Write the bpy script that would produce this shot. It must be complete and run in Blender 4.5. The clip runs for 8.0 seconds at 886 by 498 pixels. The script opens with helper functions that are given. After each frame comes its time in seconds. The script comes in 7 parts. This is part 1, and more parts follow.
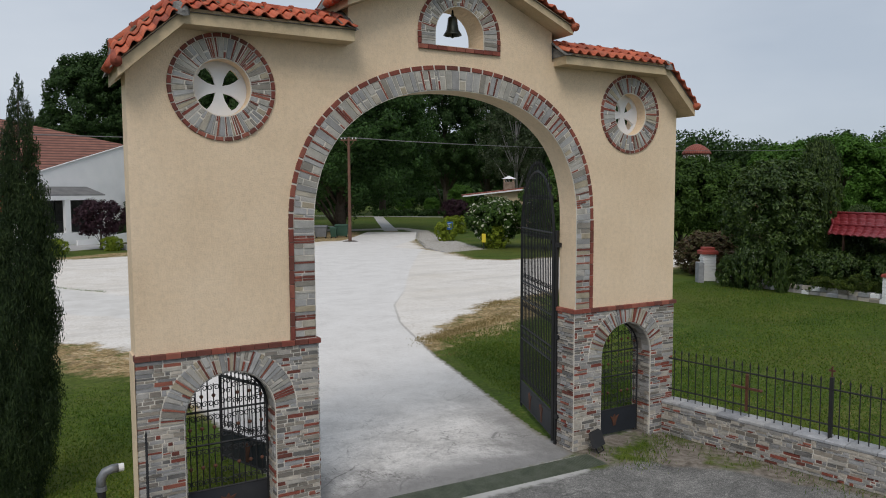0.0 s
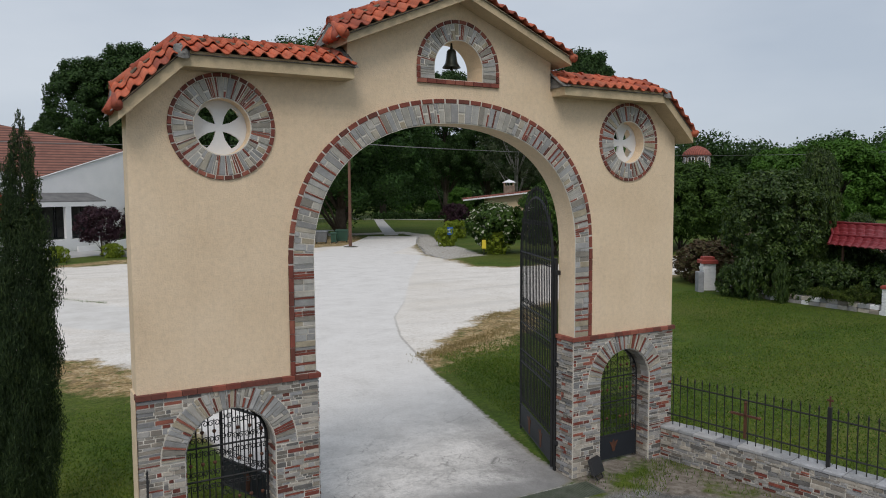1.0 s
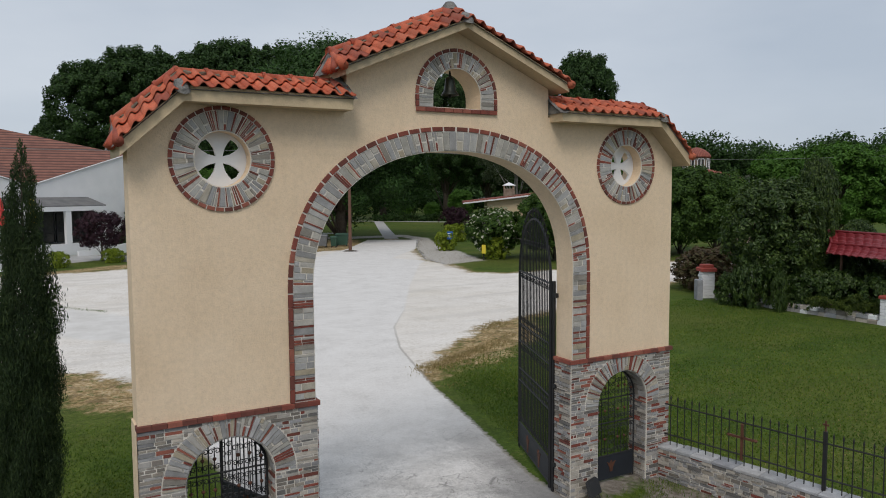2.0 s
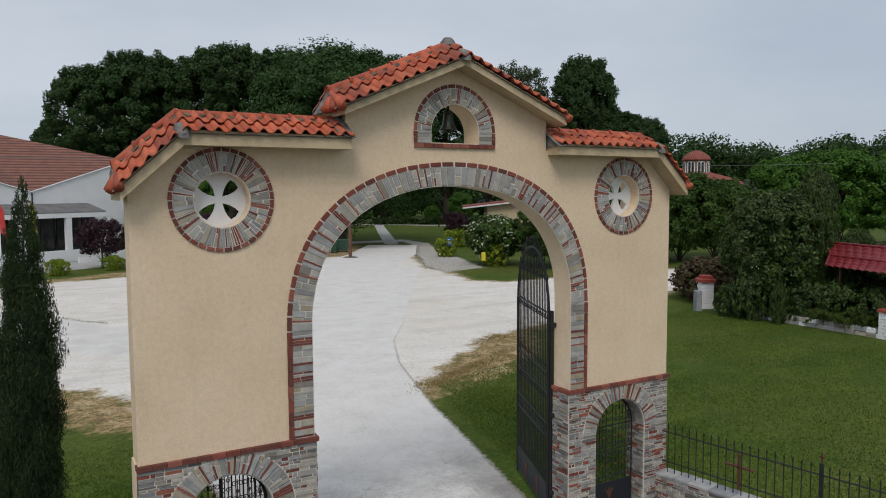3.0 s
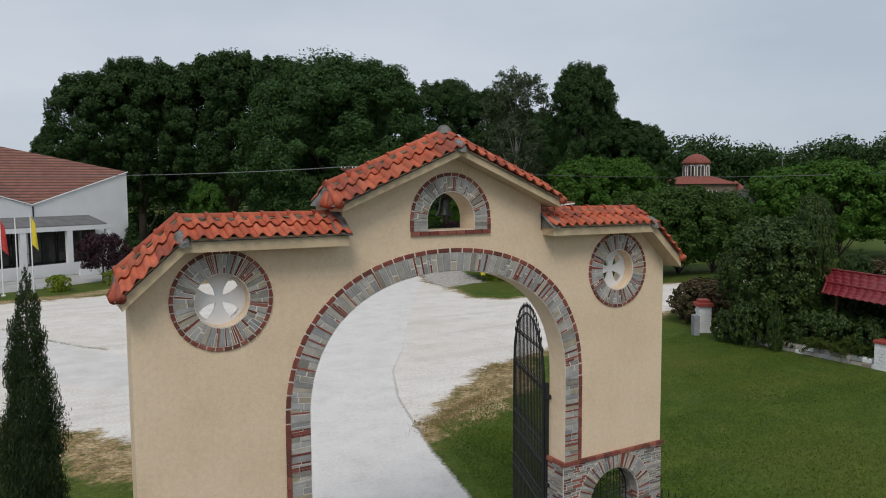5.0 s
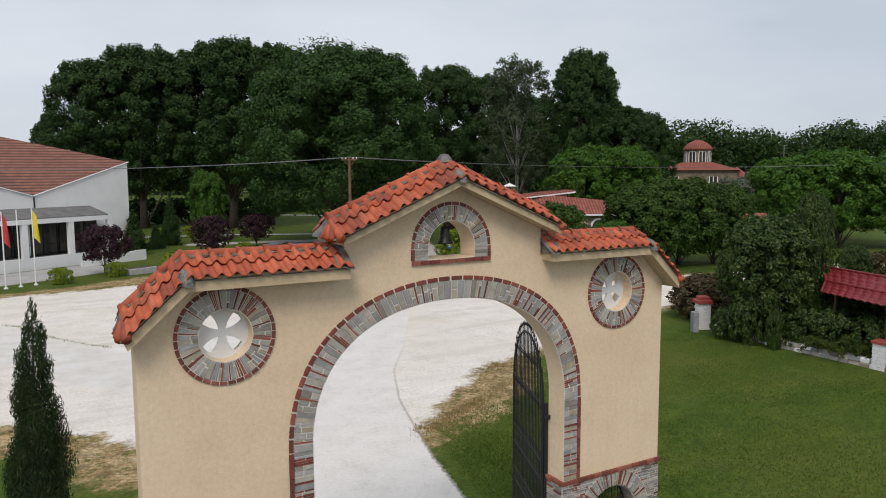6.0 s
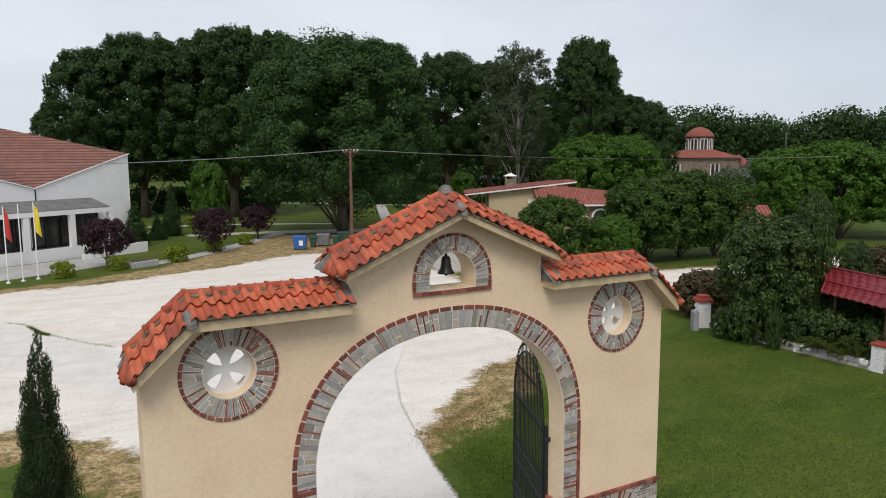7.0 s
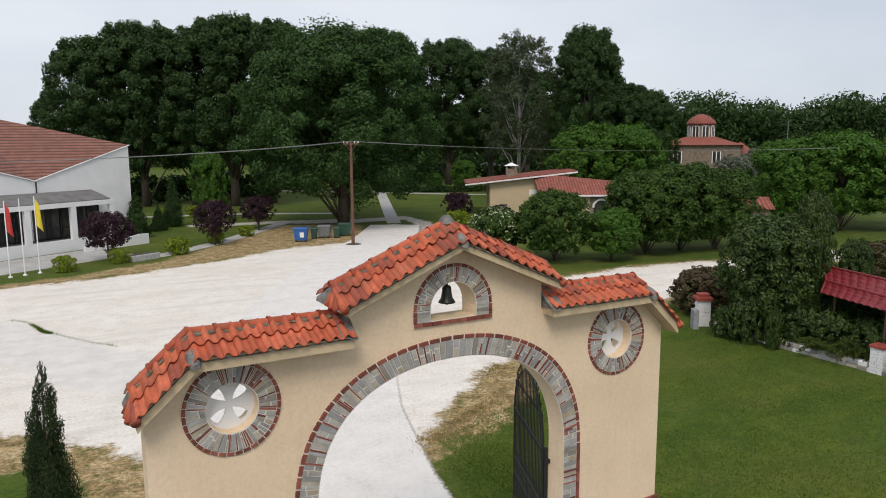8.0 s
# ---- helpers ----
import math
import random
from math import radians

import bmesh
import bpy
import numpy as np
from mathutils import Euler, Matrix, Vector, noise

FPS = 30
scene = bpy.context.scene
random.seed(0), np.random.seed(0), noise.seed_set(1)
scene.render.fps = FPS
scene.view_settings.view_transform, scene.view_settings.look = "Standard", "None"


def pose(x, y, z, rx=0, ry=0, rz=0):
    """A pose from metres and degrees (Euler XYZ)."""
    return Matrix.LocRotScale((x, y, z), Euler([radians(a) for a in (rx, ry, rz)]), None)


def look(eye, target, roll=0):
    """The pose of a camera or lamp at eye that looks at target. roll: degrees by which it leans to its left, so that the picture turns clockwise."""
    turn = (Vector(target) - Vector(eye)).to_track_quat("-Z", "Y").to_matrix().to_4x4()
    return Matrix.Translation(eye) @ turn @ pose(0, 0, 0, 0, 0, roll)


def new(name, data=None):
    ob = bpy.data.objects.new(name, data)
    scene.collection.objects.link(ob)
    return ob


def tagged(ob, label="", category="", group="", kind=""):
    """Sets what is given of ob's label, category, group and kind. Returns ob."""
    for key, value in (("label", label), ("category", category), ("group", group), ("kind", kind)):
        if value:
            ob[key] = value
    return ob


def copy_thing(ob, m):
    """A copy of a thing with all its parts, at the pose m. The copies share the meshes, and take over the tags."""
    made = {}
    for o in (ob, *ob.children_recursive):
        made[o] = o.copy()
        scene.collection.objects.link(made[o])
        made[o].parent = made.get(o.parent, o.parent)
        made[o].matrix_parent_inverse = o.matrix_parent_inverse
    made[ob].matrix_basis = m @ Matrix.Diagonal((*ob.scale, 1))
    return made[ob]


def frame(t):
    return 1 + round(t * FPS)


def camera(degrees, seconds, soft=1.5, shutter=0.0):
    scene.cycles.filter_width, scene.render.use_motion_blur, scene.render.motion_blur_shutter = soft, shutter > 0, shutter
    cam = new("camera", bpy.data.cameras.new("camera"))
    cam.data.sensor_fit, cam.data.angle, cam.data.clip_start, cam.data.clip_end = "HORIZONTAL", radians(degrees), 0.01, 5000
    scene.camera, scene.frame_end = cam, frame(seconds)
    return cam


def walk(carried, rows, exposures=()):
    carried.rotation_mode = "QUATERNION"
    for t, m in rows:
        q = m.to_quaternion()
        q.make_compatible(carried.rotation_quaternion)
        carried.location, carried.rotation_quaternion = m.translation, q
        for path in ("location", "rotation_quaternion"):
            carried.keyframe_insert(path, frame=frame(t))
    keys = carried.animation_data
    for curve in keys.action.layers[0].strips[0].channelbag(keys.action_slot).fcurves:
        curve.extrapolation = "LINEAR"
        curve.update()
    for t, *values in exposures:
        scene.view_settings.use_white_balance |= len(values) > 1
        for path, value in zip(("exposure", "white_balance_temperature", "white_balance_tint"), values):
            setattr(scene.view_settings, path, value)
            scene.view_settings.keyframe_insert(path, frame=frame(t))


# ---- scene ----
cam = camera(62.5, 8.0, soft=1.0)
PATH = [
    (0, (-6.05, -10.056, 4.722), (-5.059, -8.326, 4.565), -0.2),
    (0.5, (-6.037, -10.062, 4.939), (-5.047, -8.332, 4.781), -0.2),
    (1, (-6.038, -10.079, 5.235), (-5.048, -8.348, 5.078), -0.3),
    (1.5, (-6.042, -10.109, 5.453), (-5.052, -8.378, 5.295), -0.3),
    (3, (-6.028, -10.188, 6.215), (-5.039, -8.457, 6.059), -0.3),
    (3.5, (-6.013, -10.201, 6.565), (-5.024, -8.47, 6.409), -0.3),
    (4, (-6.005, -10.237, 6.943), (-5.016, -8.506, 6.789), -0.3),
    (4.5, (-6.002, -10.273, 7.292), (-5.013, -8.541, 7.138), -0.3),
    (6, (-6.025, -10.353, 8.408), (-5.041, -8.624, 8.198), -0.3),
    (6.5, (-6.032, -10.359, 8.771), (-5.051, -8.632, 8.541), -0.3),
    (7, (-6.021, -10.345, 9.182), (-5.042, -8.619, 8.929), -0.3),
    (7.5, (-6.012, -10.337, 9.55), (-5.035, -8.613, 9.277), -0.3),
    (8, (-5.996, -10.308, 9.949), (-5.022, -8.586, 9.653), -0.3),
]
walk(cam, [(t, look(eye, target, roll)) for t, eye, target, roll in PATH],
     exposures=[(0.0, 0.05, 6550, 12.0), (1.5, 0.05, 6550, 12.0), (3.0, 0.0, 6550, 11.5), (4.7, 0.0, 6550, 11.5), (5.8, 0.22, 6750, 13.0), (6.5, 0.33, 6850, 14.0), (8.0, 0.4, 6850, 14.0)])

# ---- light ----
SUN_EL, SUN_AZ = radians(50), radians(215)
world = bpy.data.worlds.new("overcast")
scene.world = world
world.use_nodes = True
wt = world.node_tree
wt.nodes.clear()
w_out = wt.nodes.new("ShaderNodeOutputWorld")
w_bg = wt.nodes.new("ShaderNodeBackground")
w_sky = wt.nodes.new("ShaderNodeTexSky")
w_sky.sky_type = "NISHITA"
w_sky.sun_disc = False
w_sky.sun_elevation, w_sky.sun_rotation = SUN_EL, SUN_AZ
w_co = wt.nodes.new("ShaderNodeTexCoord")
w_map = wt.nodes.new("ShaderNodeMapping")
w_map.inputs["Scale"].default_value = (1.0, 1.0, 3.2)
w_n = wt.nodes.new("ShaderNodeTexNoise")
w_n.inputs["Scale"].default_value, w_n.inputs["Detail"].default_value, w_n.inputs["Roughness"].default_value = 1.7, 5.0, 0.5
w_ramp = wt.nodes.new("ShaderNodeValToRGB")
w_ramp.color_ramp.elements[0].position, w_ramp.color_ramp.elements[0].color = 0.34, (0.47, 0.545, 0.635, 1)
w_ramp.color_ramp.elements[1].position, w_ramp.color_ramp.elements[1].color = 0.68, (0.625, 0.69, 0.76, 1)
w_gain = wt.nodes.new("ShaderNodeVectorMath")
w_gain.operation = "SCALE"
w_gain.inputs["Scale"].default_value = 0.07
w_mix = wt.nodes.new("ShaderNodeMixRGB")
w_mix.inputs["Fac"].default_value = 0.88
wt.links.new(w_co.outputs["Generated"], w_map.inputs["Vector"])
wt.links.new(w_map.outputs["Vector"], w_n.inputs["Vector"])
wt.links.new(w_n.outputs["Fac"], w_ramp.inputs["Fac"])
wt.links.new(w_sky.outputs["Color"], w_gain.inputs[0])
wt.links.new(w_gain.outputs["Vector"], w_mix.inputs["Color1"])
wt.links.new(w_ramp.outputs["Color"], w_mix.inputs["Color2"])
wt.links.new(w_mix.outputs["Color"], w_bg.inputs["Color"])
wt.links.new(w_bg.outputs["Background"], w_out.inputs["Surface"])
w_bg.inputs["Strength"].default_value = 0.97
sun = new("sun", bpy.data.lights.new("sun", "SUN"))
sun.data.energy, sun.data.angle, sun.data.color = 1.5, radians(25), (1.0, 0.95, 0.88)
sun.matrix_world = look((20 * math.sin(SUN_AZ), 20 * math.cos(SUN_AZ), 20 * math.tan(SUN_EL)), (0, 0, 0))


# ---- materials ----
def nodes_of(m):
    m.use_nodes = True
    t = m.node_tree
    return t, t.nodes["Principled BSDF"]


def wire(t, a, b):
    t.links.new(a, b)


def mathn(t, op, a, b=None, c=None):
    n = t.nodes.new("ShaderNodeMath")
    n.operation = op
    for k, v in enumerate((a, b, c)):
        if v is None:
            continue
        if isinstance(v, (int, float)):
            n.inputs[k].default_value = v
        else:
            t.links.new(v, n.inputs[k])
    return n.outputs[0]


def noisen(t, vec, scale, detail=4.0, rough=0.55):
    n = t.nodes.new("ShaderNodeTexNoise")
    n.inputs["Scale"].default_value, n.inputs["Detail"].default_value, n.inputs["Roughness"].default_value = scale, detail, rough
    t.links.new(vec, n.inputs["Vector"])
    return n.outputs["Fac"]


def rampn(t, fac, stops, mode="LINEAR"):
    n = t.nodes.new("ShaderNodeValToRGB")
    r = n.color_ramp
    r.interpolation = mode
    while len(r.elements) < len(stops):
        r.elements.new(0.5)
    for e, (p, c) in zip(r.elements, stops):
        e.position = p
        e.color = (*c, 1)
    t.links.new(fac, n.inputs["Fac"])
    return n.outputs["Color"]


def mixn(t, fac, a, b, mode="MIX"):
    n = t.nodes.new("ShaderNodeMixRGB")
    n.blend_type = mode
    for k, v in zip(("Fac", "Color1", "Color2"), (fac, a, b)):
        if isinstance(v, (int, float)):
            n.inputs[k].default_value = v
        elif isinstance(v, tuple):
            n.inputs[k].default_value = (*v, 1)
        else:
            t.links.new(v, n.inputs[k])
    return n.outputs["Color"]


def bumpn(t, bsdf, height, strength, dist):
    n = t.nodes.new("ShaderNodeBump")
    n.inputs["Strength"].default_value, n.inputs["Distance"].default_value = strength, dist
    t.links.new(height, n.inputs["Height"])
    t.links.new(n.outputs["Normal"], bsdf.inputs["Normal"])


def surface(name, tones, big=1.2, fine=30.0, rough=0.8, metal=0.0, bump=0.3, depth=0.01, vary="", spread=0.35, dirt=None, dirt_amount=0.5, mottle=0.0):
    """A procedural surface: tones mixed by a large noise, a fine grain, and where asked a tone for each piece."""
    m = bpy.data.materials.new(name)
    t, b = nodes_of(m)
    geo = t.nodes.new("ShaderNodeNewGeometry")
    pos = geo.outputs["Position"]
    n1, n2 = noisen(t, pos, big), noisen(t, pos, fine, 3.0)
    f = mathn(t, "ADD", mathn(t, "MULTIPLY", n1, 0.7), mathn(t, "MULTIPLY", n2, 0.3))
    if vary:
        if vary == "object":
            rnd = t.nodes.new("ShaderNodeObjectInfo").outputs["Random"]
        else:
            rnd = geo.outputs["Random Per Island"]
        col = rampn(t, rnd, [(k / max(1, len(tones)), c) for k, c in enumerate(tones)], "CONSTANT")
        col = mixn(t, 1.0, col, rampn(t, f, [(0.3, (1 - spread,) * 3), (0.7, (1 + spread * 0.4,) * 3)]), "MULTIPLY")
    else:
        col = rampn(t, f, [(0.32 + 0.36 * k / max(1, len(tones) - 1), c) for k, c in enumerate(tones)])
    if dirt:
        d = rampn(t, noisen(t, pos, big * 0.37, 6.0, 0.65), [(0.52, (0, 0, 0)), (0.72, (dirt_amount,) * 3)])
        col = mixn(t, d, col, dirt)
    if mottle:
        col = mixn(t, 1.0, col, rampn(t, noisen(t, pos, 13.0, 7, 0.85), [(0.36, (1 - mottle,) * 3), (0.5, (1.0,) * 3), (0.64, (1 + mottle * 0.7,) * 3)]), "MULTIPLY")
        run = t.nodes.new("ShaderNodeMapping")
        run.inputs["Scale"].default_value = (1.0, 1.0, 0.12)
        wire(t, pos, run.inputs["Vector"])
        col = mixn(t, 1.0, col, rampn(t, noisen(t, run.outputs["Vector"], 5.0, 6, 0.7), [(0.34, (1 - mottle * 0.3,) * 3), (0.5, (1.0,) * 3)]), "MULTIPLY")
    wire(t, col, b.inputs["Base Color"])
    b.inputs["Roughness"].default_value, b.inputs["Metallic"].default_value = rough, metal
    if bump:
        bumpn(t, b, mathn(t, "ADD", n2, mathn(t, "MULTIPLY", n1, 0.5)), bump, depth)
    return m


M_PLASTER = surface("cream_plaster", [(0.695, 0.532, 0.358), (0.765, 0.597, 0.414), (0.80, 0.635, 0.452)], 0.9, 46, 0.9, bump=0.75, depth=0.014, dirt=(0.55, 0.42, 0.275), dirt_amount=0.22, mottle=0.10)
M_CORNICE = surface("weathered_cornice", [(0.42, 0.33, 0.21), (0.56, 0.44, 0.28), (0.62, 0.49, 0.31)], 2.2, 38, 0.9, bump=0.4, dirt=(0.22, 0.19, 0.14), dirt_amount=0.6)
M_MORTAR = surface("pale_mortar", [(0.56, 0.52, 0.45), (0.73, 0.69, 0.62)], 3.0, 60, 0.95, bump=0.5)
M_DARKMORTAR = surface("grey_cement", [(0.07, 0.07, 0.068), (0.17, 0.165, 0.155), (0.27, 0.26, 0.24)], 5.0, 40, 0.95, bump=0.7, depth=0.02)
STONES = [(0.290, 0.277, 0.260), (0.363, 0.344, 0.318), (0.228, 0.225, 0.224), (0.446, 0.407, 0.350), (0.301, 0.266, 0.218), (0.488, 0.438, 0.371), (0.374, 0.360, 0.344), (0.186, 0.166, 0.140), (0.332, 0.329, 0.329), (0.249, 0.220, 0.187), (0.145, 0.138, 0.129), (0.405, 0.376, 0.334)]
REDS = [(0.20, 0.052, 0.036), (0.25, 0.068, 0.045), (0.15, 0.048, 0.034), (0.30, 0.10, 0.066)]
M_STONE = surface("slate_stone", STONES, 6.0, 45, 0.8, bump=0.5, depth=0.008, vary="object")
M_STONES = surface("slate_stone_joined", STONES, 6.0, 45, 0.8, bump=0.5, depth=0.008, vary="island")
ARCH_STONES = [(0.369, 0.363, 0.350), (0.417, 0.406, 0.377), (0.330, 0.329, 0.322), (0.446, 0.420, 0.377), (0.349, 0.334, 0.294), (0.398, 0.392, 0.382), (0.291, 0.286, 0.276), (0.436, 0.411, 0.359), (0.388, 0.334, 0.239), (0.262, 0.239, 0.202), (0.446, 0.401, 0.322)]
M_ARCHSTONE = surface("dressed_grey_stone", ARCH_STONES, 6.0, 45, 0.8, bump=0.4, depth=0.006, vary="object")
M_RED = surface("red_brick", REDS, 8.0, 60, 0.85, bump=0.4, depth=0.006, vary="object")
M_REDS = surface("red_brick_joined", REDS, 8.0, 60, 0.85, bump=0.4, depth=0.006, vary="island")
M_TILE = surface("terracotta_tile", [(0.47, 0.095, 0.040), (0.54, 0.118, 0.050), (0.39, 0.078, 0.036), (0.58, 0.14, 0.066), (0.50, 0.108, 0.046), (0.32, 0.07, 0.038)], 5.0, 40, 0.7, bump=0.25, depth=0.006, vary="object", spread=0.45, dirt=(0.20, 0.085, 0.05), dirt_amount=0.55)
M_IRON = surface("black_painted_iron", [(0.008, 0.008, 0.009), (0.016, 0.016, 0.017)], 4.0, 50, 0.62, 0.0, bump=0.1)
M_BLUEIRON = surface("blue_black_sheet_iron", [(0.010, 0.013, 0.019), (0.018, 0.023, 0.031)], 2.0, 50, 0.6, 0.0, bump=0.1, dirt=(0.06, 0.05, 0.045), dirt_amount=0.4)
M_RUST = surface("rusty_copper_paint", [(0.075, 0.032, 0.02), (0.14, 0.055, 0.03)], 9.0, 60, 0.7, 0.2)
M_WHITE = surface("white_paint", [(0.70, 0.71, 0.72), (0.80, 0.80, 0.80)], 0.6, 30, 0.7, bump=0.1, dirt=(0.55, 0.55, 0.53), dirt_amount=0.4)
M_BELL = surface("dark_bronze", [(0.02, 0.024, 0.02), (0.045, 0.05, 0.04)], 6.0, 60, 0.42, 0.7, bump=0.1)
M_COPING = surface("pale_coping_stone", [(0.328, 0.336, 0.344), (0.410, 0.410, 0.410), (0.279, 0.287, 0.303), (0.377, 0.385, 0.402)], 5.0, 40, 0.85, bump=0.4, vary="object")
M_BEDMORTAR = surface("buff_bedding_mortar", [(0.075, 0.062, 0.045), (0.15, 0.12, 0.085), (0.24, 0.19, 0.135)], 9.0, 50, 0.95, bump=0.7, depth=0.015)
M_BARK = surface("bark", [(0.05, 0.038, 0.028), (0.10, 0.08, 0.06)], 3.0, 18, 0.95, bump=0.8, depth=0.03)


def leafy(name, tones, scale=0.5, rough=0.6, gloss=0.25):
    m = bpy.data.materials.new(name)
    t, b = nodes_of(m)
    geo = t.nodes.new("ShaderNodeNewGeometry")
    n = noisen(t, geo.outputs["Position"], scale, 3.0)
    rnd = geo.outputs["Random Per Island"]
    f = mathn(t, "ADD", mathn(t, "MULTIPLY", n, 0.55), mathn(t, "MULTIPLY", rnd, 0.45))
    col = rampn(t, f, [(0.2 + 0.6 * k / max(1, len(tones) - 1), c) for k, c in enumerate(tones)])
    wire(t, col, b.inputs["Base Color"])
    b.inputs["Roughness"].default_value = rough
    b.inputs["Specular IOR Level"].default_value = gloss
    thin = t.nodes.new("ShaderNodeBsdfTranslucent")
    wire(t, mixn(t, 1.0, col, (1.25, 1.3, 0.7), "MULTIPLY"), thin.inputs["Color"])
    both = t.nodes.new("ShaderNodeMixShader")
    both.inputs["Fac"].default_value = 0.24
    wire(t, b.outputs["BSDF"], both.inputs[1])
    wire(t, thin.outputs["BSDF"], both.inputs[2])
    wire(t, both.outputs["Shader"], t.nodes["Material Output"].inputs["Surface"])
    return m


L_DARK = leafy("dark_leaves", [(0.014, 0.034, 0.009), (0.030, 0.066, 0.016), (0.056, 0.112, 0.028)])
L_BIG = leafy("mid_dark_leaves", [(0.014, 0.037, 0.009), (0.029, 0.070, 0.015), (0.054, 0.119, 0.026)])
L_MID = leafy("green_leaves", [(0.018, 0.043, 0.007), (0.040, 0.084, 0.012), (0.081, 0.149, 0.023)])
L_LIGHT = leafy("light_green_leaves", [(0.032, 0.082, 0.009), (0.056, 0.138, 0.016), (0.088, 0.190, 0.025)])
L_GLOSS = leafy("glossy_leaves", [(0.012, 0.032, 0.006), (0.036, 0.070, 0.012), (0.098, 0.152, 0.031)], 0.9, 0.45, 0.35)
L_JUNIPER = leafy("juniper_sprays", [(0.022, 0.042, 0.009), (0.055, 0.085, 0.014), (0.13, 0.17, 0.028)], 1.6)
L_CYPRESS = leafy("cypress_leaves", [(0.013, 0.027, 0.012), (0.03, 0.054, 0.02), (0.066, 0.10, 0.034)], 2.0)
L_PLUM = leafy("purple_leaves", [(0.018, 0.008, 0.014), (0.04, 0.016, 0.026), (0.06, 0.028, 0.035)])
L_OLIVE = leafy("grey_green_leaves", [(0.08, 0.10, 0.075), (0.13, 0.15, 0.115), (0.19, 0.21, 0.165)])
L_BIRCH = leafy("birch_leaves", [(0.035, 0.052, 0.026), (0.062, 0.086, 0.044), (0.10, 0.128, 0.07)])
L_BUSH = leafy("bush_leaves", [(0.10, 0.15, 0.012), (0.17, 0.23, 0.018), (0.26, 0.31, 0.03)], 2.0)
L_RUSSET = leafy("russet_leaves", [(0.05, 0.035, 0.02), (0.09, 0.06, 0.032), (0.07, 0.085, 0.03)], 1.0)


# ---- building helpers ----
def shape(name, verts, faces, material, parent=None, label="", smooth=False):
    me = bpy.data.meshes.new(name)
    me.from_pydata([tuple(v) for v in verts], [], [tuple(f) for f in faces])
    me.materials.append(material)
    if smooth:
        me.shade_smooth()
    me.update()
    ob = new(name, me)
    ob.parent = parent
    if label:
        ob["label"] = label
    return ob


def part(name, bm, material, parent, label=""):
    bmesh.ops.recalc_face_normals(bm, faces=bm.faces)
    me = bpy.data.meshes.new(name)
    bm.to_mesh(me)
    bm.free()
    me.materials.append(material)
    ob = new(name, me)
    ob.parent = parent
    if label:
        ob["label"] = label
    return ob


def thing(name, label, category, group="", at=None):
    ob = new(name)
    ob.empty_display_size = 0.2
    if at is not None:
        ob.matrix_basis = at
    return tagged(ob, label, category, group)


class Pile:
    """Collects many small solids into one mesh."""

    def __init__(self):
        self.v, self.f = [], []

    def add(self, verts, faces):
        k = len(self.v)
        self.v.extend(verts)
        self.f.extend([tuple(i + k for i in f) for f in faces])

    def make(self, name, material, parent=None, label="", smooth=False):
        return shape(name, self.v, self.f, material, parent, label, smooth)


def box(x0, y0, z0, x1, y1, z1):
    v = [(x0, y0, z0), (x1, y0, z0), (x1, y1, z0), (x0, y1, z0), (x0, y0, z1), (x1, y0, z1), (x1, y1, z1), (x0, y1, z1)]
    f = [(0, 3, 2, 1), (4, 5, 6, 7), (0, 1, 5, 4), (1, 2, 6, 5), (2, 3, 7, 6), (3, 0, 4, 7)]
    return v, f


def bevel_box(x0, y0, z0, x1, y1, z1, b=0.01):
    """A box with chamfered top and upright edges."""
    v = []
    for z, i in ((z0, 0), (z1 - b, 0), (z1, b)):
        v += [(x0 + i, y0 + i, z), (x1 - i, y0 + i, z), (x1 - i, y1 - i, z), (x0 + i, y1 - i, z)]
    f = [(0, 3, 2, 1), (8, 9, 10, 11)]
    for r in (0, 4):
        for k in range(4):
            f.append((r + k, r + (k + 1) % 4, r + 4 + (k + 1) % 4, r + 4 + k))
    return v, f


def prism(poly, to3, depth, inset=0.006):
    """A stone: a polygon in a plane (u, w), raised by depth with a chamfered face. to3 maps (u, w, out) into the place."""
    n = len(poly)
    cu, cw = sum(p[0] for p in poly) / n, sum(p[1] for p in poly) / n
    v = [to3(u, w, -0.012) for u, w in poly] + [to3(u, w, depth - inset) for u, w in poly]
    for u, w in poly:
        du, dw = cu - u, cw - w
        d = max(1e-6, math.hypot(du, dw))
        k = min(inset, d * 0.3) / d
        v.append(to3(u + du * k, w + dw * k, depth))
    f = [tuple(range(2 * n, 3 * n))]
    for r in (0, n):
        for k in range(n):
            f.append((r + k, r + (k + 1) % n, r + n + (k + 1) % n, r + n + k))
    return v, f


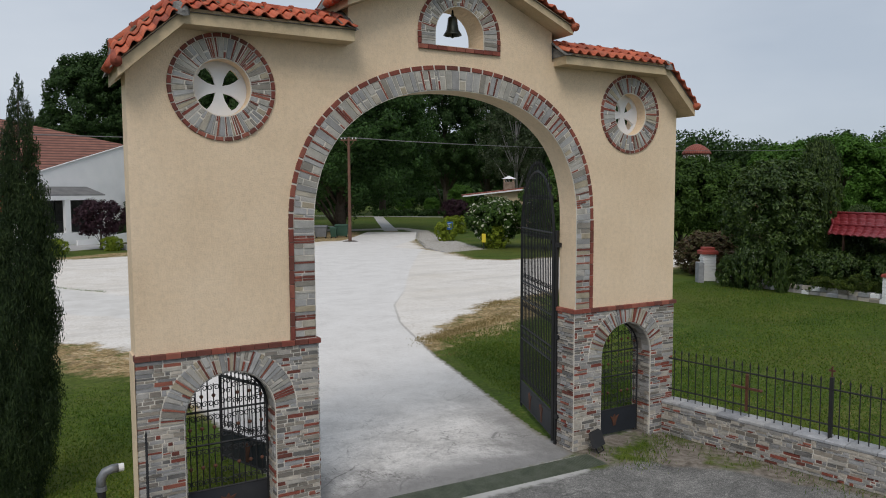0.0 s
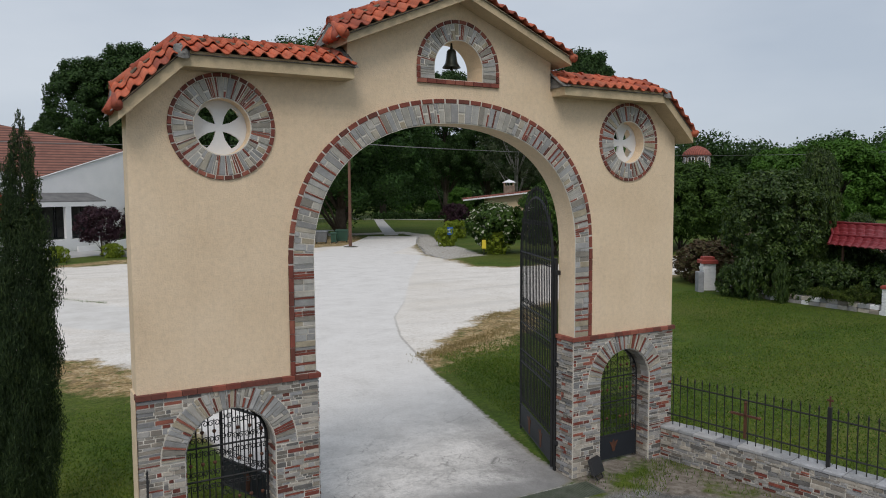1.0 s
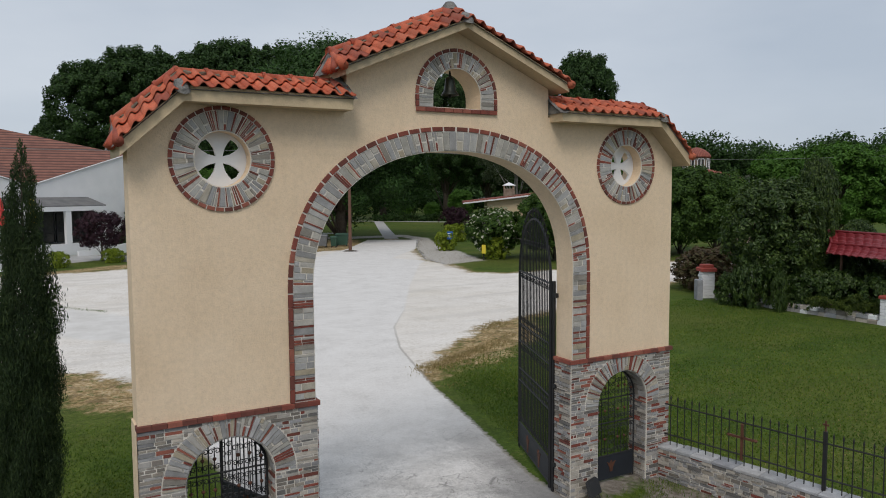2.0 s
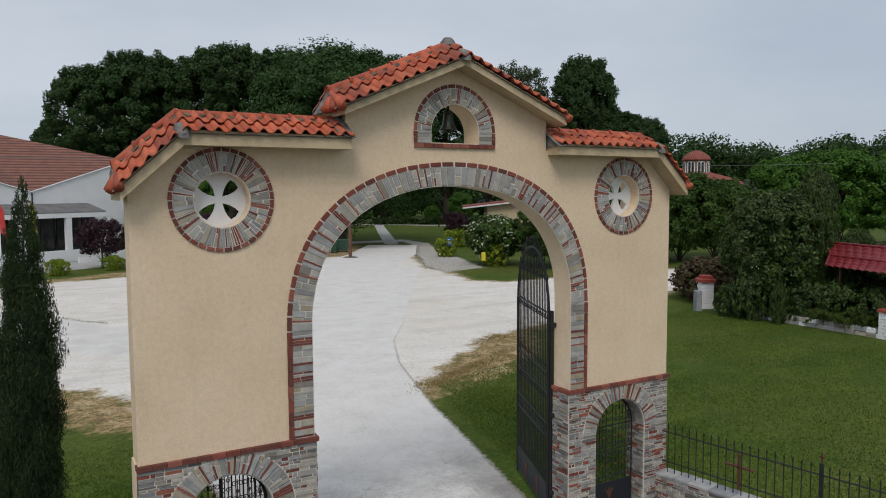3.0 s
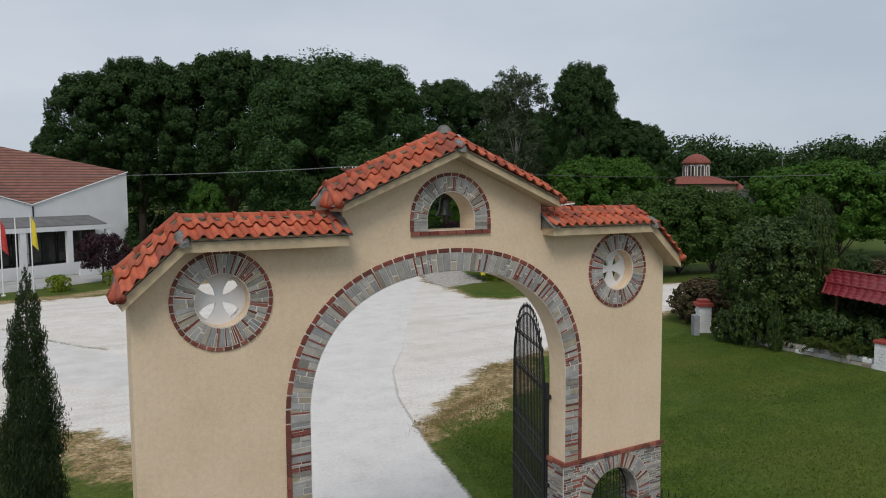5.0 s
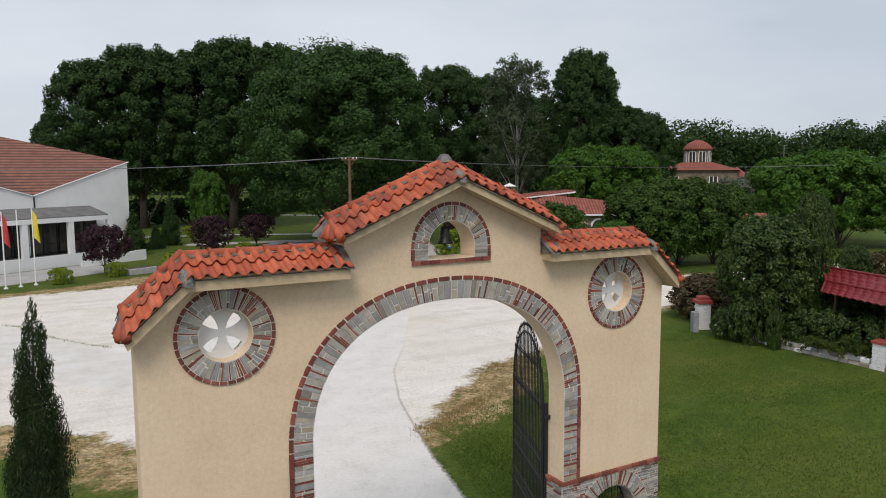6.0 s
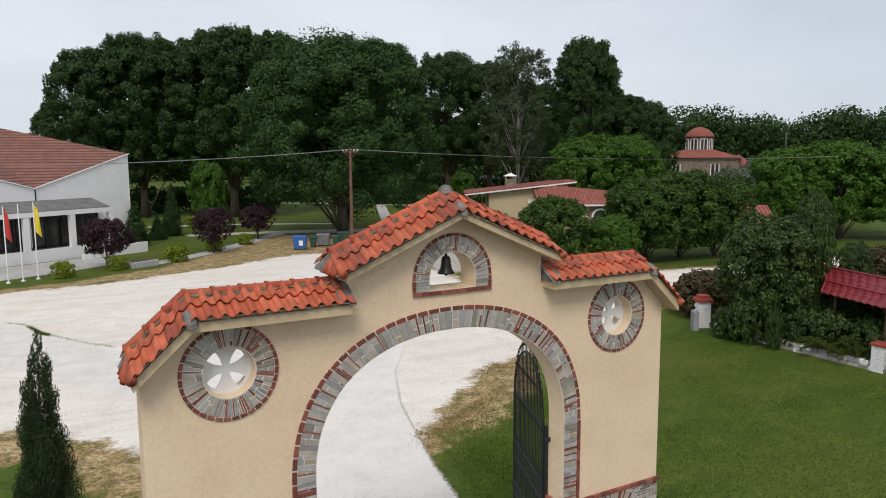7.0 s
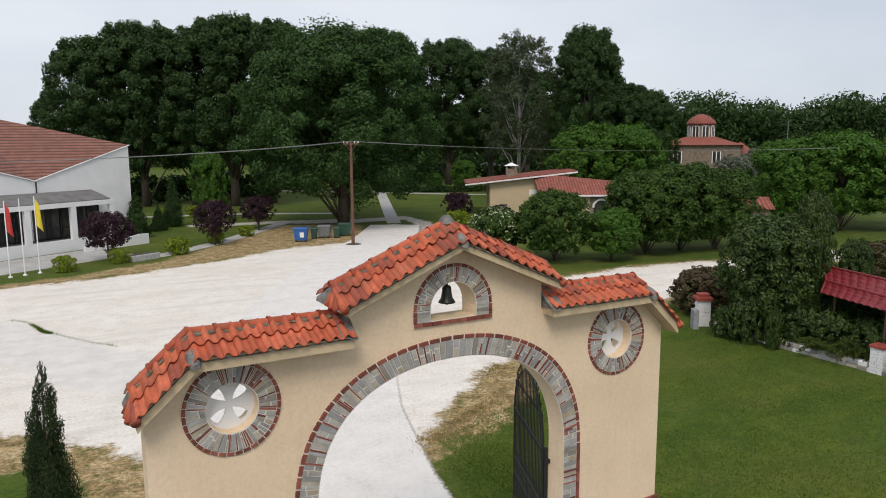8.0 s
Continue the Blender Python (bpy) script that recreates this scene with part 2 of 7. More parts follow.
def tube(points, radii, sides=6, closed=True):
    pts = [Vector(p) for p in points]
    v, f = [], []
    span = [sum(abs((q - p)[k]) for p, q in zip(pts, pts[1:])) for k in range(3)]
    ref = Vector([1.0 if k == span.index(min(span)) else 0.0 for k in range(3)])
    for k, p in enumerate(pts):
        d = (pts[min(k + 1, len(pts) - 1)] - pts[max(k - 1, 0)]).normalized()
        a = d.cross(ref if abs(d.dot(ref)) < 0.95 else Vector((0.577, 0.577, 0.577))).normalized()
        b = d.cross(a)
        r = radii[k] if isinstance(radii, (list, tuple)) else radii
        for s in range(sides):
            w = 2 * math.pi * s / sides
            v.append(tuple(p + (a * math.cos(w) + b * math.sin(w)) * r))
    for k in range(len(pts) - 1):
        for s in range(sides):
            s2 = (s + 1) % sides
            f.append((k * sides + s, k * sides + s2, (k + 1) * sides + s2, (k + 1) * sides + s))
    if closed:
        f.append(tuple(range(sides - 1, -1, -1)))
        f.append(tuple((len(pts) - 1) * sides + s for s in range(sides)))
    return v, f


def lathe(profile, sides=24, at=(0, 0, 0)):
    v, f = [], []
    for r, z in profile:
        for s in range(sides):
            w = 2 * math.pi * s / sides
            v.append((at[0] + r * math.cos(w), at[1] + r * math.sin(w), at[2] + z))
    for k in range(len(profile) - 1):
        for s in range(sides):
            s2 = (s + 1) % sides
            f.append((k * sides + s, k * sides + s2, (k + 1) * sides + s2, (k + 1) * sides + s))
    return v, f


def slab_with_holes(loops, y0, y1):
    """A wall in the plane y, from outline and hole loops in (x, z), extruded from y0 to y1."""
    bm = bmesh.new()
    edges = []
    for loop in loops:
        vs = [bm.verts.new((x, y0, z)) for x, z in loop]
        edges += [bm.edges.new((vs[k], vs[(k + 1) % len(vs)])) for k in range(len(vs))]
    bmesh.ops.triangle_fill(bm, use_beauty=True, use_dissolve=False, edges=edges)
    got = bmesh.ops.extrude_face_region(bm, geom=bm.faces[:])
    bmesh.ops.translate(bm, vec=(0, y1 - y0, 0), verts=[e for e in got["geom"] if isinstance(e, bmesh.types.BMVert)])
    return bm


def arc(cx, cz, r, a0, a1, n):
    return [(cx + r * math.cos(radians(a0 + (a1 - a0) * k / n)), cz + r * math.sin(radians(a0 + (a1 - a0) * k / n))) for k in range(n + 1)]


# ---- ground ----
def signed(poly, X, Y):
    """Metres to a polygon's edge, positive inside."""
    d = np.full(X.shape, 1e9)
    inside = np.zeros(X.shape, bool)
    for (x0, y0), (x1, y1) in zip(poly, poly[1:] + poly[:1]):
        ex, ey = x1 - x0, y1 - y0
        t = np.clip(((X - x0) * ex + (Y - y0) * ey) / (ex * ex + ey * ey + 1e-12), 0, 1)
        d = np.minimum(d, np.hypot(X - x0 - t * ex, Y - y0 - t * ey))
        if y0 != y1:
            cross = ((y0 > Y) != (y1 > Y)) & (X < ex * (Y - y0) / (y1 - y0) + x0)
            inside ^= cross
    return np.where(inside, d, -d)


DRIVE = [(-2.6, -0.2), (2.5, -0.2), (2.45, 1.1), (3.75, 6.6), (4.05, 8.1), (4.75, 10.5), (5.6, 13.4), (7.2, 17.2), (9.6, 21.0), (14, 29), (20.5, 40), (22.4, 42.5), (21, 46), (27.5, 54), (34, 66), (29, 69), (22, 58), (14, 48), (8, 38), (1, 26), (-2, 17), (-3, 9)]
SIDELANE = [(-40, 56), (-14, 44.5), (-7, 35.5), (-3, 27.2), (0, 23), (-1.5, 18), (-5, 22), (-8.5, 29), (-12, 36), (-30, 48)]
GRAVEL = [(-60, 30), (-30, 18), (-9, 18.3), (-7, 17.6), (-5, 15.4), (-3.2, 13), (-2.5, 6), (0, 4), (3.3, 9), (4.9, 10.4), (6.2, 11.8), (8.4, 13.6), (10.5, 15.6), (14, 16.8), (20, 18.5), (26, 21), (31, 23), (38, 25.5), (46, 25.5), (70, 24), (70, 27), (44, 30), (36, 31.5), (28, 31), (22.5, 31.2), (20.8, 33), (21.8, 37), (22.5, 43), (26, 52), (33, 66), (31.5, 68), (24.5, 60), (21.4, 56), (14, 55.6), (9, 52), (3.2, 49.8), (-2, 47.6), (-8.3, 47.3), (-20, 45), (-60, 46)]
COBBLE = [(22.0, 38.5), (23.0, 43.5), (28.0, 54.5), (33, 64), (35, 72), (28, 72), (20, 76), (10, 78), (10, 80.5), (21, 79), (30, 76), (37, 75.5), (36.5, 68), (31, 55), (29.5, 49), (27.5, 43), (26.6, 40)]
DRY = [(-60, 46), (-20, 45), (-8.3, 47.3), (3.2, 49.8), (14, 55.6), (21.4, 56), (24.5, 60), (28, 70), (20, 74), (13, 68), (9.5, 61), (3.5, 54.0), (-4, 49.6), (-20, 47)]
DRY2 = [(3.4, 8.4), (4.9, 10.4), (10.5, 15.6), (16, 17.4), (13, 15.4), (11.2, 12.6), (9.0, 11.2), (7.2, 10.0), (5.2, 9.4)]
DRY3 = [(-20, 18.5), (-7, 17.6), (-3.2, 13), (-2.8, 9), (-4.4, 10.5), (-6.5, 14.5), (-20, 16)]
ROAD = [(-60, -0.75), (-6, -0.75), (2.0, -0.8), (2.7, -0.9), (3.4, -1.2), (4.3, -2.3), (5.0, -3.6), (6.4, -9.5), (9, -40), (-60, -40)]
DIRT = [(2.3, 0.5), (4.7, 0.5), (5.3, -3.6), (6.6, -10), (5.6, -10), (4.3, -3.2), (3.3, -1.6), (2.4, -0.8)]
APRON = [(-8, -0.2), (2.6, -0.2), (2.2, -0.9), (-8, -0.9)]

xs = np.concatenate([-np.geomspace(1600, 36, 22), np.arange(-34, 62, 0.5), np.geomspace(64, 1800, 26)])
ys = np.concatenate([-np.geomspace(900, 22, 16), np.arange(-20, 84, 0.5), np.geomspace(86, 1900, 30)])
GX, GY = np.meshgrid(xs, ys, indexing="ij")
me = bpy.data.meshes.new("ground")
ny = len(ys)
idx = np.arange(GX.size).reshape(GX.shape)
quads = np.stack([idx[:-1, :-1], idx[1:, :-1], idx[1:, 1:], idx[:-1, 1:]], -1).reshape(-1, 4)
GZ = 0.015 * np.sin(GX * 0.7 + 1.3) * np.sin(GY * 0.6)
near = np.exp(-((np.clip(np.abs(GX) - 7, 0, None)) ** 2 + np.clip(np.abs(GY) - 6, 0, None) ** 2) / 16)
GZ = GZ * (1 - near)
me.from_pydata(np.stack([GX, GY, GZ], -1).reshape(-1, 3).tolist(), [], quads.tolist())
for nm, polys in (("gravel", [GRAVEL]), ("drive", [DRIVE]), ("sidelane", [SIDELANE]), ("cobble", [COBBLE]), ("dry", [DRY, DRY2, DRY3]), ("road", [ROAD]), ("dirt", [DIRT]), ("apron", [APRON])):
    sd = np.max([signed(p, GX, GY) for p in polys], 0)
    me.attributes.new(nm, "FLOAT", "POINT").data.foreach_set("value", np.clip(sd, -50, 50).astype(np.float32).ravel())

M_GROUND = bpy.data.materials.new("ground")
t, b = nodes_of(M_GROUND)
pos = t.nodes.new("ShaderNodeNewGeometry").outputs["Position"]


def attr(nm):
    n = t.nodes.new("ShaderNodeAttribute")
    n.attribute_name = nm
    return n.outputs["Fac"]


def soft(d, wobble, amount, width, shift=0.0):
    """0 to 1 across a border, made ragged by a noise."""
    n = t.nodes.new("ShaderNodeMapRange")
    n.interpolation_type = "SMOOTHSTEP"
    n.inputs["From Min"].default_value, n.inputs["From Max"].default_value = -width + shift, width + shift
    wire(t, mathn(t, "ADD", d, mathn(t, "MULTIPLY", mathn(t, "SUBTRACT", wobble, 0.5), amount)), n.inputs["Value"])
    return n.outputs["Result"]


n_big, n_mid, n_fine, n_grain = noisen(t, pos, 0.12, 4), noisen(t, pos, 0.9, 5, 0.65), noisen(t, pos, 7, 4, 0.6), noisen(t, pos, 45, 3)
lawn = rampn(t, mathn(t, "ADD", mathn(t, "MULTIPLY", n_mid, 0.45), mathn(t, "MULTIPLY", n_fine, 0.55)), [(0.33, (0.029, 0.054, 0.005)), (0.5, (0.050, 0.088, 0.009)), (0.68, (0.082, 0.122, 0.015))])
lawn = mixn(t, rampn(t, n_big, [(0.45, (0, 0, 0)), (0.7, (0.55, 0.55, 0.55))]), lawn, (0.115, 0.118, 0.024))
tuft = mathn(t, "ADD", mathn(t, "MULTIPLY", noisen(t, pos, 11, 7, 0.95), 0.7), mathn(t, "MULTIPLY", noisen(t, pos, 3.1, 5, 0.7), 0.3))
lawn = mixn(t, 1.0, lawn, rampn(t, tuft, [(0.37, (0.45, 0.48, 0.42)), (0.5, (0.98, 0.98, 0.98)), (0.63, (1.5, 1.42, 1.3))]), "MULTIPLY")
mow = t.nodes.new("ShaderNodeMapping")
mow.inputs["Rotation"].default_value, mow.inputs["Scale"].default_value = (0, 0, radians(28)), (0.3, 1.0, 1.0)
wire(t, pos, mow.inputs["Vector"])
lawn = mixn(t, rampn(t, noisen(t, mow.outputs["Vector"], 0.6, 5, 0.62), [(0.49, (0, 0, 0)), (0.72, (0.5, 0.5, 0.5))]), lawn, (0.115, 0.135, 0.02))
thatch = mathn(t, "MULTIPLY", rampn(t, noisen(t, pos, 0.33, 4, 0.6), [(0.52, (0, 0, 0)), (0.66, (1, 1, 1))]), rampn(t, noisen(t, pos, 9.0, 5, 0.8), [(0.50, (0, 0, 0)), (0.62, (0.65, 0.65, 0.65))]))
lawn = mixn(t, thatch, lawn, (0.20, 0.165, 0.065))
straw = rampn(t, mathn(t, "ADD", mathn(t, "MULTIPLY", n_mid, 0.4), mathn(t, "MULTIPLY", n_fine, 0.6)), [(0.36, (0.13, 0.095, 0.035)), (0.48, (0.34, 0.235, 0.11)), (0.62, (0.55, 0.43, 0.27))])
g = attr("gravel")
n_wob = noisen(t, pos, 0.55, 4, 0.6)
n_clump = noisen(t, pos, 2.4, 6, 0.72)
n_rag = mathn(t, "ADD", mathn(t, "MULTIPLY", n_wob, 0.5), mathn(t, "MULTIPLY", n_clump, 0.5))
straw = mixn(t, rampn(t, noisen(t, pos, 1.5, 6, 0.75), [(0.47, (0, 0, 0)), (0.6, (0.75, 0.75, 0.75))]), straw, (0.135, 0.095, 0.045))
straw = mixn(t, rampn(t, noisen(t, pos, 3.3, 6, 0.75), [(0.52, (0, 0, 0)), (0.62, (0.8, 0.8, 0.8))]), straw, lawn)
col = mixn(t, soft(attr("dry"), n_rag, 5.0, 0.5, -0.1), lawn, straw)
col = mixn(t, soft(g, n_rag, 3.6, 0.6, -0.5), col, straw)
chalk = rampn(t, mathn(t, "ADD", mathn(t, "MULTIPLY", n_mid, 0.5), mathn(t, "MULTIPLY", n_fine, 0.5)), [(0.34, (0.58, 0.535, 0.475)), (0.5, (0.72, 0.68, 0.63)), (0.68, (0.79, 0.76, 0.72))])
chalk = mixn(t, rampn(t, n_big, [(0.46, (0, 0, 0)), (0.66, (0.4, 0.4, 0.4))]), chalk, (0.60, 0.545, 0.46))
chalk = mixn(t, 1.0, chalk, rampn(t, noisen(t, pos, 9, 8, 0.95), [(0.36, (0.78, 0.75, 0.71)), (0.5, (1, 1, 1)), (0.64, (1.07, 1.07, 1.07))]), "MULTIPLY")
rut = t.nodes.new("ShaderNodeMapping")
rut.inputs["Rotation"].default_value, rut.inputs["Scale"].default_value = (0, 0, radians(24)), (0.12, 1.0, 1.0)
wire(t, pos, rut.inputs["Vector"])
chalk = mixn(t, rampn(t, noisen(t, rut.outputs["Vector"], 0.7, 6, 0.65), [(0.50, (0, 0, 0)), (0.64, (0.6, 0.6, 0.6))]), chalk, (0.56, 0.525, 0.48))
col = mixn(t, soft(g, n_rag, 5.5, 0.4), col, chalk)
cob = t.nodes.new("ShaderNodeTexVoronoi")
cob.feature = "DISTANCE_TO_EDGE"
cob.inputs["Scale"].default_value = 2.6
wire(t, pos, cob.inputs["Vector"])
cobc = mixn(t, rampn(t, cob.outputs["Distance"], [(0.03, (0, 0, 0)), (0.09, (1, 1, 1))]), (0.30, 0.27, 0.22), rampn(t, n_fine, [(0.35, (0.36, 0.34, 0.31)), (0.65, (0.56, 0.535, 0.50))]))
col = mixn(t, soft(attr("cobble"), n_mid, 1.6, 0.3), col, cobc)
dr = attr("drive")
slab = rampn(t, mathn(t, "ADD", mathn(t, "MULTIPLY", n_mid, 0.6), mathn(t, "MULTIPLY", n_fine, 0.4)), [(0.32, (0.58, 0.555, 0.525)), (0.48, (0.69, 0.665, 0.635)), (0.66, (0.76, 0.738, 0.71))])
sep = t.nodes.new("ShaderNodeSeparateXYZ")
wire(t, pos, sep.inputs[0])
worn = t.nodes.new("ShaderNodeMapRange")
worn.inputs["From Min"].default_value, worn.inputs["From Max"].default_value, worn.inputs["To Min"].default_value, worn.inputs["To Max"].default_value = 0.2, 6.5, 0.85, 0.0
wire(t, sep.outputs["Y"], worn.inputs["Value"])
blot = mathn(t, "ADD", mathn(t, "MULTIPLY", noisen(t, pos, 0.75, 6, 0.7), 0.55), mathn(t, "MULTIPLY", noisen(t, pos, 7.0, 7, 0.85), 0.45))
slab = mixn(t, mathn(t, "MULTIPLY", worn.outputs["Result"], rampn(t, blot, [(0.455, (0.02, 0.02, 0.02)), (0.57, (0.95, 0.95, 0.95))])), slab, (0.22, 0.21, 0.20))
craze = t.nodes.new("ShaderNodeTexVoronoi")
craze.feature = "DISTANCE_TO_EDGE"
craze.inputs["Scale"].default_value = 1.7
kink = t.nodes.new("ShaderNodeVectorMath")
kink.operation = "ADD"
wire(t, pos, kink.inputs[0])
wire(t, rampn(t, n_mid, [(0.3, (0, 0, 0)), (0.7, (0.7, 0.7, 0))]), kink.inputs[1])
wire(t, kink.outputs["Vector"], craze.inputs["Vector"])
lines = mathn(t, "MULTIPLY", rampn(t, craze.outputs["Distance"], [(0.008, (1, 1, 1)), (0.03, (0, 0, 0))]), rampn(t, n_wob, [(0.48, (0, 0, 0)), (0.58, (0.9, 0.9, 0.9))]))
slab = mixn(t, mathn(t, "MULTIPLY", lines, worn.outputs["Result"]), slab, (0.12, 0.115, 0.105))
for turn_, where_ in ((52, 3.0), (-38, 5.0), (14, 7.0)):
    drag = t.nodes.new("ShaderNodeMapping")
    drag.inputs["Location"].default_value, drag.inputs["Rotation"].default_value, drag.inputs["Scale"].default_value = (where_, 0, 0), (0, 0, radians(turn_)), (1.0, 0.2, 1.0)
    wire(t, pos, drag.inputs["Vector"])
    mark = rampn(t, noisen(t, drag.outputs["Vector"], 30.0, 3, 0.6), [(0.58, (0, 0, 0)), (0.64, (0.8, 0.8, 0.8))])
    spot_ = rampn(t, noisen(t, pos, 1.1 + 0.2 * where_, 3, 0.5), [(0.56, (0, 0, 0)), (0.62, (1, 1, 1))])
    slab = mixn(t, mathn(t, "MULTIPLY", mathn(t, "MULTIPLY", mark, spot_), worn.outputs["Result"]), slab, (0.15, 0.14, 0.135))
slab = mixn(t, 1.0, slab, rampn(t, noisen(t, pos, 24, 6, 0.9), [(0.36, (0.70, 0.69, 0.68)), (0.5, (0.99, 0.99, 0.99)), (0.64, (1.09, 1.09, 1.09))]), "MULTIPLY")
rim = mathn(t, "MULTIPLY", worn.outputs["Result"], mathn(t, "SUBTRACT", 1.0, soft(dr, n_mid, 1.6, 0.5, 0.8)))
slab = mixn(t, rim, slab, (0.20, 0.195, 0.19))
col = mixn(t, soft(dr, n_fine, 0.25, 0.07), col, slab)
lip = mathn(t, "ABSOLUTE", mathn(t, "ADD", dr, mathn(t, "MULTIPLY", mathn(t, "SUBTRACT", n_fine, 0.5), 0.25)))
fade = t.nodes.new("ShaderNodeMapRange")
fade.inputs["From Min"].default_value, fade.inputs["From Max"].default_value, fade.inputs["To Min"].default_value, fade.inputs["To Max"].default_value = 13.0, 23.0, 1.0, 0.0
wire(t, sep.outputs["Y"], fade.inputs["Value"])
col = mixn(t, mathn(t, "MULTIPLY", fade.outputs["Result"], rampn(t, lip, [(0.02, (0.6, 0.6, 0.6)), (0.06, (0, 0, 0))])), col, (0.26, 0.235, 0.2))
col = mixn(t, soft(attr("sidelane"), n_mid, 1.2, 0.35), col, rampn(t, n_mid, [(0.3, (0.56, 0.535, 0.50)), (0.7, (0.70, 0.68, 0.65))]))
tar = rampn(t, mathn(t, "ADD", mathn(t, "MULTIPLY", n_mid, 0.55), mathn(t, "MULTIPLY", noisen(t, pos, 20, 5, 0.85), 0.45)), [(0.40, (0.045, 0.045, 0.043)), (0.5, (0.115, 0.113, 0.108)), (0.60, (0.25, 0.243, 0.23))])
crk = t.nodes.new("ShaderNodeTexVoronoi")
crk.feature = "DISTANCE_TO_EDGE"
crk.inputs["Scale"].default_value = 0.55
bent = t.nodes.new("ShaderNodeVectorMath")
bent.operation = "ADD"
wire(t, pos, bent.inputs[0])
wire(t, rampn(t, n_wob, [(0.3, (0, 0, 0)), (0.7, (1.2, 1.2, 0))]), bent.inputs[1])
wire(t, bent.outputs["Vector"], crk.inputs["Vector"])
tar = mixn(t, rampn(t, crk.outputs["Distance"], [(0.004, (0.75, 0.75, 0.75)), (0.02, (0, 0, 0))]), tar, (0.05, 0.05, 0.045))
tar = mixn(t, rampn(t, n_big, [(0.48, (0, 0, 0)), (0.53, (0.35, 0.35, 0.35))]), tar, (0.25, 0.245, 0.235))
tar = mixn(t, 1.0, tar, rampn(t, noisen(t, pos, 5, 9, 0.97), [(0.38, (0.68, 0.68, 0.68)), (0.5, (0.95, 0.95, 0.95)), (0.62, (1.4, 1.4, 1.38))]), "MULTIPLY")
tar = mixn(t, 1.0, tar, rampn(t, noisen(t, pos, 60, 4, 0.9), [(0.38, (0.55, 0.55, 0.55)), (0.5, (1, 1, 1)), (0.62, (1.6, 1.6, 1.58))]), "MULTIPLY")
soil = mixn(t, rampn(t, n_mid, [(0.5, (0, 0, 0)), (0.62, (1, 1, 1))]), rampn(t, n_fine, [(0.35, (0.12, 0.10, 0.08)), (0.65, (0.27, 0.24, 0.205))]), lawn)
col = mixn(t, soft(attr("dirt"), n_mid, 0.7, 0.15), col, soil)
col = mixn(t, soft(attr("road"), n_mid, 0.9, 0.12), col, tar)
col = mixn(t, soft(attr("apron"), n_fine, 0.2, 0.06), col, rampn(t, n_mid, [(0.3, (0.33, 0.325, 0.31)), (0.7, (0.50, 0.49, 0.475))]))
wire(t, col, b.inputs["Base Color"])
b.inputs["Roughness"].default_value = 0.95
b.inputs["Specular IOR Level"].default_value = 0.2
bumpn(t, b, mathn(t, "ADD", n_fine, mathn(t, "MULTIPLY", n_grain, 0.6)), 0.6, 0.03)
me.materials.append(M_GROUND)
ground = tagged(new("ground", me), "flat ground of lawn, pale gravel yard and worn concrete drive", "ground", kind="structure")


# ---- the gateway ----
T = 0.45                       # thickness of the wall
HALF, RING, SPRING = 2.43, 2.815, 4.2   # main opening, outer edge of its brick ring, height of the arch's centre
END, BAND = 4.88, 2.60         # half length of the gateway, top of the stone base
DOOR_X, DOOR_R, DOOR_Z = 3.68, 0.62, 1.64
WHEEL_X, WHEEL_Z = 3.68, 6.12
EAVE_Y, RISE = -0.42, 0.29

gate = thing("gateway", "cream plastered arched gateway with stone base and red tiled roof", "gateway")


def front(u, w, out):
    return (u, -out, w)


def arched(u, w):
    """Flattens a true half ring above the spring line into the gateway's fuller, lower arch."""
    if w <= SPRING:
        return u, w
    r, a = math.hypot(u, w - SPRING), math.atan2(w - SPRING, u)
    ca, sa = math.cos(a), math.sin(a)
    return math.copysign(abs(ca) ** 0.94, ca) * r, SPRING + sa ** 0.94 * (r - 0.325 * sa)


def arch_front(u, w, out):
    u, w = arched(u, w)
    return (u, -out, w)


# the plastered wall with its arch, two round windows and the bell window
outline = [(-END, BAND), (-HALF, BAND)] + [arched(u, w) for u, w in arc(0, SPRING, HALF, 180, 0, 64)] + [(HALF, BAND), (END, BAND), (END, 6.25), (4.20, 6.93), (1.86, 6.92), (1.86, 7.42), (0, 8.24), (-1.86, 7.42), (-1.86, 6.92), (-4.20, 6.93), (-END, 6.25)]
holes = [arc(s * WHEEL_X, WHEEL_Z, 0.375, 0, 360, 40)[:-1] for s in (-1, 1)]
holes.append([(-0.41, 6.985), (0.47, 6.985)] + arc(0.03, 7.17, 0.44, 0, 180, 24))
part("wall", slab_with_holes([outline] + holes, 0, T), M_PLASTER, gate)

rng = random.Random(5)


def sector(cx, cz, r0, r1, a0, a1, n=1):
    return arc(cx, cz, r1, a0, a1, n) + arc(cx, cz, r0, a1, a0, n)


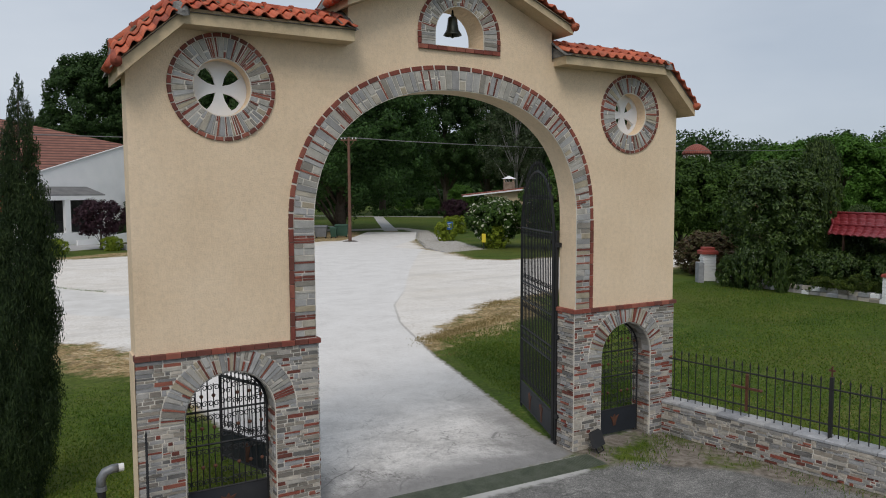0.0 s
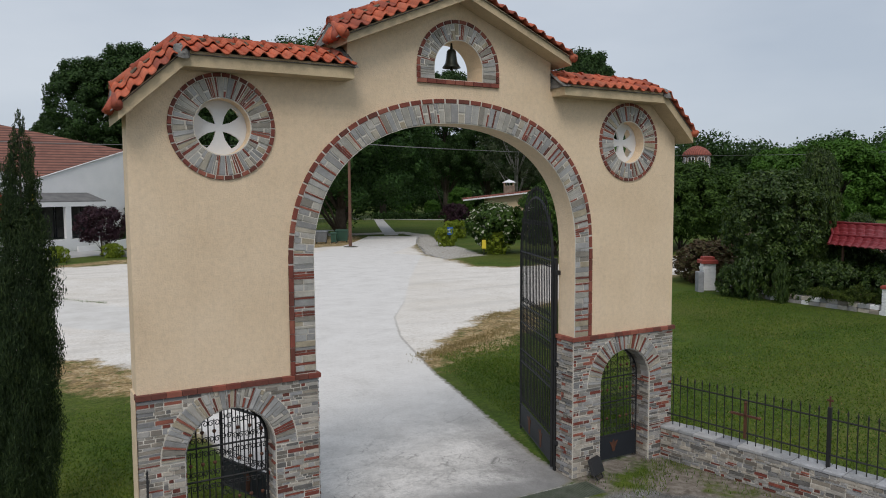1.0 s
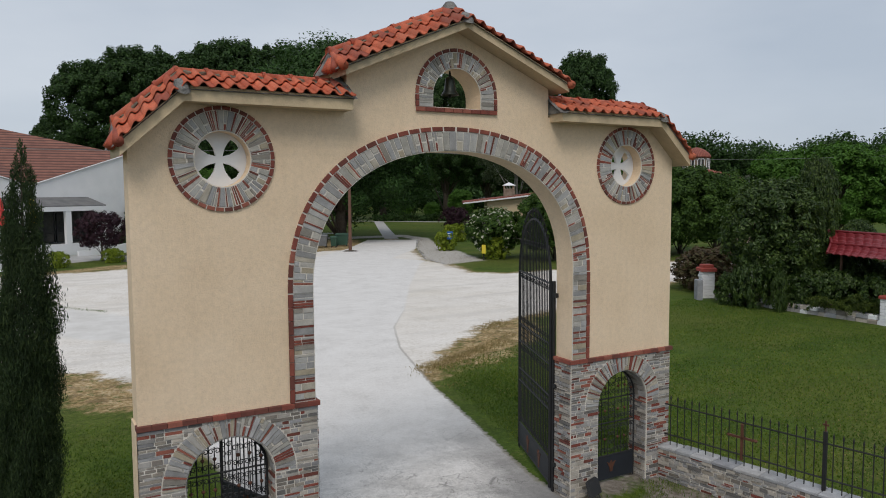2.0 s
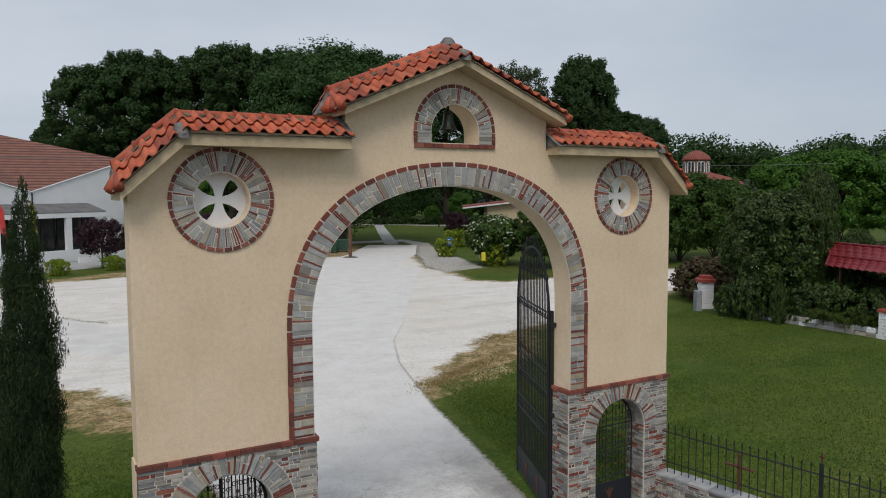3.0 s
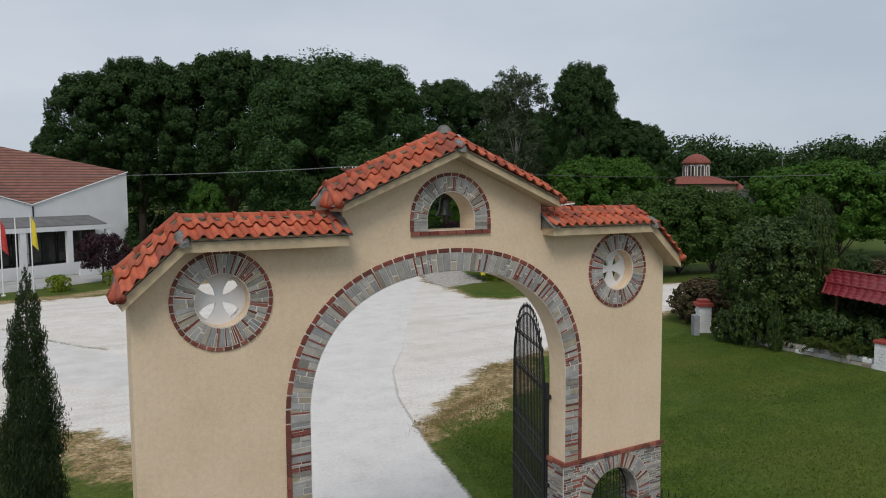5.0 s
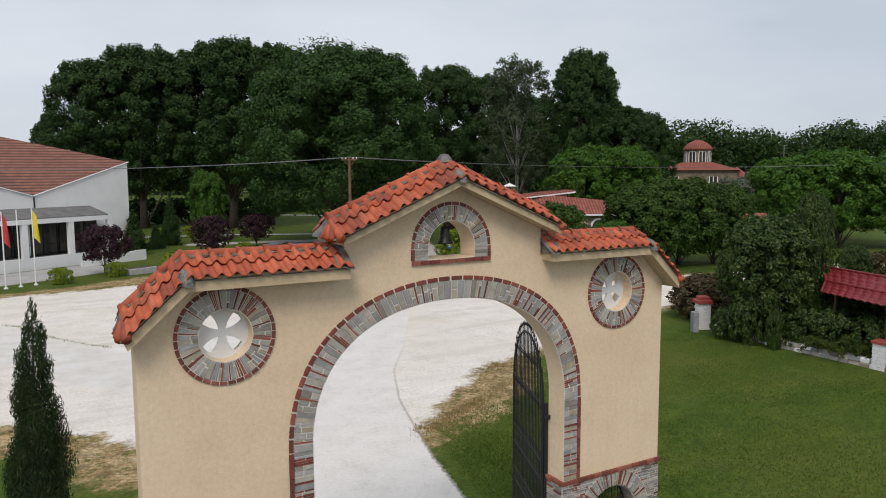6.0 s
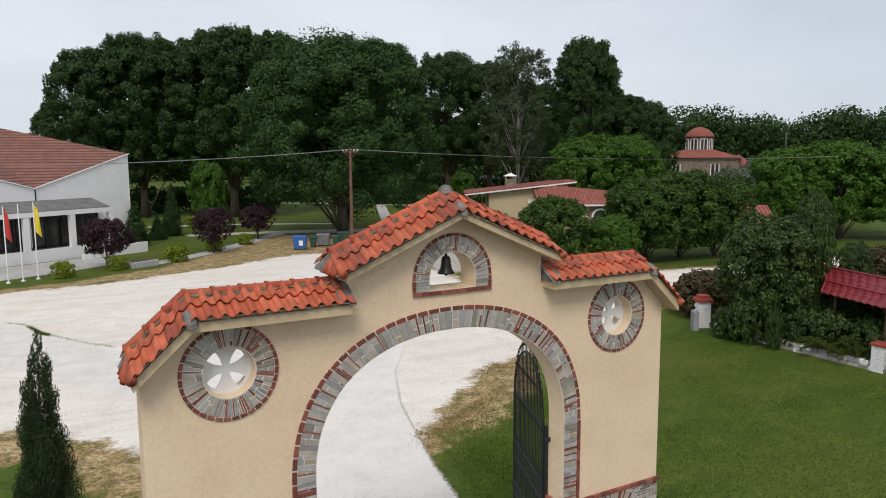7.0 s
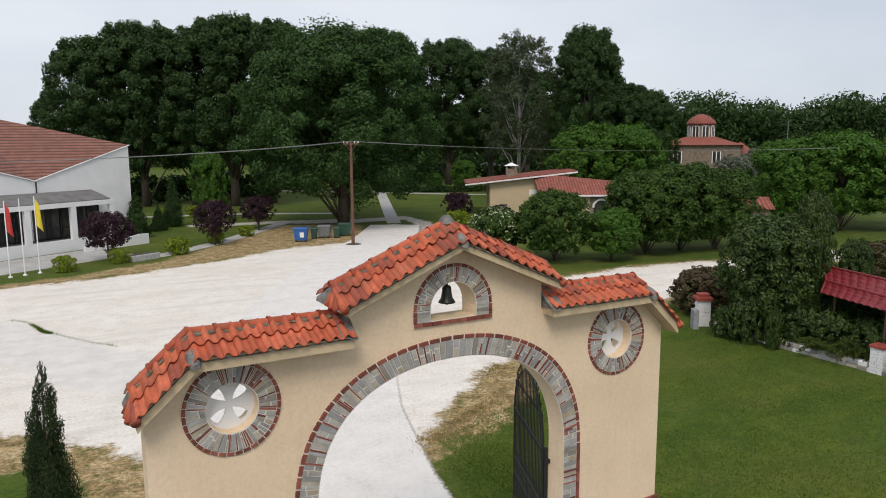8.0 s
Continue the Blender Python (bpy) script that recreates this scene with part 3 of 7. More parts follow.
def ring_of_stones(owner, cx, cz, r0, r1, a0, a1, widths, p_red, to3=front, out=0.022):
    """Radial stones between two radii; now and then one is cut in two."""
    gap = 0.012
    a, turn = a0, 1 if a1 > a0 else -1
    rm = (r0 + r1) / 2
    while turn * (a1 - a) > 0.3:
        w = rng.choice(widths)
        red = w < 0.046 and rng.random() < p_red * 2.5
        step = turn * math.degrees(w / rm)
        b = a + step
        if turn * (a1 - b) < math.degrees(0.02 / rm):
            b = a1
        g = turn * math.degrees(gap / rm)
        cuts = [(r0 + 0.004, r1 - 0.004)]
        if rng.random() < 0.34:
            c = r0 + (r1 - r0) * rng.uniform(0.25, 0.75)
            cuts = [(r0 + 0.004, c - gap), (c + gap, r1 - 0.004)]
        for k, (q0, q1) in enumerate(cuts):
            is_red = red and (len(cuts) == 1 or k == 0)
            poly = sector(cx, cz, q0, q1, a + g * 0.5, b - g * 0.5)
            v, f = prism(poly, to3, out + rng.uniform(-0.006, 0.008))
            shape("brick" if is_red else "stone", v, f, M_RED if is_red else M_ARCHSTONE, owner)
        a = b


def ring_of_bricks(owner, cx, cz, r0, r1, a0, a1, length, to3=front, out=0.027):
    n = max(2, round(abs(a1 - a0) * math.pi / 180 * r1 / length))
    for k in range(n):
        b0, b1 = a0 + (a1 - a0) * (k + 0.07) / n, a0 + (a1 - a0) * (k + 0.93) / n
        v, f = prism(sector(cx, cz, r0, r1, b0, b1, 2), to3, out + rng.uniform(-0.004, 0.004))
        shape("brick", v, f, M_RED, owner)


def flat_piece(owner, name, x0, z0, x1, z1, material, to3=front, out=0.03):
    v, f = prism([(x0, z0), (x1, z0), (x1, z1), (x0, z1)], to3, out)
    return shape(name, v, f, material, owner)


# main arch: mortar bed, stones, brick edge
bed_loop = [(-RING, BAND)] + [arched(u, w) for u, w in arc(0, SPRING, RING, 180, 0, 64)] + [(RING, BAND), (HALF, BAND)] + [arched(u, w) for u, w in arc(0, SPRING, HALF + 0.003, 0, 180, 64)] + [(-HALF, BAND)]
arch_ring = part("arch_surround", slab_with_holes([bed_loop], -0.012, 0.004), M_MORTAR, gate, "radial grey stone surround edged with red brick")
W_ARCH = [0.035, 0.04, 0.07, 0.09, 0.10, 0.12, 0.085, 0.04]
ring_of_stones(arch_ring, 0, SPRING, HALF + 0.01, 2.742, 180, 0, W_ARCH, 0.36, arch_front)
ring_of_bricks(arch_ring, 0, SPRING, 2.748, RING, 180, 0, 0.20, arch_front)
for s in (-1, 1):
    z = BAND + 0.01
    while z < SPRING - 0.03:
        h = rng.choice([0.035, 0.045, 0.07, 0.085, 0.1])
        z1 = min(z + h, SPRING)
        red = h < 0.05 and rng.random() < 0.6
        c = rng.uniform(0.3, 0.7) if rng.random() < 0.5 else 1.0
        a, b_ = HALF + 0.01, 2.742
        m = a + (b_ - a) * c
        for q0, q1 in ([(a, b_)] if c == 1.0 else [(a, m - 0.006), (m + 0.006, b_)]):
            flat_piece(arch_ring, "brick" if red else "stone", min(s * q0, s * q1), z + 0.005, max(s * q0, s * q1), z1 - 0.005, M_RED if red else M_ARCHSTONE, out=0.022 + rng.uniform(-0.006, 0.008))
        z = z1
    z = BAND + 0.005
    while z < SPRING - 0.02:
        z1 = min(z + 0.2, SPRING)
        flat_piece(arch_ring, "brick", min(s * 2.748, s * RING), z + 0.004, max(s * 2.748, s * RING), z1 - 0.004, M_RED, out=0.035)
        z = z1

# round windows
for s in (-1, 1):
    cx = s * WHEEL_X
    wheel = part("round_window", slab_with_holes([arc(cx, WHEEL_Z, 0.712, 0, 360, 64)[:-1], arc(cx, WHEEL_Z, 0.378, 0, 360, 40)[:-1]], -0.012, 0.004), M_MORTAR, gate, "round window ringed with radial stones and red brick")
    ring_of_stones(wheel, cx, WHEEL_Z, 0.385, 0.655, 0, 360, [0.025, 0.03, 0.045, 0.055, 0.065, 0.075], 0.34)
    ring_of_bricks(wheel, cx, WHEEL_Z, 0.66, 0.712, 0, 360, 0.125)
    disc = arc(cx, WHEEL_Z, 0.374, 0, 360, 48)[:-1]
    petals = []
    for a in (45, 135, 225, 315):
        ca, sa = math.cos(radians(a)), math.sin(radians(a))
        leaf = [(0.065, 0.0), (0.16, 0.055), (0.25, 0.078), (0.315, 0.08), (0.335, 0.0), (0.315, -0.08), (0.25, -0.078), (0.16, -0.055)]
        petals.append([(cx + r * ca - q * sa, WHEEL_Z + r * sa + q * ca) for r, q in leaf])
    part("cross_panel", slab_with_holes([disc] + petals, 0.20, 0.25), M_WHITE, wheel, "white painted disc pierced to leave a cross")

# bell window
bell_loop = [(-0.725, 6.915), (0.785, 6.915)] + arc(0.03, 7.17, 0.755, 0, 180, 40)
bell_hole = [(-0.412, 6.99), (0.472, 6.99)] + arc(0.03, 7.17, 0.442, 0, 180, 24)
bellwin = part("bell_window", slab_with_holes([bell_loop, bell_hole], -0.012, 0.004), M_MORTAR, gate, "small arched opening with stone surround and brick edge")
ring_of_stones(bellwin, 0.03, 7.17, 0.45, 0.695, 0, 180, [0.025, 0.035, 0.05, 0.06, 0.07], 0.34)
ring_of_bricks(bellwin, 0.03, 7.17, 0.70, 0.755, 0, 180, 0.15)
for s in (-1, 1):
    z = 6.985
    while z < 7.16:
        z1 = min(z + rng.choice([0.03, 0.045, 0.06]), 7.17)
        red = rng.random() < 0.2
        q = sorted((0.03 + s * 0.45, 0.03 + s * 0.695))
        flat_piece(bellwin, "brick" if red else "stone", q[0], z + 0.003, q[1], z1 - 0.003, M_RED if red else M_ARCHSTONE, out=0.022)
        z = z1
    q = sorted((0.03 + s * 0.70, 0.03 + s * 0.755))
    for z0 in (6.985, 7.078):
        flat_piece(bellwin, "brick", q[0], z0 + 0.003, q[1], z0 + 0.088, M_RED, out=0.035)
for k in range(9):
    x0 = -0.725 + k * 1.51 / 9
    flat_piece(bellwin, "brick", x0 + 0.004, 6.915, x0 + 1.51 / 9 - 0.004, 6.98, M_RED, out=0.04)
v, f = bevel_box(-0.405, 0.0, 6.98, 0.465, T - 0.004, 6.995, 0.004)
shape("sill", v, f, M_CORNICE, bellwin)


# stone piers
def courses(u0, u1, z0, z1, blocked, seed):
    """Stones of a rubble facing: (u0, z0, u1, z1, red). blocked(z) gives the stretch of u that is not wall, or None."""
    r = random.Random(seed)
    z, got = z0, []
    while z < z1 - 0.012:
        h = r.choice([0.036, 0.045, 0.055, 0.065, 0.08])
        top = z + h if z1 - z - h > 0.03 else z1
        zm = (z + top) / 2
        gap = blocked(zm)
        runs = [(u0, u1)] if gap is None else [(u0, gap[0]), (gap[1], u1)]
        for a, b in runs:
            if b - a < 0.02:
                continue
            u = a
            while u < b - 0.005:
                ln = r.choice([0.07, 0.11, 0.15, 0.19, 0.24, 0.30])
                e = u + ln if b - u - ln > 0.05 else b
                kind = r.random()
                if kind < 0.14 and top - z > 0.06:
                    m = z + (top - z) * r.uniform(0.36, 0.64)
                    flag = r.random() < 0.5
                    got.append((u, z, e, m, flag and r.random() < 0.5))
                    got.append((u, m, e, top, flag and not got[-1][4]))
                else:
                    got.append((u, z, e, top, kind > 0.83 and top - z < 0.07))
                u = e
        z = top
    return got


def lay(owner, stones, to3, seed, joint=0.006, limit=10 ** 6, bulge=0.012):
    """Stones as parts of their owner; past the limit they are joined."""
    r = random.Random(seed)
    rest, rest_red = Pile(), Pile()
    for k, (a, z0, b, z1, red) in enumerate(stones):
        j = joint
        sk = r.uniform(-0.004, 0.004)
        poly = [(a + j, z0 + j + sk * 0.5), (b - j, z0 + j - sk * 0.5), (b - j - abs(sk), z1 - j + sk * 0.5), (a + j + abs(sk), z1 - j)]
        v, f = prism(poly, to3, 0.017 + r.uniform(0, bulge), 0.007)
        if k < limit:
            shape("brick" if red else "stone", v, f, M_RED if red else M_STONE, owner)
        else:
            (rest_red if red else rest).add(v, f)
    for p, m, n in ((rest, M_STONES, "stonework"), (rest_red, M_REDS, "brickwork")):
        if p.v:
            tagged(p.make(n, m, owner), kind="stuff")


PIERS = []
for s in (-1, 1):
    x0, x1 = (HALF - 0.02, END + 0.02)
    dx0, dx1 = DOOR_X - DOOR_R, DOOR_X + DOOR_R
    loop = [(x0, 0), (dx0, 0), (dx0, DOOR_Z)] + arc(DOOR_X, DOOR_Z, DOOR_R, 180, 0, 24) + [(dx1, DOOR_Z), (dx1, 0), (x1, 0), (x1, BAND - 0.07), (x0, BAND - 0.07)]
    loop = [(s * x, z) for x, z in loop]
    pier = part("pier", slab_with_holes([loop], -0.012, T + 0.008), M_MORTAR, gate, "rubble stone pier with an arched foot doorway")
    PIERS.append((s, pier))
    if s < 0:
        v, f = bevel_box(-x1 - 0.006, -0.012, 0.0, -x1 + 0.02, T + 0.02, BAND - 0.075, 0.004)
        shape("end_render", v, f, M_PLASTER, pier, "cream plastered end of the pier")
        v, f = bevel_box(-x1 - 0.005, 0.104, BAND - 0.074, -x1 + 0.05, T - 0.002, BAND - 0.002, 0.004)
        shape("end_render", v, f, M_PLASTER, pier)
    # brick band on top, on the front and round the inner end
    n = 13
    for k in range(n):
        a, b_ = x0 - 0.04 + (x1 - x0 + (0.045 if s < 0 else 0.08)) * k / n, x0 - 0.04 + (x1 - x0 + (0.045 if s < 0 else 0.08)) * (k + 1) / n
        v, f = bevel_box(min(s * a, s * b_) + 0.003, -0.05, BAND - 0.07, max(s * a, s * b_) - 0.003, 0.1, BAND + 0.004, 0.008)
        shape("brick", v, f, M_RED, pier)
    for k in range(2):
        y0 = 0.104 + k * 0.19
        for xe in (x0 - 0.04, x1 - 0.06)[:1 if s < 0 else 2]:
            v, f = bevel_box(min(s * xe, s * (xe + 0.1)), y0, BAND - 0.07, max(s * xe, s * (xe + 0.1)), y0 + 0.186, BAND + 0.004, 0.008)
            shape("brick", v, f, M_RED, pier)

# tiled roof
RIDGE_Y = T / 2
SEGMENTS = [(-5.03, 6.27, -4.24, 6.98), (-4.24, 6.98, -1.88, 6.99), (-2.06, 7.42, 0.03, 8.30), (0.03, 8.30, 2.10, 7.42), (1.88, 6.98, 4.27, 6.97), (4.27, 6.97, 5.03, 6.27)]
roof = thing("gateway_roof", "red terracotta tiled gable roof along the gateway's top", "roof")


def band(points, y0, y1):
    """A moulding that follows the roofline; points are (x, top, underside)."""
    n = len(points)
    v = []
    for y in (y0, y1):
        v += [(x, y, a) for x, a, b_ in points] + [(x, y, b_) for x, a, b_ in points]
    f = []
    m = 2 * n
    for k in range(n - 1):
        f += [(k, n + k, n + k + 1, k + 1), (m + k, m + k + 1, m + n + k + 1, m + n + k), (k, k + 1, m + k + 1, m + k), (n + k, m + n + k, m + n + k + 1, n + k + 1)]
    f += [(0, m, m + n, n), (n - 1, 2 * n - 1, m + 2 * n - 1, m + n - 1)]
    return v, f


for run in ([(-5.0, 6.325, 6.125), (-4.215, 7.03, 6.835), (-1.90, 7.02, 6.835)], [(-2.0, 7.475, 7.33), (0.03, 8.33, 8.185), (2.04, 7.475, 7.33)], [(1.90, 7.02, 6.84), (4.24, 7.02, 6.83), (5.0, 6.325, 6.125)]):
    v, f = band(run, -0.34, T + 0.34)
    shape("cornice", v, f, M_CORNICE, roof, "weathered plaster cornice under the tiles")


def tile_mesh(ux, uz, wide, length, side):
    """One curved pan and cover tile, sheared to the slope of its stretch."""
    vx, vz = length * math.cos(radians(25)), length * math.sin(radians(25))
    prof = []
    for k in range(9):
        q = k / 8
        prof.append((q, 0.052 * math.sin(math.pi * min(1, q / 0.55)) if q < 0.55 else -0.014 * math.sin(math.pi * (q - 0.55) / 0.45)))
    v = []
    for r, lift in ((0.0, 0.052), (1.1, 0.006)):
        for thick in (0.0, -0.02):
            for q, h in prof:
                v.append((ux * wide * q, side * vx * r, uz * wide * q + vz * r + h + lift + thick))
    f = []
    for k in range(8):
        f += [(k, k + 1, 18 + k + 1, 18 + k), (9 + k, 27 + k, 27 + k + 1, 9 + k + 1), (k, 9 + k, 9 + k + 1, k + 1)]
    f += [(0, 18, 27, 9), (8, 17, 35, 26)]
    me = bpy.data.meshes.new("tile")
    me.from_pydata(v, [], f)
    me.materials.append(M_TILE)
    me.shade_smooth()
    me.update()
    return me


def place(name, me, parent, at):
    ob = new(name, me)
    ob.parent = parent
    ob.location = at
    return ob


rng = random.Random(9)
ROW = 0.345
for x0, z0, x1, z1 in SEGMENTS:
    ln = math.hypot(x1 - x0, z1 - z0)
    ux, uz = (x1 - x0) / ln, (z1 - z0) / ln
    n = max(3, round(ln / 0.205))
    # cement bed
    v = [(x0, EAVE_Y + 0.05, z0 - 0.004), (x1, EAVE_Y + 0.05, z1 - 0.004), (x0, RIDGE_Y, z0 + RISE), (x1, RIDGE_Y, z1 + RISE), (x0, T - EAVE_Y - 0.05, z0 - 0.004), (x1, T - EAVE_Y - 0.05, z1 - 0.004)]
    shape("bedding", v, [(0, 1, 3, 2), (2, 3, 5, 4), (0, 2, 4), (1, 5, 3), (0, 4, 5, 1)], M_DARKMORTAR, roof, "grey cement bedding")
    for side in (1, -1):
        me = tile_mesh(ux, uz, ln / n, ROW, side)
        y0 = EAVE_Y if side > 0 else T - EAVE_Y
        for j in range(2):
            for k in range(n):
                d = rng.uniform(-0.012, 0.012)
                place("tile", me, roof, (x0 + ux * ln * k / n, y0 + side * (ROW * math.cos(radians(25)) * j + d), z0 + uz * ln * k / n + ROW * math.sin(radians(25)) * j + rng.uniform(0, 0.006)))
    # mortar lumps between the top row and the ridge
    for k in range(n):
        q = (k + 0.72) / n
        w_ = ln / n * rng.uniform(0.2, 0.32)
        lump, fl_ = bevel_box(-w_, -0.04, -0.02, w_, 0.05, rng.uniform(0.02, 0.045), 0.02)
        lump = [(a * ux, b_, c + a * uz) for a, b_, c in ((p_[0] * rng.uniform(0.7, 1.3), p_[1] + rng.uniform(-0.03, 0.02), p_[2] + rng.uniform(-0.008, 0.012)) for p_ in lump)]
        shape("mortar_lump", lump, fl_, M_BEDMORTAR, roof).location = (x0 + ux * ln * q, RIDGE_Y - 0.10, z0 + uz * ln * q + RISE - 0.03)
    # ridge caps
    m = max(2, round(ln / 0.40))
    L = ln / m
    v, f = [], []
    for q, r in ((0.0, 0.088), (0.12, 0.088), (0.14, 0.072), (1.06, 0.064)):
        for k in range(9):
            a = math.pi * k / 8
            v.append((ux * L * q - uz * r * math.sin(a) * 0.3, r * 1.15 * math.cos(a), uz * L * q + r * math.sin(a)))
    for r in range(3):
        for k in range(8):
            f.append((r * 9 + k, r * 9 + k + 1, r * 9 + 10 + k, r * 9 + 9 + k))
    f.append(tuple(range(9)))
    me = bpy.data.meshes.new("ridge_tile")
    me.from_pydata(v, [], f)
    me.materials.append(M_TILE)
    me.shade_smooth()
    for k in range(m):
        place("ridge_tile", me, roof, (x0 + ux * L * k, RIDGE_Y + rng.uniform(-0.01, 0.01), z0 + uz * L * k + RISE + 0.0))
# lumps of cement where the stretches meet
for x, z, r in ((-4.24, 6.99, 0.12), (0.03, 8.31, 0.10), (4.27, 6.98, 0.10)):
    v, f = lathe([(0.0, 0.075), (0.45, 0.07), (0.75, 0.05), (0.95, 0.01), (1.0, -0.05)], 14)
    v = [(x + a * r * rng.uniform(0.8, 0.98), EAVE_Y + 0.12 + b_ * 0.15 * rng.uniform(0.9, 1.08), z + 0.04 + c + rng.uniform(-0.008, 0.008) + b_ * 0.15 * 0.46) for a, b_, c in v]
    shape("cement_joint", v, f, M_DARKMORTAR, roof, "dark weathered cement joint")
for x, z in ((0.03, 8.30),):
    v, f = lathe([(0.0, 0.10), (0.07, 0.085), (0.12, 0.02), (0.14, -0.04)], 10, (x, RIDGE_Y, z + RISE + 0.02))
    shape("cement_joint", v, f, M_DARKMORTAR, roof)
for s, x, z in ((-1, -1.90, 6.99), (1, 1.90, 6.98)):
    v = [(x, EAVE_Y - 0.01, z - 0.01), (x - s * -0.02, EAVE_Y + 0.02, z + 0.05), (x + s * 0.22, EAVE_Y + 0.03, z + 0.06), (x + s * 0.02, RIDGE_Y, z + RISE + 0.12), (x + s * 0.16, RIDGE_Y, z + RISE + 0.06), (x - s * 0.06, RIDGE_Y, z + RISE + 0.10), (x - s * 0.06, EAVE_Y + 0.05, z)]
    shape("cement_joint", v, [(0, 2, 4, 3), (0, 3, 5, 6), (0, 6, 2)], M_DARKMORTAR, roof, "dark weathered cement joint")
# hipped ends
for s in (-1, 1):
    for xe, ze in ((s * 5.0, 6.28), (s * 2.04, 7.43)):
        sl = 0.8 if abs(xe) > 3 else 0.42
        v = [(xe, EAVE_Y + 0.04, ze + 0.01), (xe + s * 0.02, T - EAVE_Y - 0.04, ze + 0.01), (xe - s * 0.02, RIDGE_Y, ze + RISE), (xe + s * 0.08, EAVE_Y + 0.16, ze - 0.06 * sl), (xe + s * 0.08, T - EAVE_Y - 0.16, ze - 0.06 * sl)]
        shape("bedding", v, [(0, 2, 3), (2, 4, 3), (2, 1, 4), (0, 3, 4, 1)], M_DARKMORTAR, roof)
        for k in range(3):
            y0 = EAVE_Y + 0.16 + k * 0.19
            pts = [(xe + s * 0.09, y0 + 0.05, ze - 0.04 * sl), (xe - s * 0.06, RIDGE_Y + (y0 + 0.05 - RIDGE_Y) * 0.25, ze + RISE * 0.86)]
            v, f = tube(pts, [0.06, 0.05], 8)
            shape("hip_tile", v, f, M_TILE, roof, smooth=True)
        v, f = tube([(xe + s * 0.02, EAVE_Y + 0.02, ze + 0.01), (xe - s * 0.05, RIDGE_Y, ze + RISE + 0.01)], [0.07, 0.06], 10)
        shape("hip_tile", v, f, M_TILE, roof, smooth=True)

# bell
bell = thing("bell", "dark bronze bell hanging in the arched opening", "bell", at=pose(0.03, T / 2, 7.28))
v, f = lathe([(0.0, 0.235), (0.05, 0.23), (0.075, 0.20), (0.085, 0.10), (0.10, 0.02), (0.135, -0.035), (0.15, -0.06), (0.142, -0.065), (0.12, -0.03), (0.0, 0.05)], 24)
shape("bell_body", v, f, M_BELL, bell, smooth=True)
v, f = tube([(0, 0, 0.22), (0, 0, 0.28), (0, 0, 0.335)], [0.03, 0.02, 0.012], 8)
shape("hanger", v, f, M_BELL, bell)
v, f = lathe([(0.0, -0.11), (0.022, -0.10), (0.026, -0.08), (0.012, -0.05), (0.012, 0.05)], 10)
shape("clapper", v, f, M_BELL, bell)


# ---- iron gates ----
def strip(p, q, w=0.014):
    return tube([p, q], w, 4)


def scroll(cx, cz, r, turn, y=0.0, n=16):
    pts = []
    for k in range(n + 1):
        a = math.pi * 0.5 * (1 - turn) + turn * (0.6 + 7.2 * k / n)
        rr = r * (1 - 0.7 * k / n)
        pts.append((cx + rr * math.cos(a), y, cz + rr * math.sin(a)))
    return tube(pts, 0.007, 4)


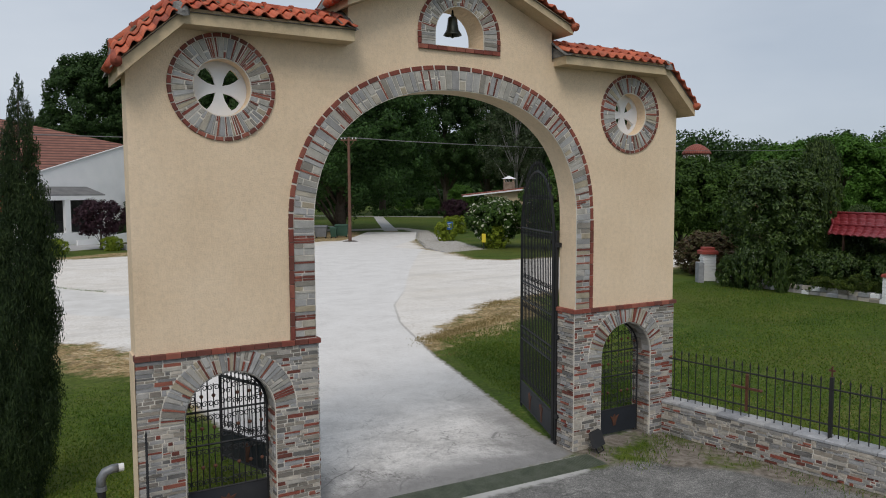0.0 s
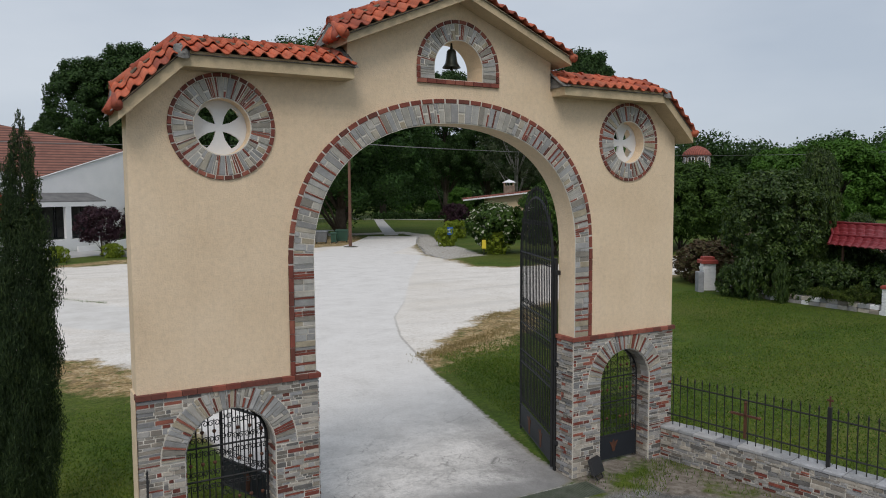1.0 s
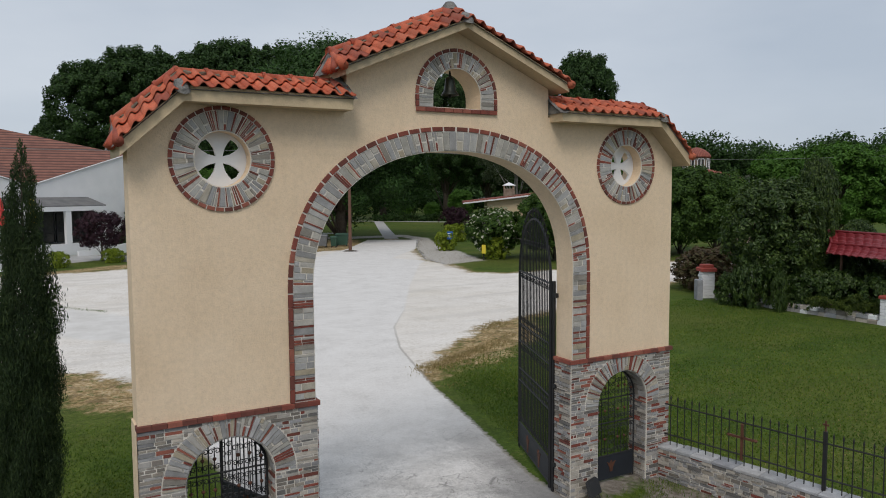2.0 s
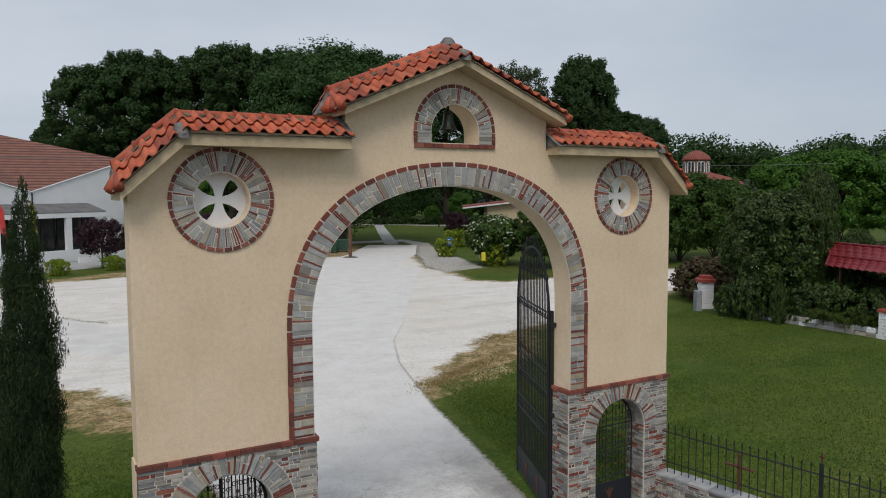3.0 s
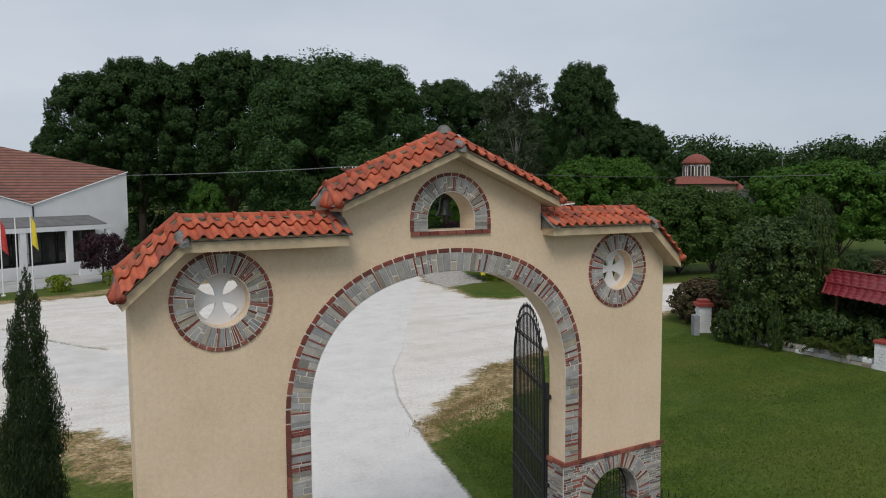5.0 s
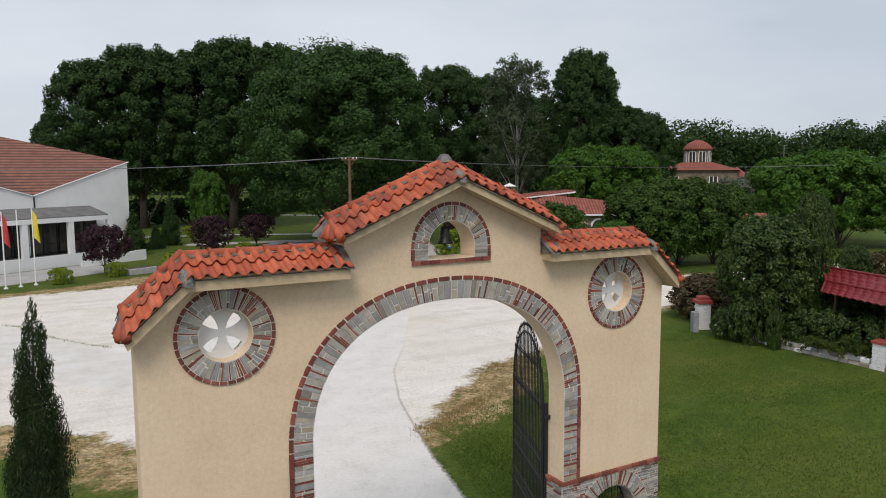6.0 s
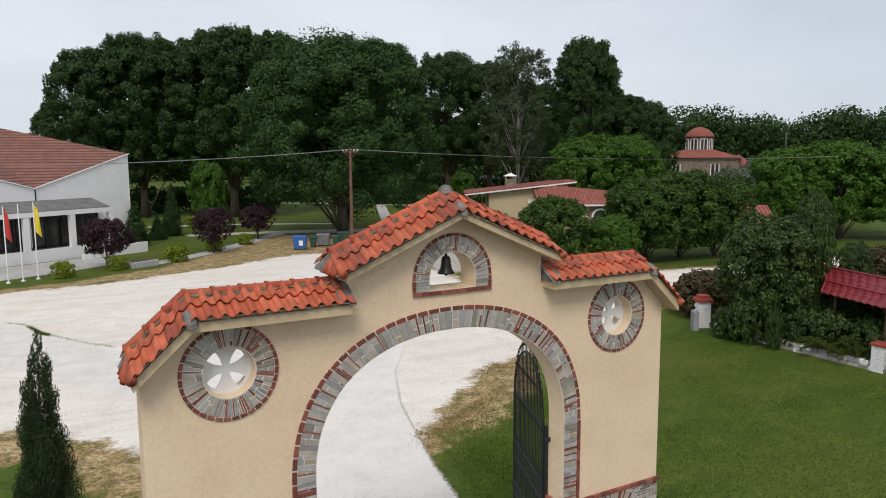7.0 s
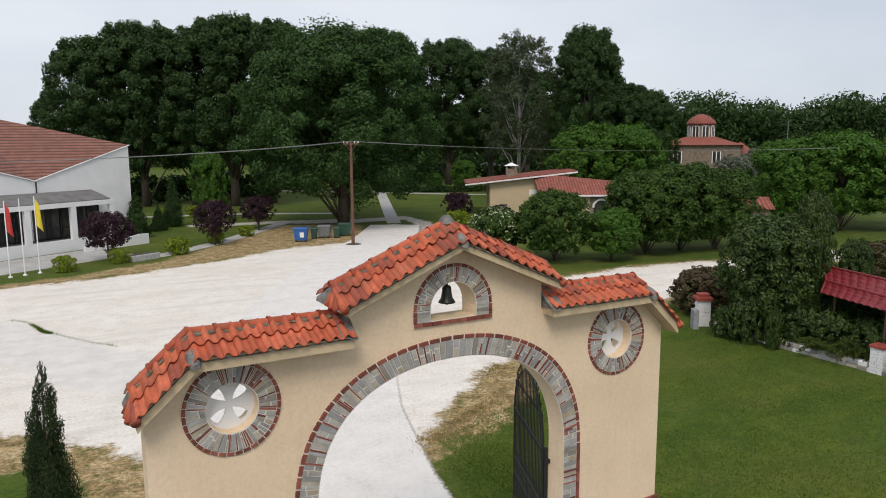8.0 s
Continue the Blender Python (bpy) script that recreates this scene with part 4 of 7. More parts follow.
def main_leaf():
    """One leaf of the carriage gate in its own plane: x from the hinge, round-headed."""
    W, H0 = 2.36, 3.95
    leaf = thing("iron_gate_leaf", "black wrought iron gate leaf, round-headed, standing open", "gate", "carriage gate leaves")
    c, r = W / 2, W / 2
    top = lambda x: H0 + math.sqrt(max(0.0, r * r - (x - c) ** 2))
    fr = Pile()
    fr.add(*tube([(0.02, 0, 0.06), (0.02, 0, H0)], 0.032, 4))
    fr.add(*tube([(W - 0.02, 0, 0.06), (W - 0.02, 0, H0)], 0.03, 4))
    fr.add(*tube([(c - (r - 0.02) * math.cos(math.pi * k / 20), 0, H0 + (r - 0.02) * math.sin(math.pi * k / 20)) for k in range(21)], 0.026, 4))
    fr.make("frame", M_IRON, leaf)
    v, f = box(0.04, -0.008, 0.16, W - 0.04, 0.008, 0.58)
    shape("bottom_panel", v, f, M_BLUEIRON, leaf, "dark blue sheet iron panel")
    for z in (0.14, 0.60, 1.55, 1.82, 2.42, 2.80, H0):
        v, f = strip((0.02, 0, z), (W - 0.02, 0, z), 0.022)
        shape("rail", v, f, M_IRON, leaf)
    n = 21
    for k in range(1, n):
        x = W * k / n
        v, f = strip((x, 0, 0.66), (x, 0, top(x) - 0.02), 0.0115)
        shape("bar", v, f, M_IRON, leaf)
        v, f = tube([(x, 0, top(x)), (x, 0, top(x) + 0.10), (x, 0, top(x) + 0.14), (x, 0, top(x) + 0.22)], [0.009, 0.009, 0.02, 0.002], 4)
        shape("spike", v, f, M_IRON, leaf)
    ring_v, ring_f = tube([(0.055 * math.cos(a * math.pi / 5), 0, 0.055 * math.sin(a * math.pi / 5)) for a in range(11)], 0.008, 4, False)
    ring = shape("iron_ring", ring_v, ring_f, M_IRON, leaf)
    ring.location = (W * 0.5 / n, 0, 2.52)
    curl = shape("scroll", *scroll(0, 0, 0.052, 1), M_IRON, leaf)
    curl.location = (W * 0.5 / n, 0, 0.72)
    for k in range(n):
        x = W * (k + 0.5) / n
        for z in (2.52, 2.70, 1.625, 1.745):
            if k or z != 2.52:
                place("iron_ring", ring.data, leaf, (x, 0, z))
        for z in (0.72, 3.85, min(top(x) - 0.12, 4.6), 2.92, 2.30):
            if k or z != 0.72:
                place("scroll", curl.data, leaf, (x, 0, z))
    for x in (0.75, 1.6):
        crest = Pile()
        crest.add(*prism([(x - 0.04, 0.22), (x + 0.04, 0.22), (x + 0.05, 0.34), (x + 0.11, 0.48), (x + 0.04, 0.44), (x, 0.51), (x - 0.04, 0.44), (x - 0.11, 0.48), (x - 0.05, 0.34)], lambda u, w, o: (u, -0.012 - o * 0.4, w), 0.02))
        crest.add(*prism([(x + 0.04, 0.18), (x - 0.04, 0.18), (x - 0.05, 0.34), (x - 0.13, 0.50), (x - 0.04, 0.46), (x, 0.54), (x + 0.04, 0.46), (x + 0.13, 0.50), (x + 0.05, 0.34)], lambda u, w, o: (u, 0.012 + o * 0.4, w), 0.02))
        crest.make("crest", M_RUST, leaf, "rust-red heraldic bird ornament")
    v, f = tube([(W - 0.02, 0, 0.02), (W - 0.02, 0, 0.12)], 0.012, 6)
    shape("drop_bolt", v, f, M_IRON, leaf)
    return leaf


leaf_r = main_leaf()
leaf_r.matrix_basis = pose(2.36, 0.52, 0, 0, 0, 68.5)
# the other leaf is the mirror image: turned half way round, it swings the other way
leaf_l = copy_thing(leaf_r, pose(-2.36, 0.52, 0, 0, 0, 111.5))
for s in (-1, 1):
    hp = thing("hinge_post", "black iron hinge post fixed to the pier", "post", "hinge posts")
    p = Pile()
    p.add(*box(s * 2.395 - 0.025, T + 0.005, 0.0, s * 2.395 + 0.025, T + 0.06, 4.0))
    p.make("post", M_IRON, hp)
    for z in (0.5, 2.0, 3.7):
        v, f = box(s * 2.40 - 0.035, T - 0.06, z, s * 2.40 + 0.03, T + 0.08, z + 0.08)
        shape("hinge", v, f, M_IRON, hp)


def foot_gate():
    """A round-headed wrought iron wicket, as wide as a foot doorway; x from its middle."""
    R = DOOR_R - 0.035
    g = thing("iron_wicket_gate", "black wrought iron wicket with scrolls in a stone doorway", "gate", "wicket gates")
    top = lambda x: DOOR_Z + math.sqrt(max(0.0, R * R - x * x))
    p = Pile()
    p.add(*tube([(-R, 0, 0.03), (-R, 0, DOOR_Z)] + [(-R * math.cos(math.pi * k / 16), 0, DOOR_Z + R * math.sin(math.pi * k / 16)) for k in range(1, 16)] + [(R, 0, DOOR_Z), (R, 0, 0.03)], 0.02, 4))
    p.make("frame", M_IRON, g)
    v, f = box(-R + 0.02, -0.007, 0.06, R - 0.02, 0.007, 0.52)
    shape("bottom_panel", v, f, M_BLUEIRON, g, "dark sheet iron panel")
    for z in (0.53, 1.18, 1.66):
        v, f = strip((-R, 0, z), (R, 0, z), 0.015)
        shape("rail", v, f, M_IRON, g)
    xs_ = [-R + 2 * R * k / 7 for k in range(1, 7)]
    for x in xs_:
        v, f = strip((x, 0, 0.53), (x, 0, top(x)), 0.010)
        shape("bar", v, f, M_IRON, g)
    curl = [bpy.data.meshes.new("scroll") for _ in range(2)]
    for me_, q in zip(curl, (-1, 1)):
        me_.from_pydata(*(lambda v_, f_: (v_, [], f_))(*scroll(0, 0, 0.043, q)))
        me_.materials.append(M_IRON)
    knob = bpy.data.meshes.new("rosette")
    knob.from_pydata(*(lambda v_, f_: (v_, [], f_))(*lathe([(0.0, 0.03), (0.024, 0.018), (0.03, 0.0), (0.02, -0.02), (0.0, -0.035)], 8)))
    knob.materials.append(M_RUST)
    for k in range(7):
        x = -R + 2 * R * (k + 0.5) / 7
        if k == 3:
            for z in (0.62, 0.78, 0.95, 1.08, 1.30, 1.42, 1.54, 1.78, 1.92, 2.06):
                for q in (0, 1):
                    place("scroll", curl[q], g, (x + (q * 2 - 1) * 0.042, 0, z))
            continue
        for lo, hi in ((0.58, 1.14), (1.22, 1.62), (1.70, min(2.05, top(x) - 0.03))):
            if hi - lo < 0.15:
                continue
            shape("spindle", *strip((x, 0, lo), (x, 0, hi), 0.008), M_IRON, g)
            for q in (0, 1):
                place("scroll", curl[q], g, (x + (q * 2 - 1) * 0.042, 0, lo + 0.06))
                place("scroll", curl[1 - q], g, (x + (q * 2 - 1) * 0.042, 0, hi - 0.06))
            place("rosette", knob, g, (x, 0, (lo + hi) / 2))
    c = Pile()
    c.add(*prism([(-0.03, 0.2), (0.03, 0.2), (0.045, 0.28), (0.11, 0.40), (0.035, 0.37), (0, 0.43), (-0.035, 0.37), (-0.11, 0.40), (-0.045, 0.28)], lambda u, w, o: (u, -0.01 - o * 0.4, w), 0.02))
    c.make("crest", M_RUST, g, "rust-red heraldic bird ornament")
    return g


wicket = foot_gate()
wicket.matrix_basis = pose(-DOOR_X, 0.30, 0)
copy_thing(wicket, pose(DOOR_X, 0.30, 0))


# ---- boundary walls with railings ----
def railing_wall(s, length, label):
    """A low stone wall running out from the gateway towards the road, with its coping; local y along the wall."""
    W = thing("boundary_wall", label, "wall", at=pose(s * 4.62, -0.03, 0, 0, 0, 10.4 if s > 0 else -7.2))
    th = 0.34 * s
    a, b_ = sorted((0.0, th))
    v, f = box(a - 0.009, -length, -0.2, b_ + 0.009, 0, 0.60)
    core = shape("core", v, f, M_MORTAR, W)
    r = random.Random(40 + s)
    y = 0.0
    while y > -length:
        ln = r.uniform(0.28, 0.55)
        v, f = bevel_box(a - 0.035, max(y - ln, -length) + 0.006, 0.602, b_ + 0.035, y - 0.006, 0.66 + r.uniform(-0.008, 0.012), 0.018)
        shape("coping_stone", v, f, M_COPING, W)
        y -= ln
    return W


WALLS = [(1, railing_wall(1, 11.0, "low rubble stone boundary wall with pale coping")), (-1, railing_wall(-1, 9.0, "low rubble stone boundary wall with pale coping"))]


def railing(s, length, spacing):
    F = thing("iron_railing", "black iron railing with spiked bars on the low wall", "railing", "railings", at=pose(s * 4.62, -0.03, 0, 0, 0, 10.4 if s > 0 else -7.2))
    x = 0.17 * s
    for z in (0.86, 1.46):
        v, f = strip((x, 0, z), (x, -length, z), 0.015)
        shape("rail", v, f, M_IRON, F)
    v, f = tube([(0, 0, 0.645), (0, 0, 1.55), (0, 0, 1.60), (0, 0, 1.66)], [0.010, 0.010, 0.018, 0.002], 6)
    first = shape("bar", v, f, M_IRON, F)
    v, f = box(-0.028, -0.028, 0.60, 0.028, 0.028, 1.66)
    post_me = shape("post", v, f, M_IRON, F)
    post_me.location = (x, -3.06, 0)
    first.location = (x, -spacing, 0)
    k = 2
    while k * spacing < length:
        if abs(k * spacing % 3.06) > 0.05:
            place("bar", first.data, F, (x, -k * spacing, 0))
        k += 1
    for q in range(2, int(length / 3.06) + 1):
        place("post", post_me.data, F, (x, -3.06 * q, 0))
    for q in range(1, int(length / 3.06) + 1):
        p = Pile()
        p.add(*box(x - 0.01, -3.06 * q - 0.012, 1.66, x + 0.01, -3.06 * q + 0.012, 1.84))
        p.add(*box(x - 0.01, -3.06 * q - 0.05, 1.755, x + 0.01, -3.06 * q + 0.05, 1.785))
        p.make("finial", M_RUST, F, "small rust-coloured cross finial")
    # the large cross between two posts
    if s < 0:
        return F
    p = Pile()
    y = -1.62
    p.add(*box(x - 0.02, y - 0.022, 0.76, x + 0.02, y + 0.022, 1.42))
    p.add(*box(x - 0.02, y - 0.26, 1.16, x + 0.02, y + 0.26, 1.20))
    for dy, z in ((-0.26, 1.18), (0.26, 1.18), (0, 1.42)):
        p.add(*lathe([(0.0, 0.04), (0.04, 0.0), (0.0, -0.04)], 6, (x, y + dy, z)))
    p.make("cross", M_RUST, F, "rust-coloured iron cross")
    return F


railing(1, 11.0, 0.152)
railing(-1, 9.0, 0.152)


# ---- trees and shrubs ----
def leaf_cloud(seed, blobs, count, size, up=0.25, shell=0.55, rise=0.0, slim=0.33, form=0.7):
    """Small leaf sprays, folded along the middle, spread over the outer part of many clumps."""
    g = np.random.default_rng(seed)
    c = np.array([b_[0] for b_ in blobs])
    rad = np.array([b_[1] for b_ in blobs])
    wgt = rad.prod(1) ** (2 / 3)
    pick = g.choice(len(blobs), count, p=wgt / wgt.sum())
    d = g.normal(size=(count, 3))
    d /= np.linalg.norm(d, axis=1, keepdims=True)
    rr = shell + (1 - shell) * g.random(count) ** 0.6 + 0.10 * g.normal(size=count)
    p = c[pick] + d * rad[pick] * rr[:, None]
    heart = p - c.mean(0)
    heart /= np.linalg.norm(heart, axis=1, keepdims=True) + 1e-9
    nrm = d * 0.9 + heart * form + g.normal(size=(count, 3)) * 0.6 + np.array([0, 0, up])
    nrm /= np.linalg.norm(nrm, axis=1, keepdims=True)
    a = np.cross(nrm, g.normal(size=(count, 3)))
    a += np.array([0, 0, rise]) * np.abs(g.normal(size=(count, 1)))
    a /= np.linalg.norm(a, axis=1, keepdims=True) + 1e-9
    b_ = np.cross(nrm, a)
    s = (size * (0.55 + 0.9 * g.random(count)))[:, None]
    v = np.stack([p - a * s * 0.6, p - b_ * s * (slim + 0.03) + nrm * s * 0.14, p + a * s * 0.6, p + b_ * s * (slim - 0.03) + nrm * s * 0.10], 1).reshape(-1, 3)
    k = np.arange(count)[:, None] * 4
    f = np.concatenate([k + np.array([0, 1, 2]), k + np.array([0, 2, 3])], 0)
    return v, f


def mesh_fast(name, v, f, material):
    me = bpy.data.meshes.new(name)
    me.from_pydata(v.tolist(), [], f.tolist())
    me.materials.append(material)
    me.update()
    return me


def crown_blobs(seed, H, R, base, n, kind):
    """Clumps of a crown; kind shapes its outline. The first n sit inside, the rest break up the outline."""
    r = random.Random(seed)
    out = []
    dents = [r.uniform(0.80, 1.06) for _ in range(14)]

    def env(q, a):
        if kind == "round":
            e = math.sin(math.pi * (0.17 + 0.73 * q)) ** 0.7
        elif kind == "ball":
            return math.sqrt(max(0.04, 1 - ((q - 0.48) / 0.56) ** 2)) * (0.93 + 0.07 * math.sin(5 * a + 7 * q))
        else:
            e = math.sqrt(max(0.05, 1 - ((q - 0.42) / 0.66) ** 2))
        w = (a / 6.283 % 1) * 7
        k = int(w)
        m = dents[k % 7] * (1 - w + k) + dents[(k + 1) % 7] * (w - k)
        u = q * 6
        h = int(u)
        m2 = dents[7 + h % 7] * (1 - u + h) + dents[7 + (h + 1) % 7] * (u - h)
        return e * (0.36 * m + 0.14 * m2 + 0.54)

    for k in range(n):
        q = (k + 0.5) / n
        a = k * 2.399 + r.uniform(-0.6, 0.6)
        d = R * env(q, a) * r.uniform(0.25, 0.68)
        s = R * r.uniform(0.20, 0.30)
        out.append(((d * math.cos(a), d * math.sin(a), base + (H - base) * (0.05 + 0.84 * q)), (s, s, s * r.uniform(0.8, 1.15))))
    for k in range(n * 7):
        q, a = (k + r.random()) / (n * 7), r.uniform(0, 6.283)
        d = R * env(q, a) * r.uniform(0.74, 0.99)
        s = R * r.uniform(0.055, 0.125)
        out.append(((d * math.cos(a), d * math.sin(a), base + (H - base) * (0.02 + 0.93 * q) + r.uniform(-0.02, 0.02) * H), (s, s, s * r.uniform(0.7, 1.2))))
    for k in range(n * 2):
        a, d = k * 2.399, R * 0.80 * math.sqrt((k + 0.5) / (n * 2))
        s = R * r.uniform(0.08, 0.15)
        out.append(((d * math.cos(a), d * math.sin(a), base + (H - base) * (0.97 - 0.34 * (d / R) ** 2 + r.uniform(-0.04, 0.02)) - s * 0.6), (s, s, s * 0.9)))
    return out


def make_tree(seed, H, R, base, n, count, size, leaf, trunk_r, kind="round", name="tree", bark=None, shell=0.35):
    tr = thing(name, "", "tree")
    blobs = crown_blobs(seed, H, R, base, n, kind)
    r = random.Random(seed + 1)
    p = Pile()
    top = base + (H - base) * 0.72
    bend = [(0, 0, -0.1)] + [(r.uniform(-0.03, 0.03) * H * q, r.uniform(-0.03, 0.03) * H * q, top * q) for q in (0.15, 0.35, 0.55, 0.8, 1.0)]
    p.add(*tube(bend, [trunk_r * q for q in (1.35, 1.0, 0.85, 0.65, 0.4, 0.15)], 9))
    for (x, y, z), rad in blobs[:n]:
        if z > top * 1.1:
            continue
        z0 = max(base * 0.7, z - math.hypot(x, y) * 0.9)
        q = min(1, max(0, z0 / top))
        tr_at = Vector(bend[min(5, int(q * 5))])
        mid = tr_at.lerp(Vector((x, y, z)), 0.5) + Vector((r.uniform(-0.3, 0.3), r.uniform(-0.3, 0.3), 0.06 * H * r.random()))
        p.add(*tube([tuple(tr_at), tuple(mid), (x, y, z)], [trunk_r * 0.36, trunk_r * 0.22, trunk_r * 0.06], 5))
    p.make("trunk", bark or M_BARK, tr, smooth=True)
    v, f = leaf_cloud(seed, blobs, count, size, up=0.25 if kind == "tall" else 0.6, shell=shell, rise=0.3 if kind == "tall" else 0.0, slim=0.32)
    ob = new("crown", mesh_fast("crown", v, f, leaf))
    ob.parent = tr
    return tr


def plant(proto, x, y, sx, sz, turn, label, category="tree", group="", z=0.0):
    ob = copy_thing(proto, Matrix.LocRotScale((x, y, z), Euler((0, 0, turn)), (sx, sx, sz)))
    return tagged(ob, label, category, group)


def settle(proto, x, y, sx, sz, turn, label, category="tree", group="", z=0.0):
    """Puts the first one of a kind itself."""
    proto.matrix_basis = Matrix.LocRotScale((x, y, z), Euler((0, 0, turn)), (sx, sx, sz))
    return tagged(proto, label, category, group)


FAR_GREEN = "tall dark green broadleaf tree with a dense uneven crown"
# unit trees: about 25 m high
big = make_tree(11, 23.0, 10.6, 3.9, 40, 130000, 0.29, L_BIG, 0.52, "tall")
settle(big, 26.2, 70.5, 1.12, 1.0, 0.4, "large dark green broadleaf tree with a thick trunk beside the yard")
woodA = make_tree(12, 25.0, 7.6, 5.2, 28, 58000, 0.31, L_DARK, 0.5, "tall")
woodB = make_tree(13, 25.0, 7.0, 5.4, 26, 56000, 0.31, L_DARK, 0.45, "round")
settle(woodA, 9.6, 110.0, 1.08, 1.13, 0.2, FAR_GREEN, group="wood")
settle(woodB, 16.8, 109.0, 1.08, 1.11, 1.1, FAR_GREEN, group="wood")
WOOD = [
    (0, 4.0, 112.4, 1.0, 0.92), (1, -0.6, 121.5, 0.72, 0.66), (0, 21.6, 103.5, 1.1, 1.03), (1, 28.2, 106.0, 1.1, 1.06),
    (0, 48.0, 121.0, 0.95, 1.06), (1, 60.3, 131.7, 1.25, 1.2), (0, 76.0, 132.0, 1.15, 1.15), (1, 88.0, 133.0, 1.3, 1.12), 
    (0, 70.4, 79.0, 0.74, 0.98), (1, 73.6, 74.0, 0.72, 0.67), (1, 76.5, 78.0, 0.9, 0.68), (0, 97.0, 131.0, 1.3, 0.95), (1, 80.0, 90.0, 1.0, 0.86), (0, 75.5, 71.5, 0.62, 0.62),
]
for k, (w, x, y, sx, sz) in enumerate(WOOD):
    plant((woodA, woodB)[w], x, y, sx, sz, k * 1.7, FAR_GREEN, group="wood")
M_BIRCH = surface("pale_birch_bark", [(0.20, 0.19, 0.175), (0.38, 0.37, 0.35)], 2.0, 14, 0.9, bump=0.4)
birch = make_tree(17, 25.5, 6.4, 6.0, 30, 19000, 0.30, L_BIRCH, 0.34, "tall", bark=M_BIRCH, shell=0.2)
settle(birch, 64.2, 88.4, 1.05, 1.07, 0.0, "tall grey-leaved tree with pale branches showing through")
# middle distance
mid = make_tree(21, 7.6, 4.1, 1.3, 24, 26000, 0.22, L_MID, 0.17, "round")
settle(mid, 40.6, 36.0, 1.0, 0.97, 0.0, "dense green orchard tree with a low wide crown", group="orchard trees")
for k, (x, y, sx, sz) in enumerate([(44.6, 35.8, 1.08, 1.06), (47.9, 34.7, 0.94, 1.0), (31.4, 37.0, 0.84, 0.80)]):
    plant(mid, x, y, sx, sz, 1.0 + k * 2.1, "dense green orchard tree with a low wide crown", group="orchard trees")
light = make_tree(22, 11.6, 5.4, 2.0, 24, 26000, 0.29, L_LIGHT, 0.24, "round")
settle(light, 64.0, 71.5, 1.05, 1.06, 0.0, "bright green broadleaf tree behind the house", group="bright trees")
plant(light, 69.0, 68.5, 0.95, 1.0, 2.0, "bright green broadleaf tree behind the house", group="bright trees")
for k, (x, y, sx, sz) in enumerate([(66.0, 41.0, 0.80, 0.82), (70.2, 37.0, 0.95, 0.88), (75.5, 33.0, 0.9, 0.84), (80.0, 45.0, 0.9, 0.8)]):
    plant(light, x, y, sx, sz, 0.5 + k * 1.9, "broad green tree beyond the garden", group="bright trees")
plant(light, 77.5, 72.5, 0.62, 1.35, 4.0, "mid green broadleaf tree at the wood's edge", group="bright trees")
plant(light, 13.7, 83.5, 0.45, 0.72, 4.0, "slender bright green tree before the wood", group="bright trees")
plant(light, 35.2, 34.4, 0.42, 0.36, 1.0, "small light green shrub by the gravel lane", "shrub")
# magnolia with pale flowers
L_FLOWER = leafy("flower_heads", [(0.30, 0.33, 0.22), (0.45, 0.46, 0.36), (0.52, 0.52, 0.44)])
magnolia = make_tree(23, 4.2, 2.6, 0.9, 20, 9000, 0.26, L_MID, 0.12, "round", name="magnolia_tree")
v, f = leaf_cloud(77, crown_blobs(23, 4.25, 2.65, 0.9, 20, "round"), 800, 0.24, 0.9, 0.9)
fl = new("blossom", mesh_fast("blossom", v, f, L_FLOWER))
fl.parent = magnolia
fl["kind"] = "stuff"
fl["label"] = "pale cream flower heads"
settle(magnolia, 28.6, 41.4, 1.0, 1.0, 0.0, "round flowering tree with pale blossom on the lawn")
# right-hand garden
glossy = make_tree(24, 6.3, 2.7, 1.3, 30, 34000, 0.15, L_GLOSS, 0.16, "ball")
settle(glossy, 25.5, 12.7, 0.88, 1.0, 0.0, "dense dark green round-headed tree by the garden wall", group="garden trees")
plant(glossy, 28.0, 12.1, 0.50, 1.17, 2.0, "dense dark green tree behind the garden wall", group="garden trees")
plant(glossy, 37.6, 15.6, 0.48, 0.62, 1.2, "round green shrub beside the red shed roof", "shrub")
shrub = make_tree(25, 2.4, 1.7, 0.0, 18, 5000, 0.17, L_RUSSET, 0.05, "round", name="shrub")
settle(shrub, 27.4, 18.2, 1.15, 1.0, 0.0, "straggly russet and green shrub at the lawn's edge", "shrub", "russet shrubs")
plant(shrub, 29.6, 19.6, 1.1, 0.95, 2.0, "straggly russet and green shrub at the lawn's edge", "shrub", "russet shrubs")
plant(shrub, 48.0, 20.0, 1.2, 1.0, 3.0, "russet shrub beyond the garden", "shrub", "russet shrubs")
yew = make_tree(26, 1.9, 1.6, 0.0, 18, 6500, 0.14, L_GLOSS, 0.05, "round", name="shrub")
settle(yew, 26.0, 10.9, 0.85, 1.05, 0.0, "low dark evergreen shrub above the garden wall", "shrub", "evergreen shrubs")
